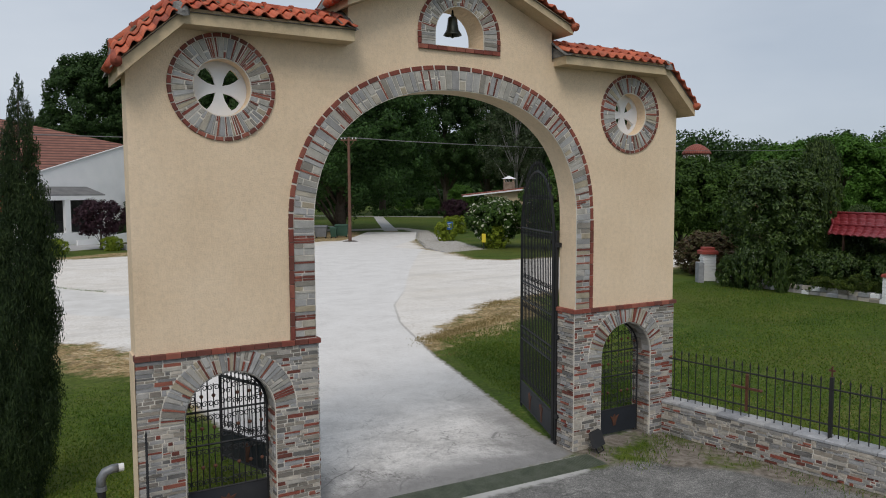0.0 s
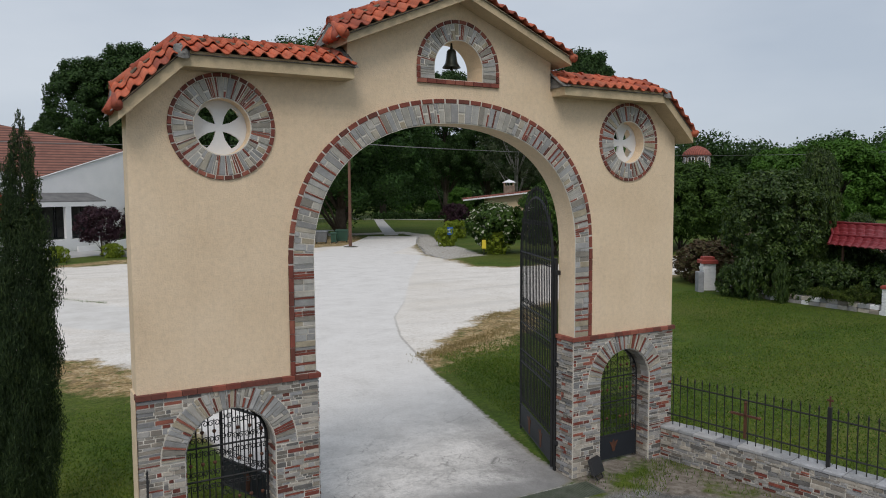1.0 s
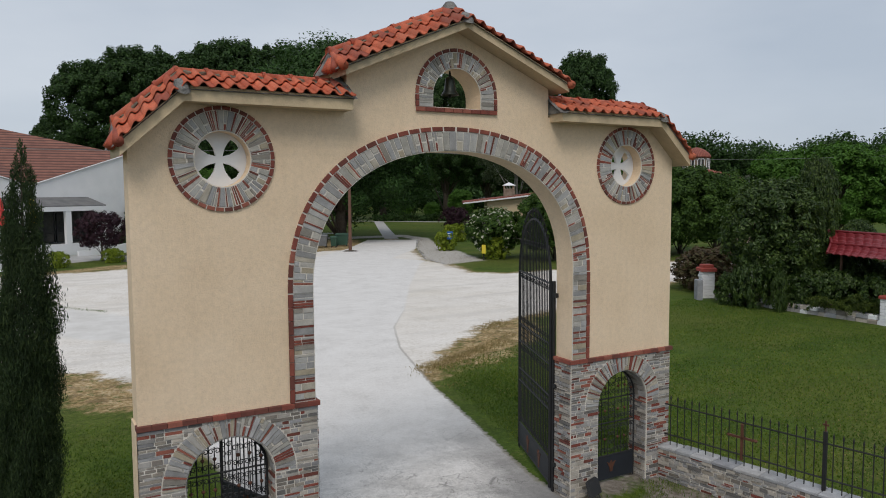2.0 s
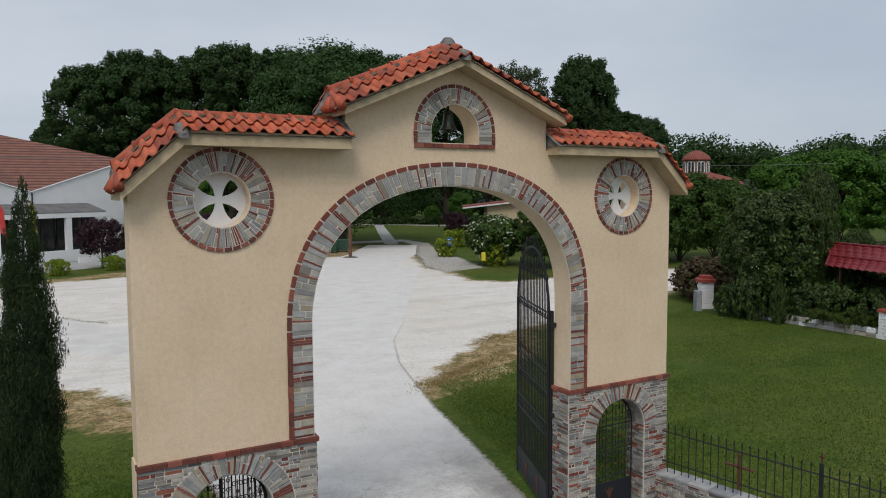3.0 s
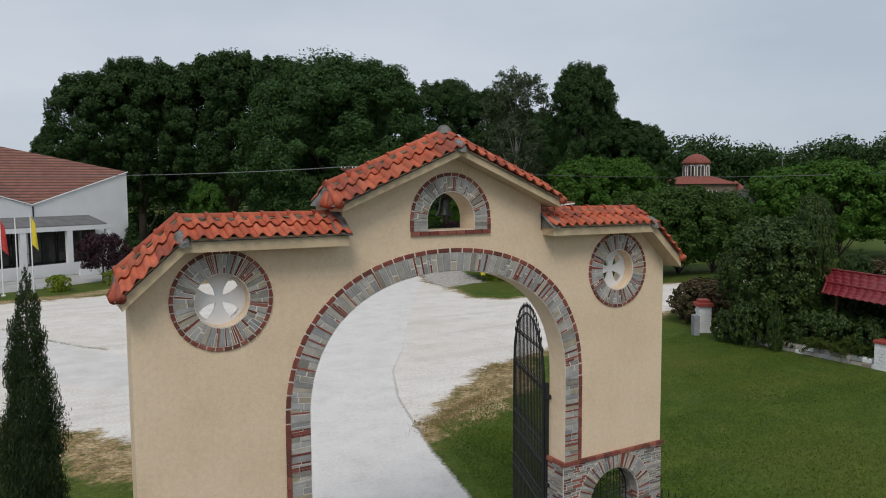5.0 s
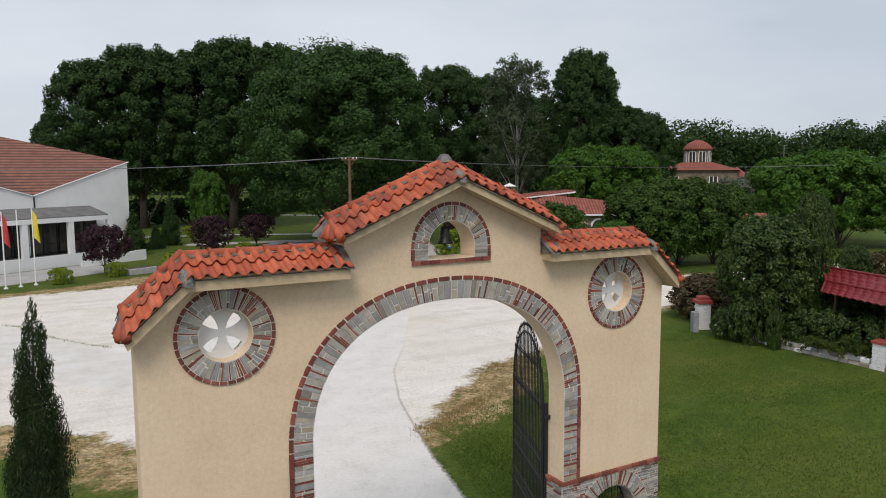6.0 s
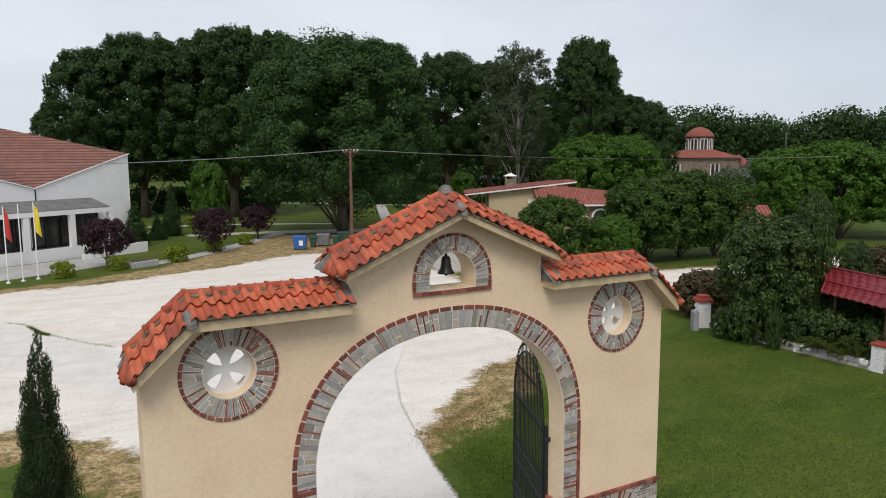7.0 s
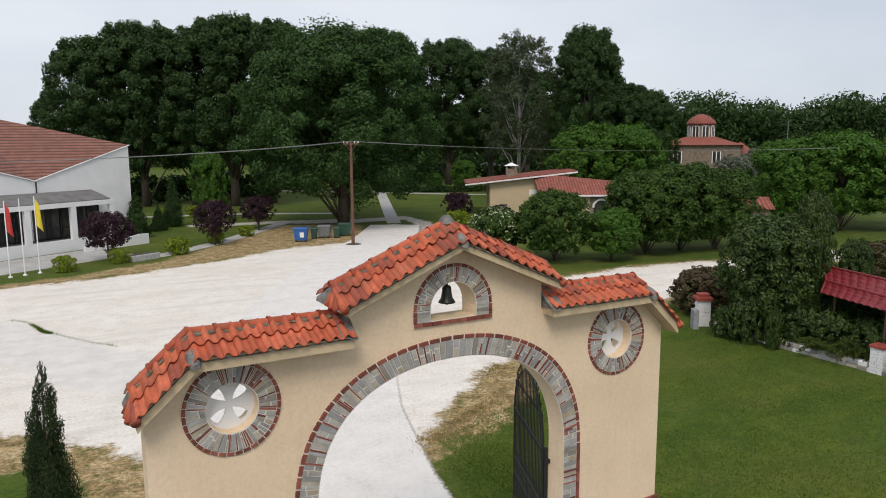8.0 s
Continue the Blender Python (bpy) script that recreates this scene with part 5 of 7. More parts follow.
for k, (x, y, sx, sz) in enumerate([(26.0, 9.5, 0.85, 1.0), (26.2, 7.6, 0.85, 1.0), (26.1, 5.8, 0.85, 0.95), (28.4, 9.9, 0.8, 0.95), (28.6, 7.8, 0.95, 0.95), (25.2, 10.9, 0.42, 0.6), (26.4, 3.4, 0.9, 0.8), (27.6, 11.4, 0.7, 1.15), (29.6, 9.6, 0.9, 1.1), (30.6, 8.4, 0.9, 1.0), (27.9, 10.7, 0.8, 1.35), (29.4, 10.6, 0.7, 1.3), (24.2, 11.3, 0.30, 0.95), (24.3, 12.8, 0.8, 1.2), (24.2, 14.0, 0.55, 0.8)]):
    plant(yew, x, y, sx, sz, k * 2.0, "slender dark evergreen shrub before the garden wall" if sx < 0.35 else "low dark evergreen shrub above the garden wall", "shrub", "evergreen shrubs")


def juniper(seed, n, reach):
    """A spreading juniper: arching boughs with feathery sprays along them."""
    j = thing("juniper", "", "shrub")
    r = random.Random(seed)
    blobs = []
    for k in range(n):
        a = k * 2.399 + r.uniform(-0.3, 0.3)
        ln, up = reach * r.uniform(0.65, 1.1), r.uniform(0.45, 1.15)
        pts = [(ln * q * math.cos(a), ln * q * math.sin(a), up * (1 - (1 - q) ** 2) - 0.35 * q ** 3) for q in (0.0, 0.3, 0.6, 0.85, 1.0)]
        shape("bough", *tube(pts, [0.03, 0.024, 0.016, 0.008, 0.003], 5), M_BARK, j)
        for q in (0.3, 0.45, 0.6, 0.72, 0.84, 0.94, 1.03):
            s_ = 0.26 * (1.25 - q)
            blobs.append(((ln * q * math.cos(a), ln * q * math.sin(a), up * (1 - (1 - q) ** 2) - 0.35 * q ** 3), (s_ + 0.06, s_ + 0.06, 0.07)))
    v_, f_ = leaf_cloud(seed, blobs, 9000, 0.10, up=0.9, shell=0.1, slim=0.14, form=0.0)
    ob = new("foliage", mesh_fast("foliage", v_, f_, L_JUNIPER))
    ob.parent = j
    return j


jun = juniper(61, 22, 1.5)
settle(jun, 25.3, 9.0, 1.0, 1.15, 0.0, "spreading yellow-green juniper arching over the garden wall", "shrub", "junipers")
plant(jun, 25.6, 7.4, 0.8, 1.0, 2.2, "spreading yellow-green juniper arching over the garden wall", "shrub", "junipers")
plant(jun, 25.4, 5.2, 0.9, 0.9, 4.0, "spreading yellow-green juniper arching over the garden wall", "shrub", "junipers")
# purple plums
plum = make_tree(27, 5.0, 2.7, 1.5, 18, 6500, 0.20, L_PLUM, 0.10, "round", shell=0.2)
settle(plum, -0.6, 56.6, 0.84, 0.84, 0.0, "purple-leaved plum tree by the terrace", group="plum trees")
plant(plum, 9.2, 61.3, 0.92, 1.05, 2.0, "purple-leaved plum tree by the path", group="plum trees")
plant(plum, 16.2, 71.0, 0.92, 0.92, 4.0, "purple-leaved plum tree by the path", group="plum trees")
plant(plum, 38.0, 64.0, 0.85, 0.92, 1.0, "dark leaved shrub at the lawn's corner", "shrub")
plant(plum, 41.5, 60.0, 0.62, 0.6, 3.0, "purple shrub against the house wall", "shrub")


def conifer(seed, H, R, count, size, leaf, name, base=0.1):
    tr = thing(name, "", "tree")
    v, f = tube([(0, 0, -0.1), (0, 0, H * 0.5), (0, 0, H * 0.96)], [R * 0.12, R * 0.08, 0.01], 7)
    shape("trunk", v, f, M_BARK, tr)
    blobs = []
    r = random.Random(seed)
    for k in range(190):
        q = k / 189
        z = base * H + (H - base * H) * q
        env = R * ((1 - q) ** 0.75 * 0.95 + 0.03)
        if name == "cypress_tree":
            env = min(R, R * 1.55 * (1 - q) ** 0.6 + 0.01) * (0.75 + 0.25 * min(1.0, q / 0.12))
        a = k * 2.4 + r.uniform(-0.4, 0.4)
        env *= r.uniform(0.70, 1.2)
        s = max(0.05 * R, env * r.uniform(0.24, 0.42))
        blobs.append(((env * 0.62 * math.cos(a), env * 0.62 * math.sin(a), z), (s, s, s * (2.2 if name == "cypress_tree" else 0.8))))
    v, f = leaf_cloud(seed, blobs, count, size, up=0.0 if name == "cypress_tree" else 0.9, shell=0.3, rise=3.2 if name == "cypress_tree" else 0.0, slim=0.15 if name == "cypress_tree" else 0.2)
    ob = new("foliage", mesh_fast("foliage", v, f, leaf))
    ob.parent = tr
    return tr


cyp = conifer(31, 6.45, 0.54, 110000, 0.052, L_CYPRESS, "cypress_tree", 0.02)
settle(cyp, -6.16, 2.63, 1.0, 1.0, 0.0, "slender dark green cypress beside the gateway")
cyp.matrix_basis = pose(-6.22, 2.63, 0, 0, 1.5, 0)
spruce = conifer(32, 4.4, 1.6, 7000, 0.22, L_DARK, "spruce_tree", 0.04)
settle(spruce, 3.4, 70.5, 1.0, 1.08, 0.0, "small dark spruce on the lawn", group="spruces")
plant(spruce, 8.6, 80.0, 0.85, 1.3, 1.0, "small dark spruce on the lawn", group="spruces")
plant(spruce, 6.4, 76.5, 0.7, 0.6, 2.0, "small dark spruce on the lawn", group="spruces")
ball = make_tree(33, 1.1, 0.85, 0.0, 14, 2600, 0.11, L_BUSH, 0.03, "round", name="bush")
settle(ball, -4.1, 52.6, 1.15, 1.15, 0.0, "round clipped yellow-green bush on the verge", "bush", "clipped bushes")
for k, (x, y, s) in enumerate([(0.0, 54.7, 0.95), (5.1, 57.3, 1.2), (9.6, 62.5, 0.95), (13.6, 66.5, 0.95), (8.6, 88.0, 1.2), (12.8, 90.0, 1.2)]):
    plant(ball, x, y, s, s, k * 1.3, "round clipped yellow-green bush on the verge", "bush", "clipped bushes")
plant(ball, 29.0, 50.6, 1.2, 1.5, 0.3, "rounded dark bush beside the blue sign", "bush")
plant(ball, 36.2, 61.0, 1.6, 1.6, 0.6, "rounded bush at the lawn's corner", "bush")
plant(ball, 28.0, 40.6, 1.3, 1.5, 1.6, "rounded bush under the flowering tree", "bush")
olive = make_tree(34, 7.5, 4.2, 1.6, 20, 7000, 0.34, L_OLIVE, 0.2, "round")
settle(olive, 95.0, 71.0, 0.9, 0.95, 0.0, "silvery olive tree near the church", group="olive trees")
for k, (x, y, sx, sz) in enumerate([(106.0, 74.5, 1.1, 1.15), (112.0, 66.0, 1.2, 0.9), (120.0, 68.0, 1.2, 0.9), (88.0, 52.0, 1.0, 0.8), (124.0, 62.0, 1.3, 0.8)]):
    plant(olive, x, y, sx, sz, k * 1.9, "silvery olive tree in the orchard beyond", group="olive trees")
for k, (x, y, sx, sz) in enumerate([(58.0, 117.0, 0.36, 0.5), (62.5, 114.0, 0.30, 0.3), (68.0, 112.0, 0.5, 0.5)]):
    plant(light, x, y, sx, sz, k * 2.0, "small shrub on the lawn before the wood", "shrub")
# undergrowth of the wood, and distant woods on the horizon
for nm, pts, hgt, seed, count, size, lab in (
        ("undergrowth", [(-12, 124), (10, 119), (30, 122), (48, 152), (84, 158), (102, 138), (94, 92), (84, 70)], 5.5, 50, 30000, 0.6, "dark undergrowth along the foot of the wood"),
        ("distant_wood", [(70, 250), (130, 230), (200, 190), (255, 150), (320, 60)], 27.5, 51, 130000, 1.05, "dark belt of woodland on the horizon"),
        ("distant_wood", [(20, 300), (120, 290), (260, 235), (330, 160)], 27.5, 52, 115000, 1.05, "dark belt of woodland on the horizon"),
        ("hedge", [(52, 118), (62, 112), (74, 108)], 1.6, 54, 4000, 0.35, "low green hedge before the wood")):
    r = random.Random(seed)
    bl = []
    steps = 150
    for k in range(steps):
        u = k / (steps - 1) * (len(pts) - 1)
        h0 = min(int(u), len(pts) - 2)
        x = pts[h0][0] + (pts[h0 + 1][0] - pts[h0][0]) * (u - h0)
        y = pts[h0][1] + (pts[h0 + 1][1] - pts[h0][1]) * (u - h0)
        h = hgt * (0.80 + 0.12 * math.sin(k * 0.23 + seed) + 0.07 * math.sin(k * 0.61) + r.uniform(-0.07, 0.07))
        for z in (0.2, 0.42, 0.64, 0.84):
            s = hgt * 0.16 * r.uniform(0.8, 1.25)
            bl.append(((x + r.uniform(-0.3, 0.3) * hgt, y + r.uniform(-0.3, 0.3) * hgt, h * z), (s * 1.3, s * 1.3, s)))
    v, f = leaf_cloud(seed, bl, count, size, shell=0.4, form=0.0)
    tagged(new(nm, mesh_fast(nm, v, f, L_DARK)), lab, "wood" if nm != "hedge" else "hedge", kind="stuff")


# ---- white hall with its porch ----
M_GLASS = surface("dark_window_glass", [(0.018, 0.019, 0.02), (0.06, 0.06, 0.058)], 0.9, 6, 0.12, bump=0)
M_ROOFTILE = bpy.data.materials.new("far_roof_tiles")
t, b = nodes_of(M_ROOFTILE)
pos = t.nodes.new("ShaderNodeNewGeometry").outputs["Position"]
wv = t.nodes.new("ShaderNodeTexWave")
wv.bands_direction = "Z"
wv.inputs["Scale"].default_value, wv.inputs["Distortion"].default_value = 1.15, 0.5
wire(t, pos, wv.inputs["Vector"])
rc = rampn(t, noisen(t, pos, 1.3, 5), [(0.3, (0.17, 0.07, 0.05)), (0.7, (0.27, 0.115, 0.08))])
rc = mixn(t, rampn(t, wv.outputs["Fac"], [(0.1, (1, 1, 1)), (0.45, (0, 0, 0))]), rc, (0.075, 0.035, 0.028))
wire(t, rc, b.inputs["Base Color"])
b.inputs["Roughness"].default_value = 0.85
bumpn(t, b, wv.outputs["Fac"], 0.5, 0.05)
M_REDROOF = bpy.data.materials.new("red_roof_tiles")
t, b = nodes_of(M_REDROOF)
pos = t.nodes.new("ShaderNodeNewGeometry").outputs["Position"]
rows = t.nodes.new("ShaderNodeMapping")
rows.inputs["Rotation"].default_value = (0, 0, radians(30))
wire(t, pos, rows.inputs["Vector"])
roll_ = t.nodes.new("ShaderNodeTexWave")
roll_.bands_direction = "X"
roll_.inputs["Scale"].default_value, roll_.inputs["Distortion"].default_value = 0.85, 0.3
wire(t, rows.outputs["Vector"], roll_.inputs["Vector"])
rc = rampn(t, noisen(t, pos, 1.6, 6, 0.7), [(0.3, (0.18, 0.045, 0.032)), (0.5, (0.27, 0.076, 0.052)), (0.7, (0.36, 0.125, 0.09))])
rc = mixn(t, rampn(t, roll_.outputs["Fac"], [(0.08, (0.75, 0.75, 0.75)), (0.4, (0, 0, 0))]), rc, (0.085, 0.03, 0.024))
wire(t, rc, b.inputs["Base Color"])
b.inputs["Roughness"].default_value = 0.85
bumpn(t, b, roll_.outputs["Fac"], 0.6, 0.06)
M_BEIGE = surface("beige_render", [(0.50, 0.40, 0.26), (0.56, 0.45, 0.30)], 0.8, 20, 0.9, dirt=(0.42, 0.34, 0.22))
M_BROWNSTONE = surface("brown_stone_wall", [(0.11, 0.082, 0.06), (0.20, 0.155, 0.115), (0.27, 0.22, 0.17)], 2.2, 7, 0.9, bump=0.6, depth=0.05)
M_GREYROOF = surface("grey_felt_roof", [(0.10, 0.10, 0.10), (0.19, 0.185, 0.18)], 1.2, 9, 0.9)
M_WOODPOLE = surface("brown_pole_wood", [(0.10, 0.05, 0.032), (0.17, 0.085, 0.055)], 2.0, 14, 0.85, bump=0.4)

hall = thing("hall", "white rendered hall with a brown tiled roof and glazed porch", "building", at=pose(0.9, 66.6, 0, 0, 0, 30.7))


def poly_wall(name, pts, thick, axis, mat, owner, label=""):
    """A wall panel in the plane of (s, z) at depth d, or of (d, z) at s, with thickness."""
    n = len(pts)
    a, b_ = thick
    mk = (lambda q, z, o: (q, o, z)) if axis == "s" else (lambda q, z, o: (o, q, z))
    v = [mk(q, z, a) for q, z in pts] + [mk(q, z, b_) for q, z in pts]
    f = [tuple(range(n)), tuple(range(2 * n - 1, n - 1, -1))] + [(k, n + k, n + (k + 1) % n, (k + 1) % n) for k in range(n)]
    return shape(name, v, f, mat, owner, label)


poly_wall("front_wall", [(-27, 0), (4.4, 0), (4.4, 9.5), (-5.7, 6.35), (-15.5, 9.1), (-27, 6.8)], (3.0, 3.3), "s", M_WHITE, hall)
poly_wall("side_wall", [(3.3, 0), (26, 0), (26, 7.5), (3.3, 9.5)], (4.1, 4.4), "d", M_WHITE, hall)
v = [(-5.7, 2.9, 6.42), (4.5, 2.9, 9.58), (-6.5, 17, 13.4), (4.5, 26, 7.6), (-15.5, 2.9, 9.2), (-27, 2.9, 6.9), (-27, 20, 13.0)]
shape("roof", v, [(0, 1, 2), (1, 3, 2), (0, 2, 4), (4, 2, 6, 5), (2, 3, 6)], M_ROOFTILE, hall, "brown tiled roof in folded planes")
v, f = tube([v[1], v[0], v[4]], 0.06, 5)
shape("verge", v, f, M_WHITE, hall)
v, f = box(-24, -0.1, 4.05, 0.2, 3.0, 4.45)
shape("porch_roof", v, f, M_WHITE, hall, "white flat porch roof")
v, f = box(-24, 0.15, 4.46, -0.1, 2.95, 4.56)
v = [(a, b_, c + (0.75 if b_ > 1 and c > 4.5 else 0)) for a, b_, c in v]
shape("roof_felt", v, f, M_GREYROOF, hall)
v, f = box(-24, -0.05, 0.0, 0.15, 0.25, 1.1)
shape("plinth", v, f, M_WHITE, hall)
for s in (-0.1, -4.1, -8.4, -12.6, -16.8, -21):
    v, f = box(s - 0.26, -0.07, 1.1, s + 0.26, 0.3, 4.05)
    shape("column", v, f, M_WHITE, hall)
for a, b_ in ((-4.0, -0.2), (-8.2, -4.2), (-12.4, -8.5), (-16.6, -12.7), (-20.8, -16.9)):
    w = shape("window", *box(a, 2.0, 1.1, b_, 2.06, 4.05), M_GLASS, hall, "dark glazed window wall")
    for q in range(4):
        x = a + (b_ - a) * q / 3
        shape("frame", *box(x - 0.05, 1.92, 1.1, x + 0.05, 2.0, 4.05), M_WHITE if q == 1 else M_IRON, w)
    shape("frame", *box(a, 1.92, 2.0, b_, 1.99, 2.08), M_IRON, w)
shape("porch_floor", *box(-24, 0.25, 0.9, 0.15, 3.0, 1.0), M_GREYROOF, hall)
poly_wall("ramp", [(-4.5, 0), (2.4, 0), (2.4, 0.98), (1.4, 1.0), (-3.0, 0.5), (-4.5, 0.5)], (-1.9, -1.7), "s", M_WHITE, hall, "white ramp wall")
shape("drainpipe", *tube([(-5.6, 2.95, 4.5), (-5.6, 2.95, 6.3)], 0.06, 6), M_IRON, hall)

# flag poles
M_YELLOW = surface("yellow_cloth", [(0.62, 0.48, 0.03), (0.70, 0.55, 0.05)], 3.0, 20, 0.8)
M_REDCLOTH = surface("red_cloth", [(0.40, 0.03, 0.03), (0.50, 0.05, 0.04)], 3.0, 20, 0.8)


def flag(x, y, h, cloth, label):
    fp = thing("flag_pole", label, "flag pole", "flag poles", at=pose(x, y, 0))
    shape("pole", *tube([(0, 0, 0), (0, 0, h)], [0.05, 0.035], 8), M_WHITE, fp)
    shape("base", *lathe([(0.0, 0.12), (0.14, 0.1), (0.16, 0.0)], 10), M_WHITE, fp)
    if cloth:
        v, f = [], []
        for i in range(10):
            for j in range(6):
                q, w = i / 9, j / 5
                v.append((0.05 + 0.26 * w + 0.16 * q * w, 0.10 * math.sin(5 * w + 3 * q) * w, h - 0.15 - 2.1 * q - 0.5 * w))
        for i in range(9):
            for j in range(5):
                k = i * 6 + j
                f.append((k, k + 1, k + 7, k + 6))
        shape("flag", v, f, cloth, fp, smooth=True)
    return fp


flag(-7.7, 51.8, 5.7, M_REDCLOTH, "white pole with a limp red flag")
flag(-6.75, 52.3, 5.8, None, "bare white flag pole")
flag(-5.75, 52.8, 5.9, M_YELLOW, "white pole with a limp yellow flag")

# planter, pole and wires, bins, signs
pl = thing("planter", "grey stone trough planter with dark soil", "planter", at=pose(2.0, 55.6, 0, 0, 0, 28))
shape("trough", *bevel_box(-1.3, -0.5, 0, 1.3, 0.5, 0.5, 0.04), M_COPING, pl)
shape("soil", *box(-1.15, -0.36, 0.45, 1.15, 0.36, 0.53), M_BARK, pl)

pole = thing("power_pole", "brown wooden electricity pole with a crossarm and wires", "pole", at=pose(20.9, 54.9, 0, 0, 0, -28))
shape("mast", *tube([(0, 0, 0), (0, 0, 9.9)], [0.17, 0.12], 10), M_WOODPOLE, pole)
shape("crossarm", *box(-0.75, -0.06, 9.55, 0.75, 0.06, 9.68), M_WOODPOLE, pole)
for s in (-1, 1):
    shape("brace", *strip((s * 0.55, 0, 9.56), (0, 0, 8.9), 0.03), M_WOODPOLE, pole)
for x in (-0.68, -0.35, 0.35, 0.68):
    shape("insulator", *lathe([(0.0, 0.18), (0.05, 0.15), (0.06, 0.06), (0.03, 0.0)], 8, (x, 0, 9.68)), M_WHITE, pole)
M_WIRE = surface("grey_wire", [(0.16, 0.16, 0.165), (0.26, 0.26, 0.26)], 1.0, 10, 0.5, 0.5, bump=0)
wires = thing("overhead_wires", "thin grey overhead power wires", "wires")
for dx in (-0.35, 0.0, 0.35):
    a = Vector((20.9 + dx * 0.88, 54.9 - dx * 0.47, 9.85))
    for end, sag in ((Vector((-40, 36, 9.6)), 1.1), (Vector((90, 26, 10.2)), 1.3)):
        e = end + Vector((dx, -dx, 0))
        pts = [tuple(a.lerp(e, q / 14) - Vector((0, 0, 4 * sag * (q / 14) * (1 - q / 14)))) for q in range(15)]
        shape("wire", *tube(pts, 0.013, 4), M_WIRE, wires)

M_BLUEBIN = surface("blue_plastic", [(0.02, 0.10, 0.32), (0.03, 0.13, 0.40)], 2.0, 20, 0.5)
M_GREENBIN = surface("green_plastic", [(0.02, 0.06, 0.04), (0.03, 0.085, 0.055)], 2.0, 20, 0.5)
M_GREYBIN = surface("galvanised_grey", [(0.16, 0.17, 0.18), (0.24, 0.25, 0.26)], 2.0, 20, 0.5, 0.4)


def bin_(x, y, w, h, mat, label, turn=-28):
    bn = thing("waste_bin", label, "bin", "waste bins", at=pose(x, y, 0, 0, 0, turn))
    v, f = box(-w / 2, -0.42, 0.16, w / 2, 0.42, h)
    v = [(a * (0.84 if c < 0.2 else 1), b_ * (0.8 if c < 0.2 else 1), c) for a, b_, c in v]
    shape("body", v, f, mat, bn)
    shape("lid", *bevel_box(-w / 2 - 0.04, -0.47, h, w / 2 + 0.04, 0.47, h + 0.16, 0.07), mat, bn)
    for sx in (-1, 1):
        for sy in (-1, 1):
            shape("wheel", *tube([(sx * w * 0.36 - 0.03, sy * 0.28, 0.09), (sx * w * 0.36 + 0.03, sy * 0.28, 0.09)], 0.09, 8), M_IRON, bn)
    return bn


bb = bin_(17.2, 59.4, 1.35, 1.25, M_BLUEBIN, "blue plastic wheeled recycling container")
shape("sticker", *box(-0.05, -0.455, 0.45, 0.35, -0.425, 0.95), M_WHITE, bb, "pale notice sticker")
bin_(19.0, 60.6, 0.6, 1.0, M_GREENBIN, "small dark green wheeled bin")
bin_(20.2, 60.9, 1.3, 1.15, M_GREYBIN, "grey metal wheeled container")
bin_(21.3, 60.2, 0.6, 1.0, M_GREENBIN, "small dark green wheeled bin")
bin_(22.6, 61.2, 1.3, 1.2, M_GREENBIN, "dark green plastic wheeled container")

sg = thing("sign_post", "small blue sign on a short post", "sign", at=pose(29.1, 50.0, 0, 0, 0, -30))
shape("post", *tube([(0, 0, 0), (0, 0, 1.7)], 0.03, 6), M_IRON, sg)
pn = shape("panel", *box(-0.28, -0.05, 1.1, 0.28, -0.03, 1.85), M_BLUEBIN, sg)
for z in (1.62, 1.45, 1.3):
    shape("lettering", *box(-0.2, -0.058, z, 0.2, -0.05, z + 0.06), M_WHITE, pn)
bo = thing("bollard", "dark post with a yellow reflector box", "post", at=pose(26.6, 40.2, 0, 0, 0, -30))
shape("post", *tube([(0, 0, 0), (0, 0, 1.0)], 0.04, 8), M_IRON, bo)
shape("box", *bevel_box(-0.16, -0.12, 0.55, 0.16, 0.12, 1.25, 0.03), M_YELLOW, bo, "yellow box")

# beige house
house = thing("house", "beige rendered house with shallow red tiled roofs", "house", at=pose(46.9, 70.6, 0, 0, 0, -30))
shape("wall", *box(0, 0, 0, 10.4, 8, 4.2), M_BEIGE, house)
v = [(-3.2, -0.8, 4.0), (11.4, -0.8, 5.6), (11.4, 8.8, 5.6), (-3.2, 8.8, 4.0), (-3.2, -0.8, 4.3), (11.4, -0.8, 5.9), (11.4, 8.8, 5.9), (-3.2, 8.8, 4.3)]
shape("roof", v, [(0, 3, 2, 1), (4, 5, 6, 7), (0, 1, 5, 4), (1, 2, 6, 5), (2, 3, 7, 6), (3, 0, 4, 7)], M_REDROOF, house, "shallow single-pitch red tiled roof")
v = [(0, 0.01, 4.2), (10.4, 0.01, 4.2), (10.4, 0.01, 5.45), (0, 0.01, 4.35), (0, 8, 4.2), (10.4, 8, 4.2), (10.4, 8, 5.45), (0, 8, 4.35)]
shape("gable", v, [(0, 1, 2, 3), (4, 7, 6, 5), (1, 5, 6, 2), (0, 3, 7, 4)], M_BEIGE, house)
v, f = box(-3.25, -0.86, 4.0, 11.4, -0.8, 4.18)
v = [(a, b_, c + (a + 3.2) * 1.6 / 14.6) for a, b_, c in v]
shape("fascia", v, f, M_WHITE, house)
ch = shape("chimney", *box(2.4, 3.0, 4.4, 3.9, 4.2, 6.0), M_BROWNSTONE, house, "brick chimney with a white cap")
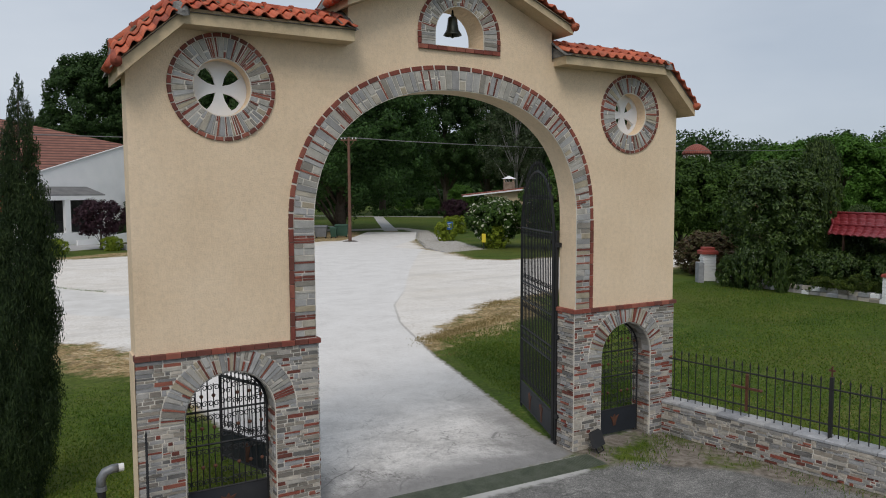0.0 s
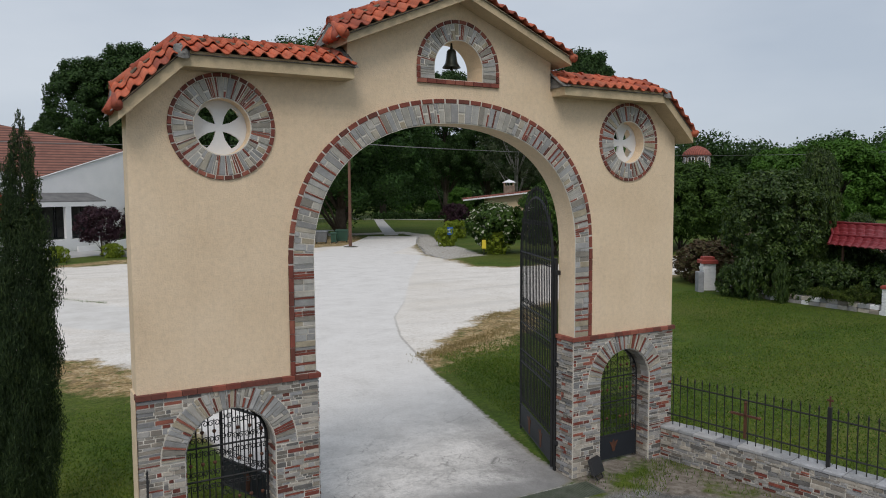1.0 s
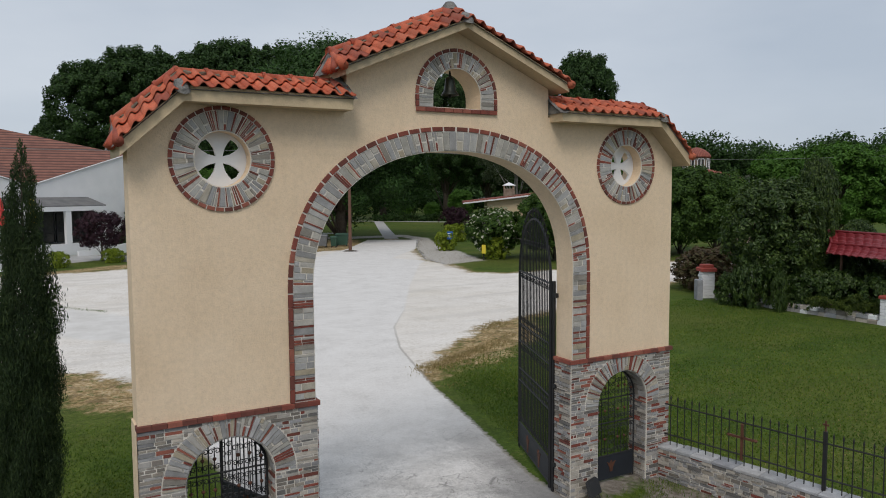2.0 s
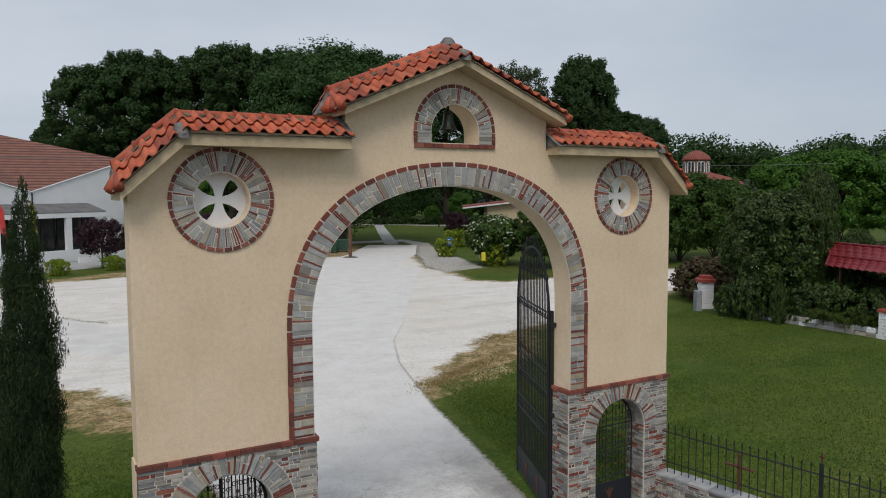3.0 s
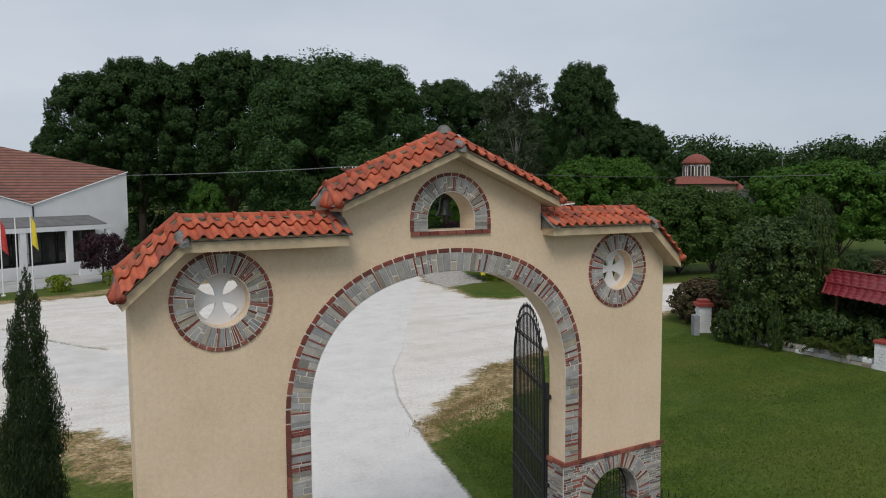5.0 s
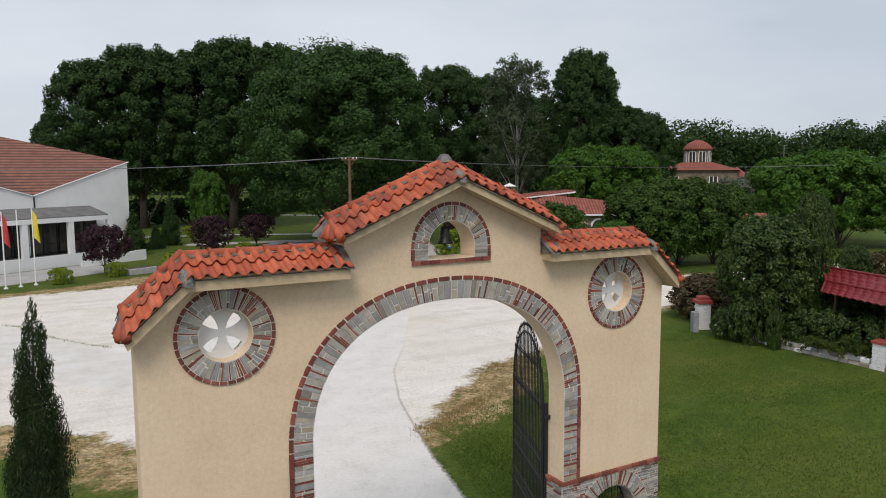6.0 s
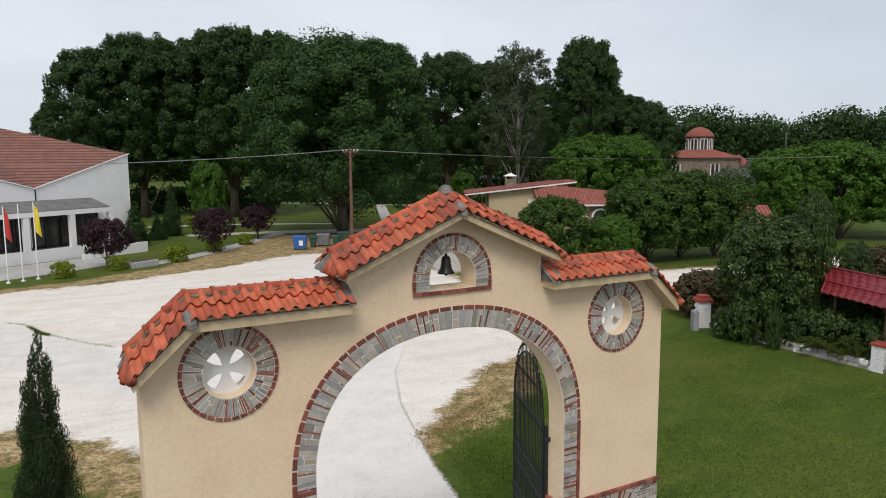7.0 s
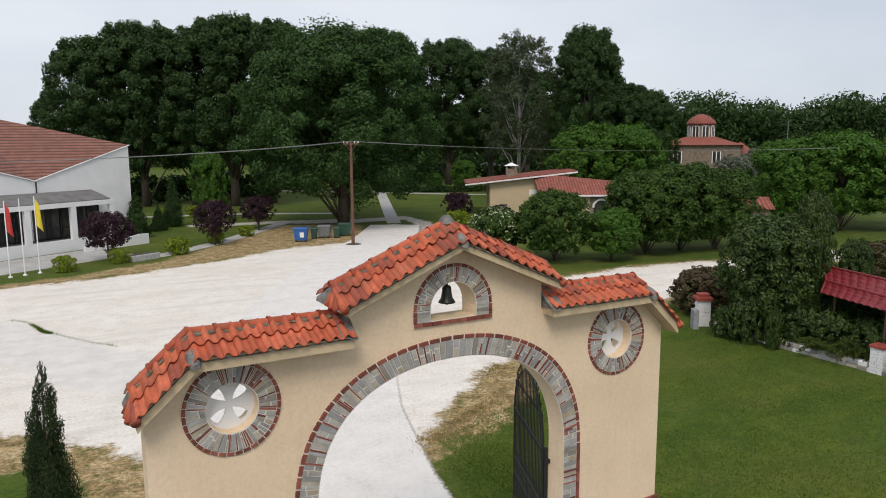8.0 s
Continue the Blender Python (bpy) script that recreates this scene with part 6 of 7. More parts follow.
shape("cap", [(2.2, 2.8, 6.4), (4.1, 2.8, 6.4), (4.1, 4.4, 6.4), (2.2, 4.4, 6.4), (3.15, 3.6, 6.85)], [(0, 1, 4), (1, 2, 4), (2, 3, 4), (3, 0, 4), (0, 3, 2, 1)], M_WHITE, ch, "white hooded cap")
for x in (2.5, 3.7):
    shape("leg", *box(x - 0.08, 3.1, 6.0, x + 0.08, 4.1, 6.35), M_BEIGE, ch)
shape("window", *box(5.2, -0.04, 2.6, 6.2, 0.02, 3.4), M_WHITE, house)
# lower wing with a hipped roof
shape("wing", *box(6.5, -5.5, 0, 15.4, 0, 3.3), M_BEIGE, house)
v = [(5.8, -6.2, 3.2), (16.2, -6.2, 3.0), (16.2, 0.0, 3.2), (5.8, 0.0, 4.9), (8.5, -1.2, 5.3), (13.6, -2.4, 4.8), (16.2, 0, 4.5)]
shape("wing_roof", v, [(0, 1, 5, 4), (0, 4, 3), (1, 2, 6, 5), (4, 5, 6, 3)], M_REDROOF, house, "low hipped red tiled roof")
shape("wing_porch", *box(12.2, -5.52, 0, 15.41, -5.49, 3.2), M_BROWNSTONE, house, "brown stone porch wall")
shape("wing_fascia", *box(5.78, -6.26, 2.92, 16.22, -6.2, 3.12), M_WHITE, house)
shape("porch_arch", *tube([(13.6 - 1.0 * math.cos(math.pi * k / 10), -5.6, 1.5 + 1.0 * math.sin(math.pi * k / 10)) for k in range(11)], 0.14, 6), M_WHITE, house)
# a dark panel stands for the shade inside the porch; no hole is cut
shape("porch_opening", *box(12.7, -5.58, 0, 14.5, -5.52, 2.3), M_GLASS, house, "dark porch opening")

# church
church = thing("church", "brown stone domed church with red tiled roofs", "church", at=pose(129.0, 108.0, 0, 0, 0, -50))
body = shape("nave", *box(-8.5, -6, 0, 8.5, 6, 8.6), M_BROWNSTONE, church)
v = [(-9.2, -6.7, 8.5), (9.2, -6.7, 8.5), (9.2, 6.7, 8.5), (-9.2, 6.7, 8.5), (-3.2, -2.5, 10.3), (3.2, -2.5, 10.3), (3.2, 2.5, 10.3), (-3.2, 2.5, 10.3)]
shape("roof", v, [(0, 1, 5, 4), (1, 2, 6, 5), (2, 3, 7, 6), (3, 0, 4, 7), (4, 5, 6, 7), (0, 3, 2, 1)], M_REDROOF, church)
shape("drum", *lathe([(2.95, 9.6), (2.95, 13.2)], 8), M_BROWNSTONE, church, smooth=False)
shape("dome", *lathe([(2.7, 13.0), (3.25, 13.1), (3.2, 13.45), (2.75, 14.1), (1.85, 14.85), (0.85, 15.3), (0.0, 15.5)], 16), M_REDROOF, church, "red tiled dome", smooth=True)
shape("cross", *strip((0, 0, 15.4), (0, 0, 17.0), 0.07), M_IRON, church)
for k in range(8):
    a = math.pi / 8 + k * math.pi / 4
    cx, cy = 2.6 * math.cos(a), 2.58 * math.sin(a)
    dx, dy = -math.sin(a), math.cos(a)
    for q in (-0.36, 0.36):
        pts = [(cx + dx * q, cy + dy * q, 10.4), (cx + dx * q, cy + dy * q, 12.7)]
        shape("window", *tube(pts, 0.30, 8), M_GLASS, church)
    shape("pillar", *tube([(cx * 1.08, cy * 1.08, 10.3), (cx * 1.08, cy * 1.08, 12.9)], 0.09, 6), M_WHITE, church)
    for q in (-0.8, 0.8):
        shape("pillar", *tube([(cx * 1.08 + dx * q, cy * 1.08 + dy * q, 10.3), (cx * 1.08 + dx * q, cy * 1.08 + dy * q, 12.4)], 0.09, 6), M_WHITE, church)
        shape("arch_moulding", *tube([(cx * 1.09 + dx * (q * 0.5 + 0.38 * math.cos(math.pi * w_ / 6)), cy * 1.09 + dy * (q * 0.5 + 0.38 * math.cos(math.pi * w_ / 6)), 12.4 + 0.38 * math.sin(math.pi * w_ / 6)) for w_ in range(7)], 0.08, 5), M_WHITE, church)
for x in (-4.6, 3.6):
    for q in (-0.45, 0.45):
        shape("window", *box(x + q - 0.3, -6.06, 4.6, x + q + 0.3, -5.98, 7.0), M_GLASS, church)
    for q in (-0.85, 0.0, 0.85):
        shape("mullion", *box(x + q - 0.09, -6.12, 4.5, x + q + 0.09, -6.04, 7.1), M_WHITE, church)
shape("aisle", *box(-15.5, -4, 0, -8.5, 6, 4.6), M_BROWNSTONE, church)
v = [(-16, -4.6, 4.5), (-8.4, -4.6, 5.6), (-8.4, 6, 6.6), (-16, 6, 5.2), (-12, -3.0, 7.2)]
shape("aisle_roof", v, [(0, 1, 4), (1, 2, 4), (2, 3, 4), (3, 0, 4)], M_REDROOF, church)
for k in range(4):
    x = -14.8 + k * 1.7
    shape("window", *tube([(x, -4.05, 1.6), (x, -4.05, 3.6)], 0.5, 8), M_GLASS, church)
    shape("arch_moulding", *tube([(x + 0.6 * math.cos(math.pi * q / 8), -4.15, 3.4 + 0.6 * math.sin(math.pi * q / 8)) for q in range(9)], 0.12, 5), M_WHITE, church)
shape("apse", *lathe([(3.4, 0), (3.4, 6.4)], 12, (8.5, 0, 0)), M_BROWNSTONE, church)
shape("apse_roof", *lathe([(3.9, 6.3), (0.0, 9.2)], 12, (8.5, 0, 0)), M_REDROOF, church)

# gazebo on the far lawn
gz = thing("gazebo", "small open gazebo with a pale pyramid roof", "gazebo", at=pose(98.0, 149.0, 0))
shape("roof", [(-3, -3, 3.2), (3, -3, 3.2), (3, 3, 3.2), (-3, 3, 3.2), (0, 0, 4.4)], [(0, 1, 4), (1, 2, 4), (2, 3, 4), (3, 0, 4), (0, 3, 2, 1)], M_GREYROOF, gz)
for sx in (-1, 1):
    for sy in (-1, 1):
        shape("post", *tube([(sx * 2.6, sy * 2.6, 0), (sx * 2.6, sy * 2.6, 3.2)], 0.12, 6), M_WOODPOLE, gz)

M_REDPAINT = surface("red_painted_brick", [(0.24, 0.04, 0.03), (0.33, 0.06, 0.042)], 5.0, 40, 0.8)
# garden wall, gate post and red shed on the other side of the lawn
gp = thing("gate_pillar", "white brick gate pillar with a red brick cap", "pillar", at=pose(24.9, 16.1, 0, 0, 0, -30))
for k in range(9):
    for q in range(2):
        x0 = -0.34 + q * 0.34 + (0.0 if k % 2 else 0.05)
        shape("brick", *bevel_box(max(-0.34, x0), -0.3, 0.02 + k * 0.155, min(0.34, x0 + 0.33), 0.3, 0.165 + k * 0.155, 0.012), M_WHITE, gp)
shape("cap", *bevel_box(-0.42, -0.4, 1.42, 0.42, 0.4, 1.62, 0.05), M_REDPAINT, gp, "red brick cap")
shape("cap_block", *bevel_box(-0.28, -0.28, 1.62, 0.28, 0.28, 1.78, 0.03), M_REDPAINT, gp)
st = thing("stone_slab", "pale upright stone slab beside the pillar", "slab", at=pose(24.1, 15.9, 0, 0, 0, -30))
shape("slab", *bevel_box(-0.14, -0.25, 0, 0.14, 0.25, 1.05, 0.03), M_COPING, st)
gw = thing("garden_wall", "low whitewashed stone wall under the shrubs", "wall", at=pose(24.95, 15.4, 0, 0, 0, -90))
r = random.Random(8)
x = 0.0
while x < 14:
    w = r.uniform(0.25, 0.6)
    for z0 in (0.0, 0.2):
        shape("stone", *bevel_box(x + 0.01, -0.2 + r.uniform(-0.05, 0.03), z0, x + w - 0.01, 0.2, z0 + 0.19, 0.04), M_WHITE if r.random() < 0.1 else M_COPING if r.random() < 0.25 else M_STONE, gw)
    x += w
for k, y in enumerate((6.7,)):
    q = thing("wall_pillar", "short whitewashed wall pillar with a brick cap", "pillar", "wall pillars", at=pose(24.95, y, 0))
    for c_ in range(8):
        for h_ in (0, 1):
            d_ = 0.04 if c_ % 2 else -0.04
            y0_, y1_ = (-0.27, d_ - 0.008) if h_ == 0 else (d_ + 0.008, 0.27)
            shape("brick", *bevel_box(-0.26, y0_, 0.14 * c_, 0.26, y1_, 0.14 * c_ + 0.13, 0.014), M_WHITE, q)
    shape("cap", *bevel_box(-0.31, -0.32, 1.12, 0.31, 0.32, 1.26, 0.04), M_REDPAINT, q)
M_MAROON = surface("maroon_metal_tiles", [(0.155, 0.014, 0.019), (0.22, 0.023, 0.028)], 2.0, 16, 0.5, bump=0.2, dirt=(0.20, 0.06, 0.06), dirt_amount=0.6)
shed = thing("garden_shed", "low garden shelter with a two-tiered red corrugated tile roof", "shed", at=pose(26.15, 10.3, 0, 0, 0, -107))
for x0, y0, z0, L_, D_, up_, hip in ((0.0, 0.0, 2.70, 7.0, 0.8, 0.38, -0.7), (-0.6, 0.75, 3.06, 7.6, 0.9, 0.54, -1.25)):
    v, f = [], []
    nx, nyy = 64, 8
    for lay_ in (0.0, -0.03):
        for j in range(nyy + 1):
            for i in range(nx + 1):
                q = j / nyy
                v.append((x0 + hip * q + (L_ - hip * q) * i / nx, y0 + D_ * q, z0 + up_ * q - 0.10 * math.sin(math.pi * q) + 0.05 * abs(math.sin(i * math.pi / 4)) + (0.035 if j % 2 else 0) + lay_))
    m_ = (nx + 1) * (nyy + 1)
    for j in range(nyy):
        for i in range(nx):
            k = j * (nx + 1) + i
            f += [(k, k + 1, k + nx + 2, k + nx + 1), (m_ + k, m_ + k + nx + 1, m_ + k + nx + 2, m_ + k + 1)]
    f += [(i, m_ + i, m_ + i + 1, i + 1) for i in range(nx)]
    shape("roof", v, f, M_MAROON, shed, "red pressed metal tile roof")
    shape("ridge", *tube([(x0 + hip, y0 + D_, z0 + up_ + 0.03), (x0 + L_, y0 + D_, z0 + up_ + 0.03)], 0.07, 8), M_MAROON, shed)
    shape("hip", *tube([(x0, y0, z0 + 0.03), (x0 + hip, y0 + D_, z0 + up_ + 0.03)], 0.06, 8), M_MAROON, shed)
shape("far_slope", [(-2.2, 3.4, 2.75), (7.0, 3.4, 2.75), (7.0, 1.65, 3.61), (-1.85, 1.65, 3.61), (-0.6, 0.75, 3.06), (-0.7, 0.8, 2.7)], [(0, 1, 2, 3), (0, 3, 4, 5)], M_MAROON, shed)
for x in (0.4, 3.4, 6.6):
    for y in (0.45, 3.2):
        shape("post", *tube([(x, y, 0), (x, y, 2.78)], 0.06, 6), M_WOODPOLE, shed)
shape("back_wall", *box(0.6, 3.2, 0, 6.8, 3.32, 2.7), M_WOODPOLE, shed)
shape("beam", *box(0.1, 0.42, 2.66, 6.9, 0.5, 2.78), M_WOODPOLE, shed)
hut = thing("outbuilding", "small outbuilding with an orange-red tiled roof among trees", "building", at=pose(56.5, 37.8, 0, 0, 0, -40))
shape("wall", *box(-1.5, -1.4, 0, 1.5, 1.4, 3.2), M_BROWNSTONE, hut)
shape("roof", [(-1.9, -1.8, 3.1), (1.9, -1.8, 3.1), (1.9, 1.8, 3.1), (-1.9, 1.8, 3.1), (-1.6, 0, 4.2), (1.6, 0, 4.2)], [(0, 1, 5, 4), (1, 2, 5), (2, 3, 4, 5), (3, 0, 4), (0, 3, 2, 1)], M_REDROOF, hut)
shape("window", *box(0.2, -1.45, 1.6, 1.1, -1.38, 2.6), M_GLASS, hut)
for x, y, h in ((118.0, 78.0, 13.0), (158.0, 82.0, 11.0), (100.0, 63.0, 9.0)):
    lp = thing("lamp_mast", "tall thin grey mast beyond the trees", "mast", "masts", at=pose(x, y, 0))
    shape("mast", *tube([(0, 0, 0), (0, 0, h)], [0.14, 0.08], 6), M_WIRE, lp)
    shape("arm", *strip((0, 0, h), (0.9, 0, h + 0.1), 0.06), M_WIRE, lp)

# ---- things at the gateway's foot ----
drain = thing("drain_grating", "mossy green steel drain grating across the drive", "drain", at=pose(0, -0.42, 0, 0, 0, -1.5))
M_MOSS = surface("mossy_metal", [(0.04, 0.052, 0.035), (0.075, 0.09, 0.06), (0.12, 0.12, 0.105)], 3.0, 30, 0.8)
shape("frame", *box(-2.9, -0.28, -0.02, 2.55, 0.26, 0.006), M_MOSS, drain)
for k in range(108):
    x = -2.88 + k * 0.05
    shape("slat", *box(x, -0.26, 0.006, x + 0.03, 0.24, 0.014), M_MOSS, drain)
barrow = thing("floodlight", "black floodlight on a bent stand by the pier", "lamp", at=pose(2.78, -0.16, 0, 0, 0, 20))
shape("head", *[(lambda v, f: ([(a + (c - 0.25) * 0.5, b_ + (c - 0.3) * 0.7, c) for a, b_, c in v], f))(*bevel_box(-0.17, -0.05, 0.14, 0.17, 0.03, 0.36, 0.03))][0], M_IRON, barrow)
shape("stand", *tube([(-0.12, -0.02, 0.2), (-0.1, -0.14, 0.02), (0.1, -0.14, 0.02), (0.12, -0.02, 0.2)], 0.014, 6), M_IRON, barrow)
pipe = thing("bent_pipe", "grey bent pipe with a dark stem beside the gateway", "pipe", at=pose(-5.3, 0.6, -0.34))
shape("stem", *tube([(0, 0, 0), (0, 0, 1.08)], 0.055, 10), M_IRON, pipe)
shape("elbow", *tube([(0, 0, 1.05), (0, 0, 1.2), (0.05, 0, 1.28), (0.14, 0, 1.31), (0.22, 0, 1.31)], 0.062, 10), M_GREYBIN, pipe, smooth=True)
shape("collar", *tube([(0, 0, 1.03), (0, 0, 1.09)], 0.07, 12), M_GREYBIN, pipe)
shape("cap", *tube([(0.2, 0, 1.31), (0.29, 0, 1.31)], 0.055, 12), M_WHITE, pipe, "pale end cap")

# ---- paths ----
M_PATH = surface("grey_path_paving", [(0.30, 0.295, 0.285), (0.38, 0.372, 0.36), (0.46, 0.45, 0.435)], 0.8, 8, 0.9, bump=0.4, depth=0.02)


def path_strip(name, pts, width, label, z=0.022):
    """A paved strip with a slightly raised edge along a line of points."""
    p = [Vector((x, y, 0)) for x, y in pts]
    v, f = [], []
    for k, q in enumerate(p):
        d = (p[min(k + 1, len(p) - 1)] - p[max(k - 1, 0)]).normalized()
        s_ = Vector((-d.y, d.x, 0)) * width / 2
        for m_, zz in ((-1.02, -0.03), (-1.0, z), (1.0, z), (1.02, -0.03)):
            v.append((q.x + s_.x * m_, q.y + s_.y * m_, zz))
    for k in range(len(p) - 1):
        for m_ in range(3):
            f.append((k * 4 + m_, k * 4 + m_ + 1, k * 4 + m_ + 5, k * 4 + m_ + 4))
    return tagged(shape(name, v, f, M_PATH), label, "path", kind="structure")


path_strip("path_lawn", [(32.1, 69.0), (38, 83), (45, 99.5), (52.5, 117)], 1.7, "straight grey paved path across the lawn")
path_strip("path_far", [(30, 141), (52, 119), (62, 106.5), (76, 93)], 2.0, "pale paved path before the wood")
path_strip("path_verge", [(1.6, 55.8), (5.6, 58.6), (10.5, 63.5), (14.5, 68.5), (22, 78)], 1.6, "grey paved path beside the verge")
path_strip("terrace_paving", [(-24, 48.6), (-8.4, 56.9), (0.2, 61.9)], 6.4, "grey stone paving before the hall")
path_strip("path_left_far", [(-4, 92), (8, 93), (20, 90), (31, 84)], 1.4, "pale path on the far lawn")
ring_soil = tagged(shape("pole_soil", *lathe([(0.0, 0.09), (0.5, 0.06), (0.85, -0.02)], 16, (20.9, 54.9, 0)), M_BARK), "small mound of earth and weeds round the pole", "ground", kind="structure")

kerb = tagged(new("kerb"), "low dark kerb stones along the cobbled lane", "kerb", kind="structure")
r = random.Random(21)
line = [(22.3, 38.8), (22.6, 41.5), (23.3, 44.2), (25.2, 48.4), (28.0, 54.6), (30.6, 59.6), (33.2, 64.4)]
for (xa, ya), (xb, yb) in zip(line, line[1:]):
    ln = math.hypot(xb - xa, yb - ya)
    n = max(1, round(ln / 0.55))
    for k in range(n):
        u = (k + 0.5) / n
        ob = shape("kerb_stone", *bevel_box(-ln / n / 2 + 0.02, -0.08, -0.02, ln / n / 2 - 0.02, 0.08, 0.05 + r.uniform(-0.015, 0.03), 0.02), M_STONE, kerb)
        ob.matrix_basis = pose(xa + (xb - xa) * u + r.uniform(-0.05, 0.05), ya + (yb - ya) * u, 0, 0, 0, math.degrees(math.atan2(yb - ya, xb - xa)) + r.uniform(-4, 4))

# ---- loose grass along the edges ----
M_BLADE = leafy("grass_blades", [(0.027, 0.068, 0.007), (0.076, 0.134, 0.013), (0.185, 0.212, 0.033)], 0.22)


def grass(name, n, seed, spot, hgt, label, wide=0.005, blade=M_BLADE):
    g = np.random.default_rng(seed)
    P_ = np.array([spot(g) for _ in range(n)])
    a = g.random(n) * 6.283
    h = hgt * (0.5 + g.random(n))
    w = wide + wide * g.random(n)
    d = np.stack([np.cos(a), np.sin(a), np.zeros(n)], 1)
    lean = np.stack([g.normal(size=n), g.normal(size=n), np.zeros(n)], 1) * (h * 0.45)[:, None]
    base = np.concatenate([P_, np.zeros((n, 1))], 1)
    v = np.stack([base - d * w[:, None], base + d * w[:, None], base + lean + np.array([0, 0, 1]) * h[:, None]], 1).reshape(-1, 3)
    f = np.arange(3 * n).reshape(-1, 3)
    tagged(new(name, mesh_fast(name, v, f, blade)), label, "grass", kind="stuff")


def weeds(g):
    c = int(g.random() * 26)
    cx, cy = 2.9 + 1.7 * ((c * 0.618) % 1), -0.25 - 0.9 * ((c * 0.377) % 1)
    if c > 12:
        k = (c - 12) / 13
        cx, cy = 4.45 + 1.1 * k, -0.6 - 6.2 * k
    return cx + g.normal() * 0.22, cy + g.normal() * 0.2


def crack_line(g):
    q = g.random()
    if g.random() < 0.7 and not 0.2 < q < 0.5:
        q = 0.2 + 0.3 * g.random()
    return -7.6 + 4.6 * q + 0.25 * math.sin(9 * q) + g.normal() * 0.08, 36.6 - 9.2 * q + 0.3 * math.sin(14 * q) + g.normal() * 0.10



def lawn_spot(g):
    while True:
        x, y = 4.9 + 19.0 * g.random() ** 1.25, -6.0 + 24.0 * g.random()
        if x > 5.2 + 0.18 * max(0.0, -y) and y < 11.0 + 0.35 * (x - 8):
            return x, y


def verge_spot(g):
    while True:
        x, y = 2.9 + 4.0 * g.random(), 0.8 + 8.0 * g.random()
        if y < (x - 2.75) * 4.6 - 0.3 + 0.5 * g.normal():
            return x, y


def left_spot(g):
    return -9.5 + 6.4 * g.random(), 0.5 + 9.0 * (1 - (1 - g.random()) ** 0.7)


def dry_spot(g):
    c = int(g.random() * 60)
    cx, cy = 4.6 + 7.0 * ((c * 0.618) % 1), 0.0
    cy = 8.6 + (cx - 4.6) * 0.85 + 2.2 * ((c * 0.377) % 1 - 0.3)
    return cx + g.normal() * 0.28, cy + g.normal() * 0.22


grass("lawn_grass", 90000, 11, lawn_spot, 0.042, "short mown grass of the lawn", 0.011)
grass("lawn_grass", 20000, 12, verge_spot, 0.032, "short grass beside the drive", 0.008)
grass("lawn_grass", 36000, 13, left_spot, 0.032, "short grass round the cypress", 0.008)
M_DRYBLADE = leafy("dry_grass_blades", [(0.15, 0.115, 0.045), (0.25, 0.19, 0.085), (0.36, 0.29, 0.15)], 1.0)
grass("dry_tufts", 4000, 14, dry_spot, 0.06, "tufts of dry brown grass at the yard's edge", 0.008, M_DRYBLADE)
grass("dry_tufts", 9000, 15, lawn_spot, 0.03, "scattered straw-coloured blades in the mown lawn", 0.008, M_DRYBLADE)
grass("crack_weeds", 2600, 4, crack_line, 0.08, "thin line of weeds in a crack of the yard")
grass("weeds", 1500, 3, weeds, 0.06, "sparse weeds along the wall's foot")


# ---- stones of the piers and walls ----
def door_gap(z):
    if z < DOOR_Z - 0.02:
        return (DOOR_X - DOOR_R - 0.005, DOOR_X + DOOR_R + 0.005)
    r = math.sqrt(max(0.0, 0.94 ** 2 - (z - DOOR_Z) ** 2))
    return (DOOR_X - r, DOOR_X + r) if r > 0.02 else None


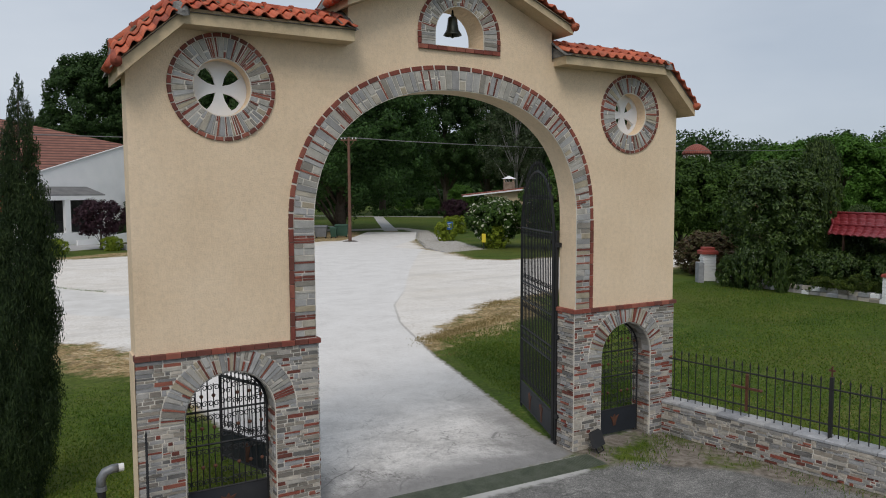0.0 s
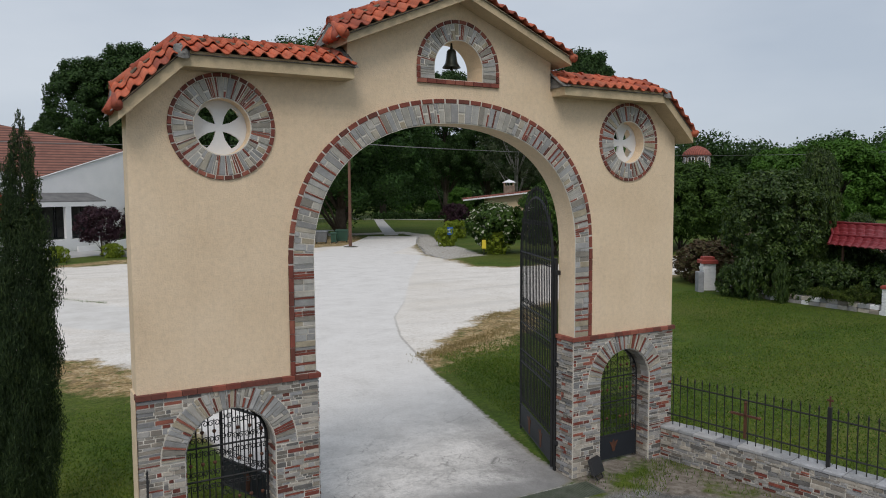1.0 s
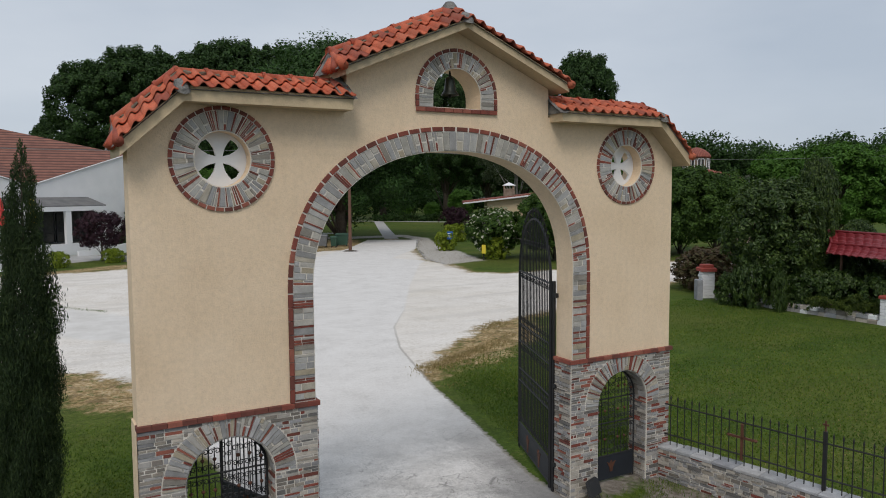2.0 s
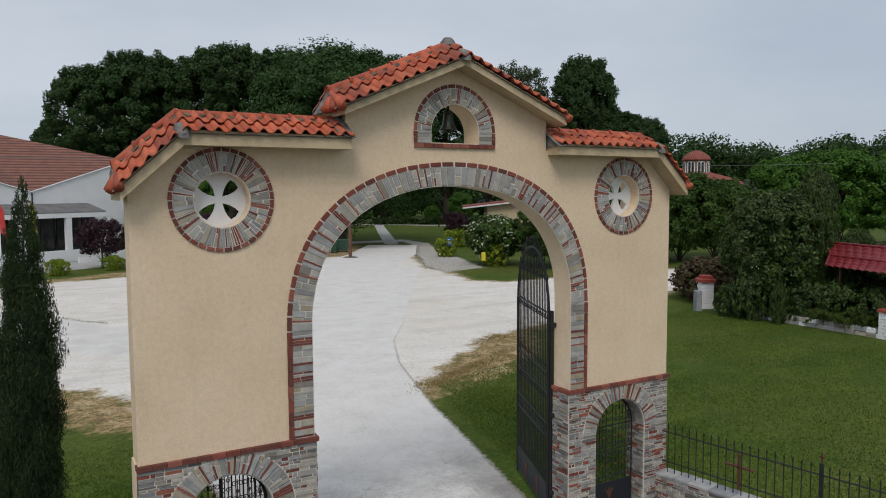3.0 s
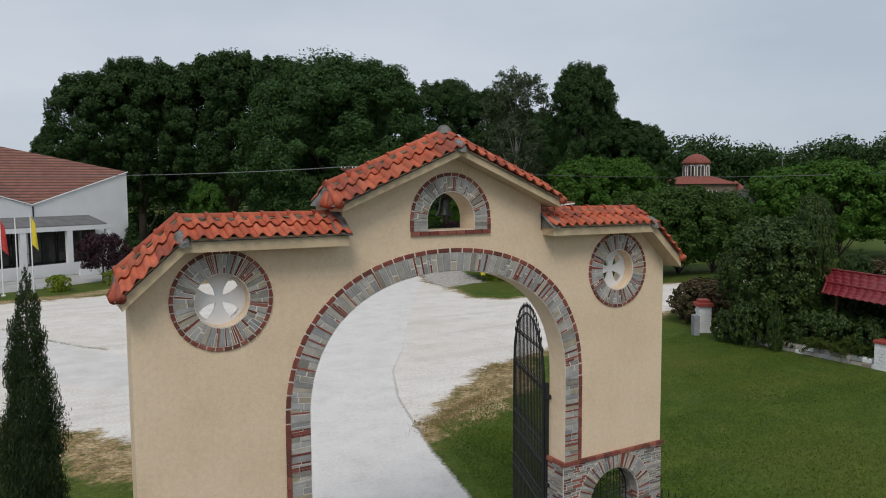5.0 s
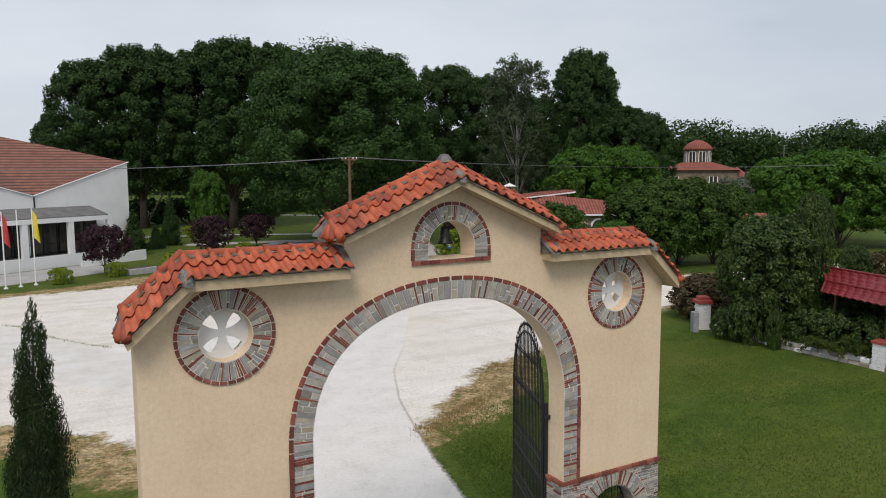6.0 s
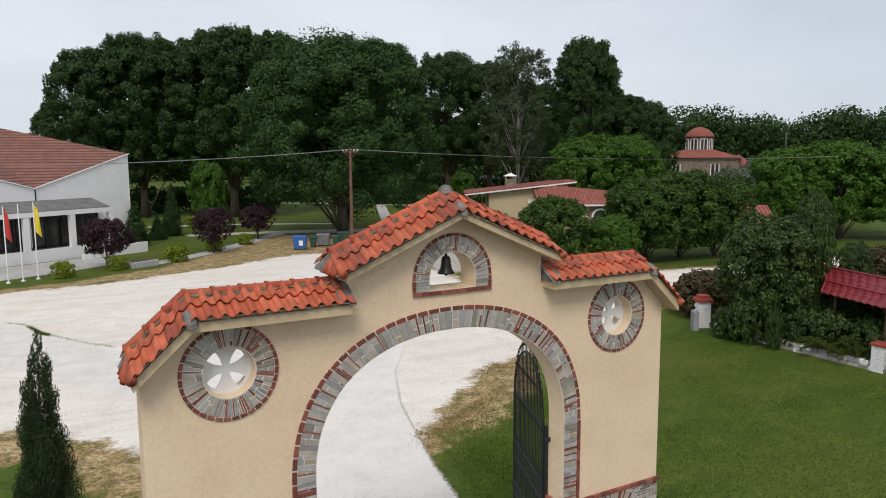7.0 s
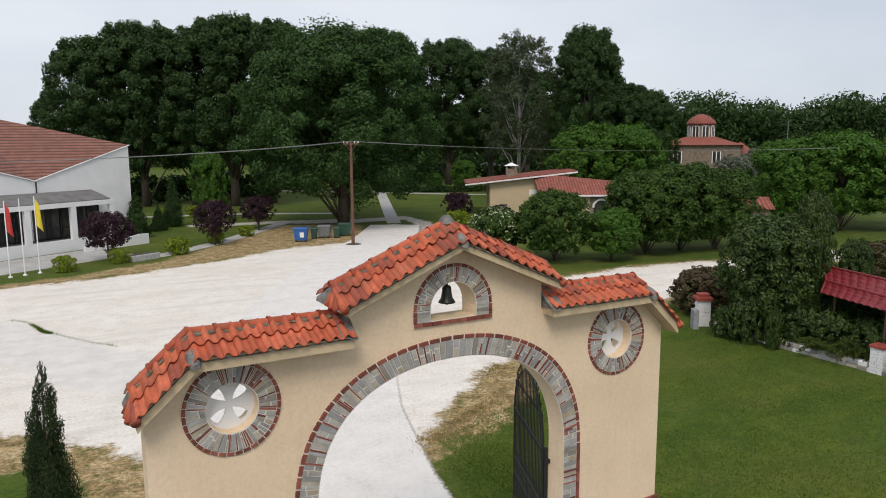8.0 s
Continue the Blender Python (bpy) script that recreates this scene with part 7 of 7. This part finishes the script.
rng = random.Random(77)
for s, pier in PIERS:
    x0, x1 = HALF - 0.02, END + 0.02
    st = courses(x0, x1, 0.0, BAND - 0.075, door_gap, 100 + s)
    if s < 0:
        st = [(-b_, z0, -a, z1, red) for a, z0, b_, z1, red in st]
    st.sort(key=lambda q: -q[1])
    lay(pier, st, front, 3 + s, limit=300)
    # voussoirs of the foot doorway
    ring_of_stones(pier, s * DOOR_X, DOOR_Z, DOOR_R + 0.005, 0.93, 0, 180, [0.03, 0.035, 0.04, 0.05, 0.06, 0.075], 0.30, out=0.03)
    # faces across the wall: the main opening's side, the doorway's sides, the outer end
    for xf, sign in ((s * x0, -s), (s * (DOOR_X - DOOR_R), s), (s * (DOOR_X + DOOR_R), -s), (s * x1, s))[:3 if s < 0 else 4]:
        side = courses(0.0, T, 0.0, (BAND - 0.075) if xf in (s * x0, s * x1) else DOOR_Z, lambda z: None, int(500 + xf * 10))
        mp = (lambda xf, sign: (lambda u, w, o: (xf + sign * o, u, w)))(xf, sign)
        lay(pier, side, mp, 9, limit=300 if xf == s * x0 else 0)
    n = 16
    pile = Pile()
    for k in range(n):
        for y0, y1 in ((0.004, 0.2), (0.21, T - 0.004)):
            a0, a1 = 180 * (k + 0.05) / n, 180 * (k + 0.95) / n
            mp = lambda u, w, o: (s * DOOR_X + (DOOR_R - o) * math.cos(radians(u)), w, DOOR_Z + (DOOR_R - o) * math.sin(radians(u)))
            pile.add(*prism([(a0, y0), (a1, y0), (a1, y1), (a0, y1)], mp, 0.016))
    tagged(pile.make("stonework", M_STONES, pier), kind="stuff")
    back = courses(x0, x1, 0.0, BAND - 0.075, door_gap, 300 + s)
    lay(pier, [(min(s * a, s * b_), z0, max(s * a, s * b_), z1, red) for a, z0, b_, z1, red in back], lambda u, w, o: (u, T + o, w), 5, limit=0)
for s, W in WALLS:
    L_ = 11.0 if s > 0 else 9.0
    st = courses(0.0, L_, 0.0, 0.60, lambda z: None, 700 + s)
    st.sort(key=lambda q: q[0])
    lay(W, st, lambda u, w, o: (-s * o, -u, w), 7, joint=0.008, limit=300, bulge=0.02)
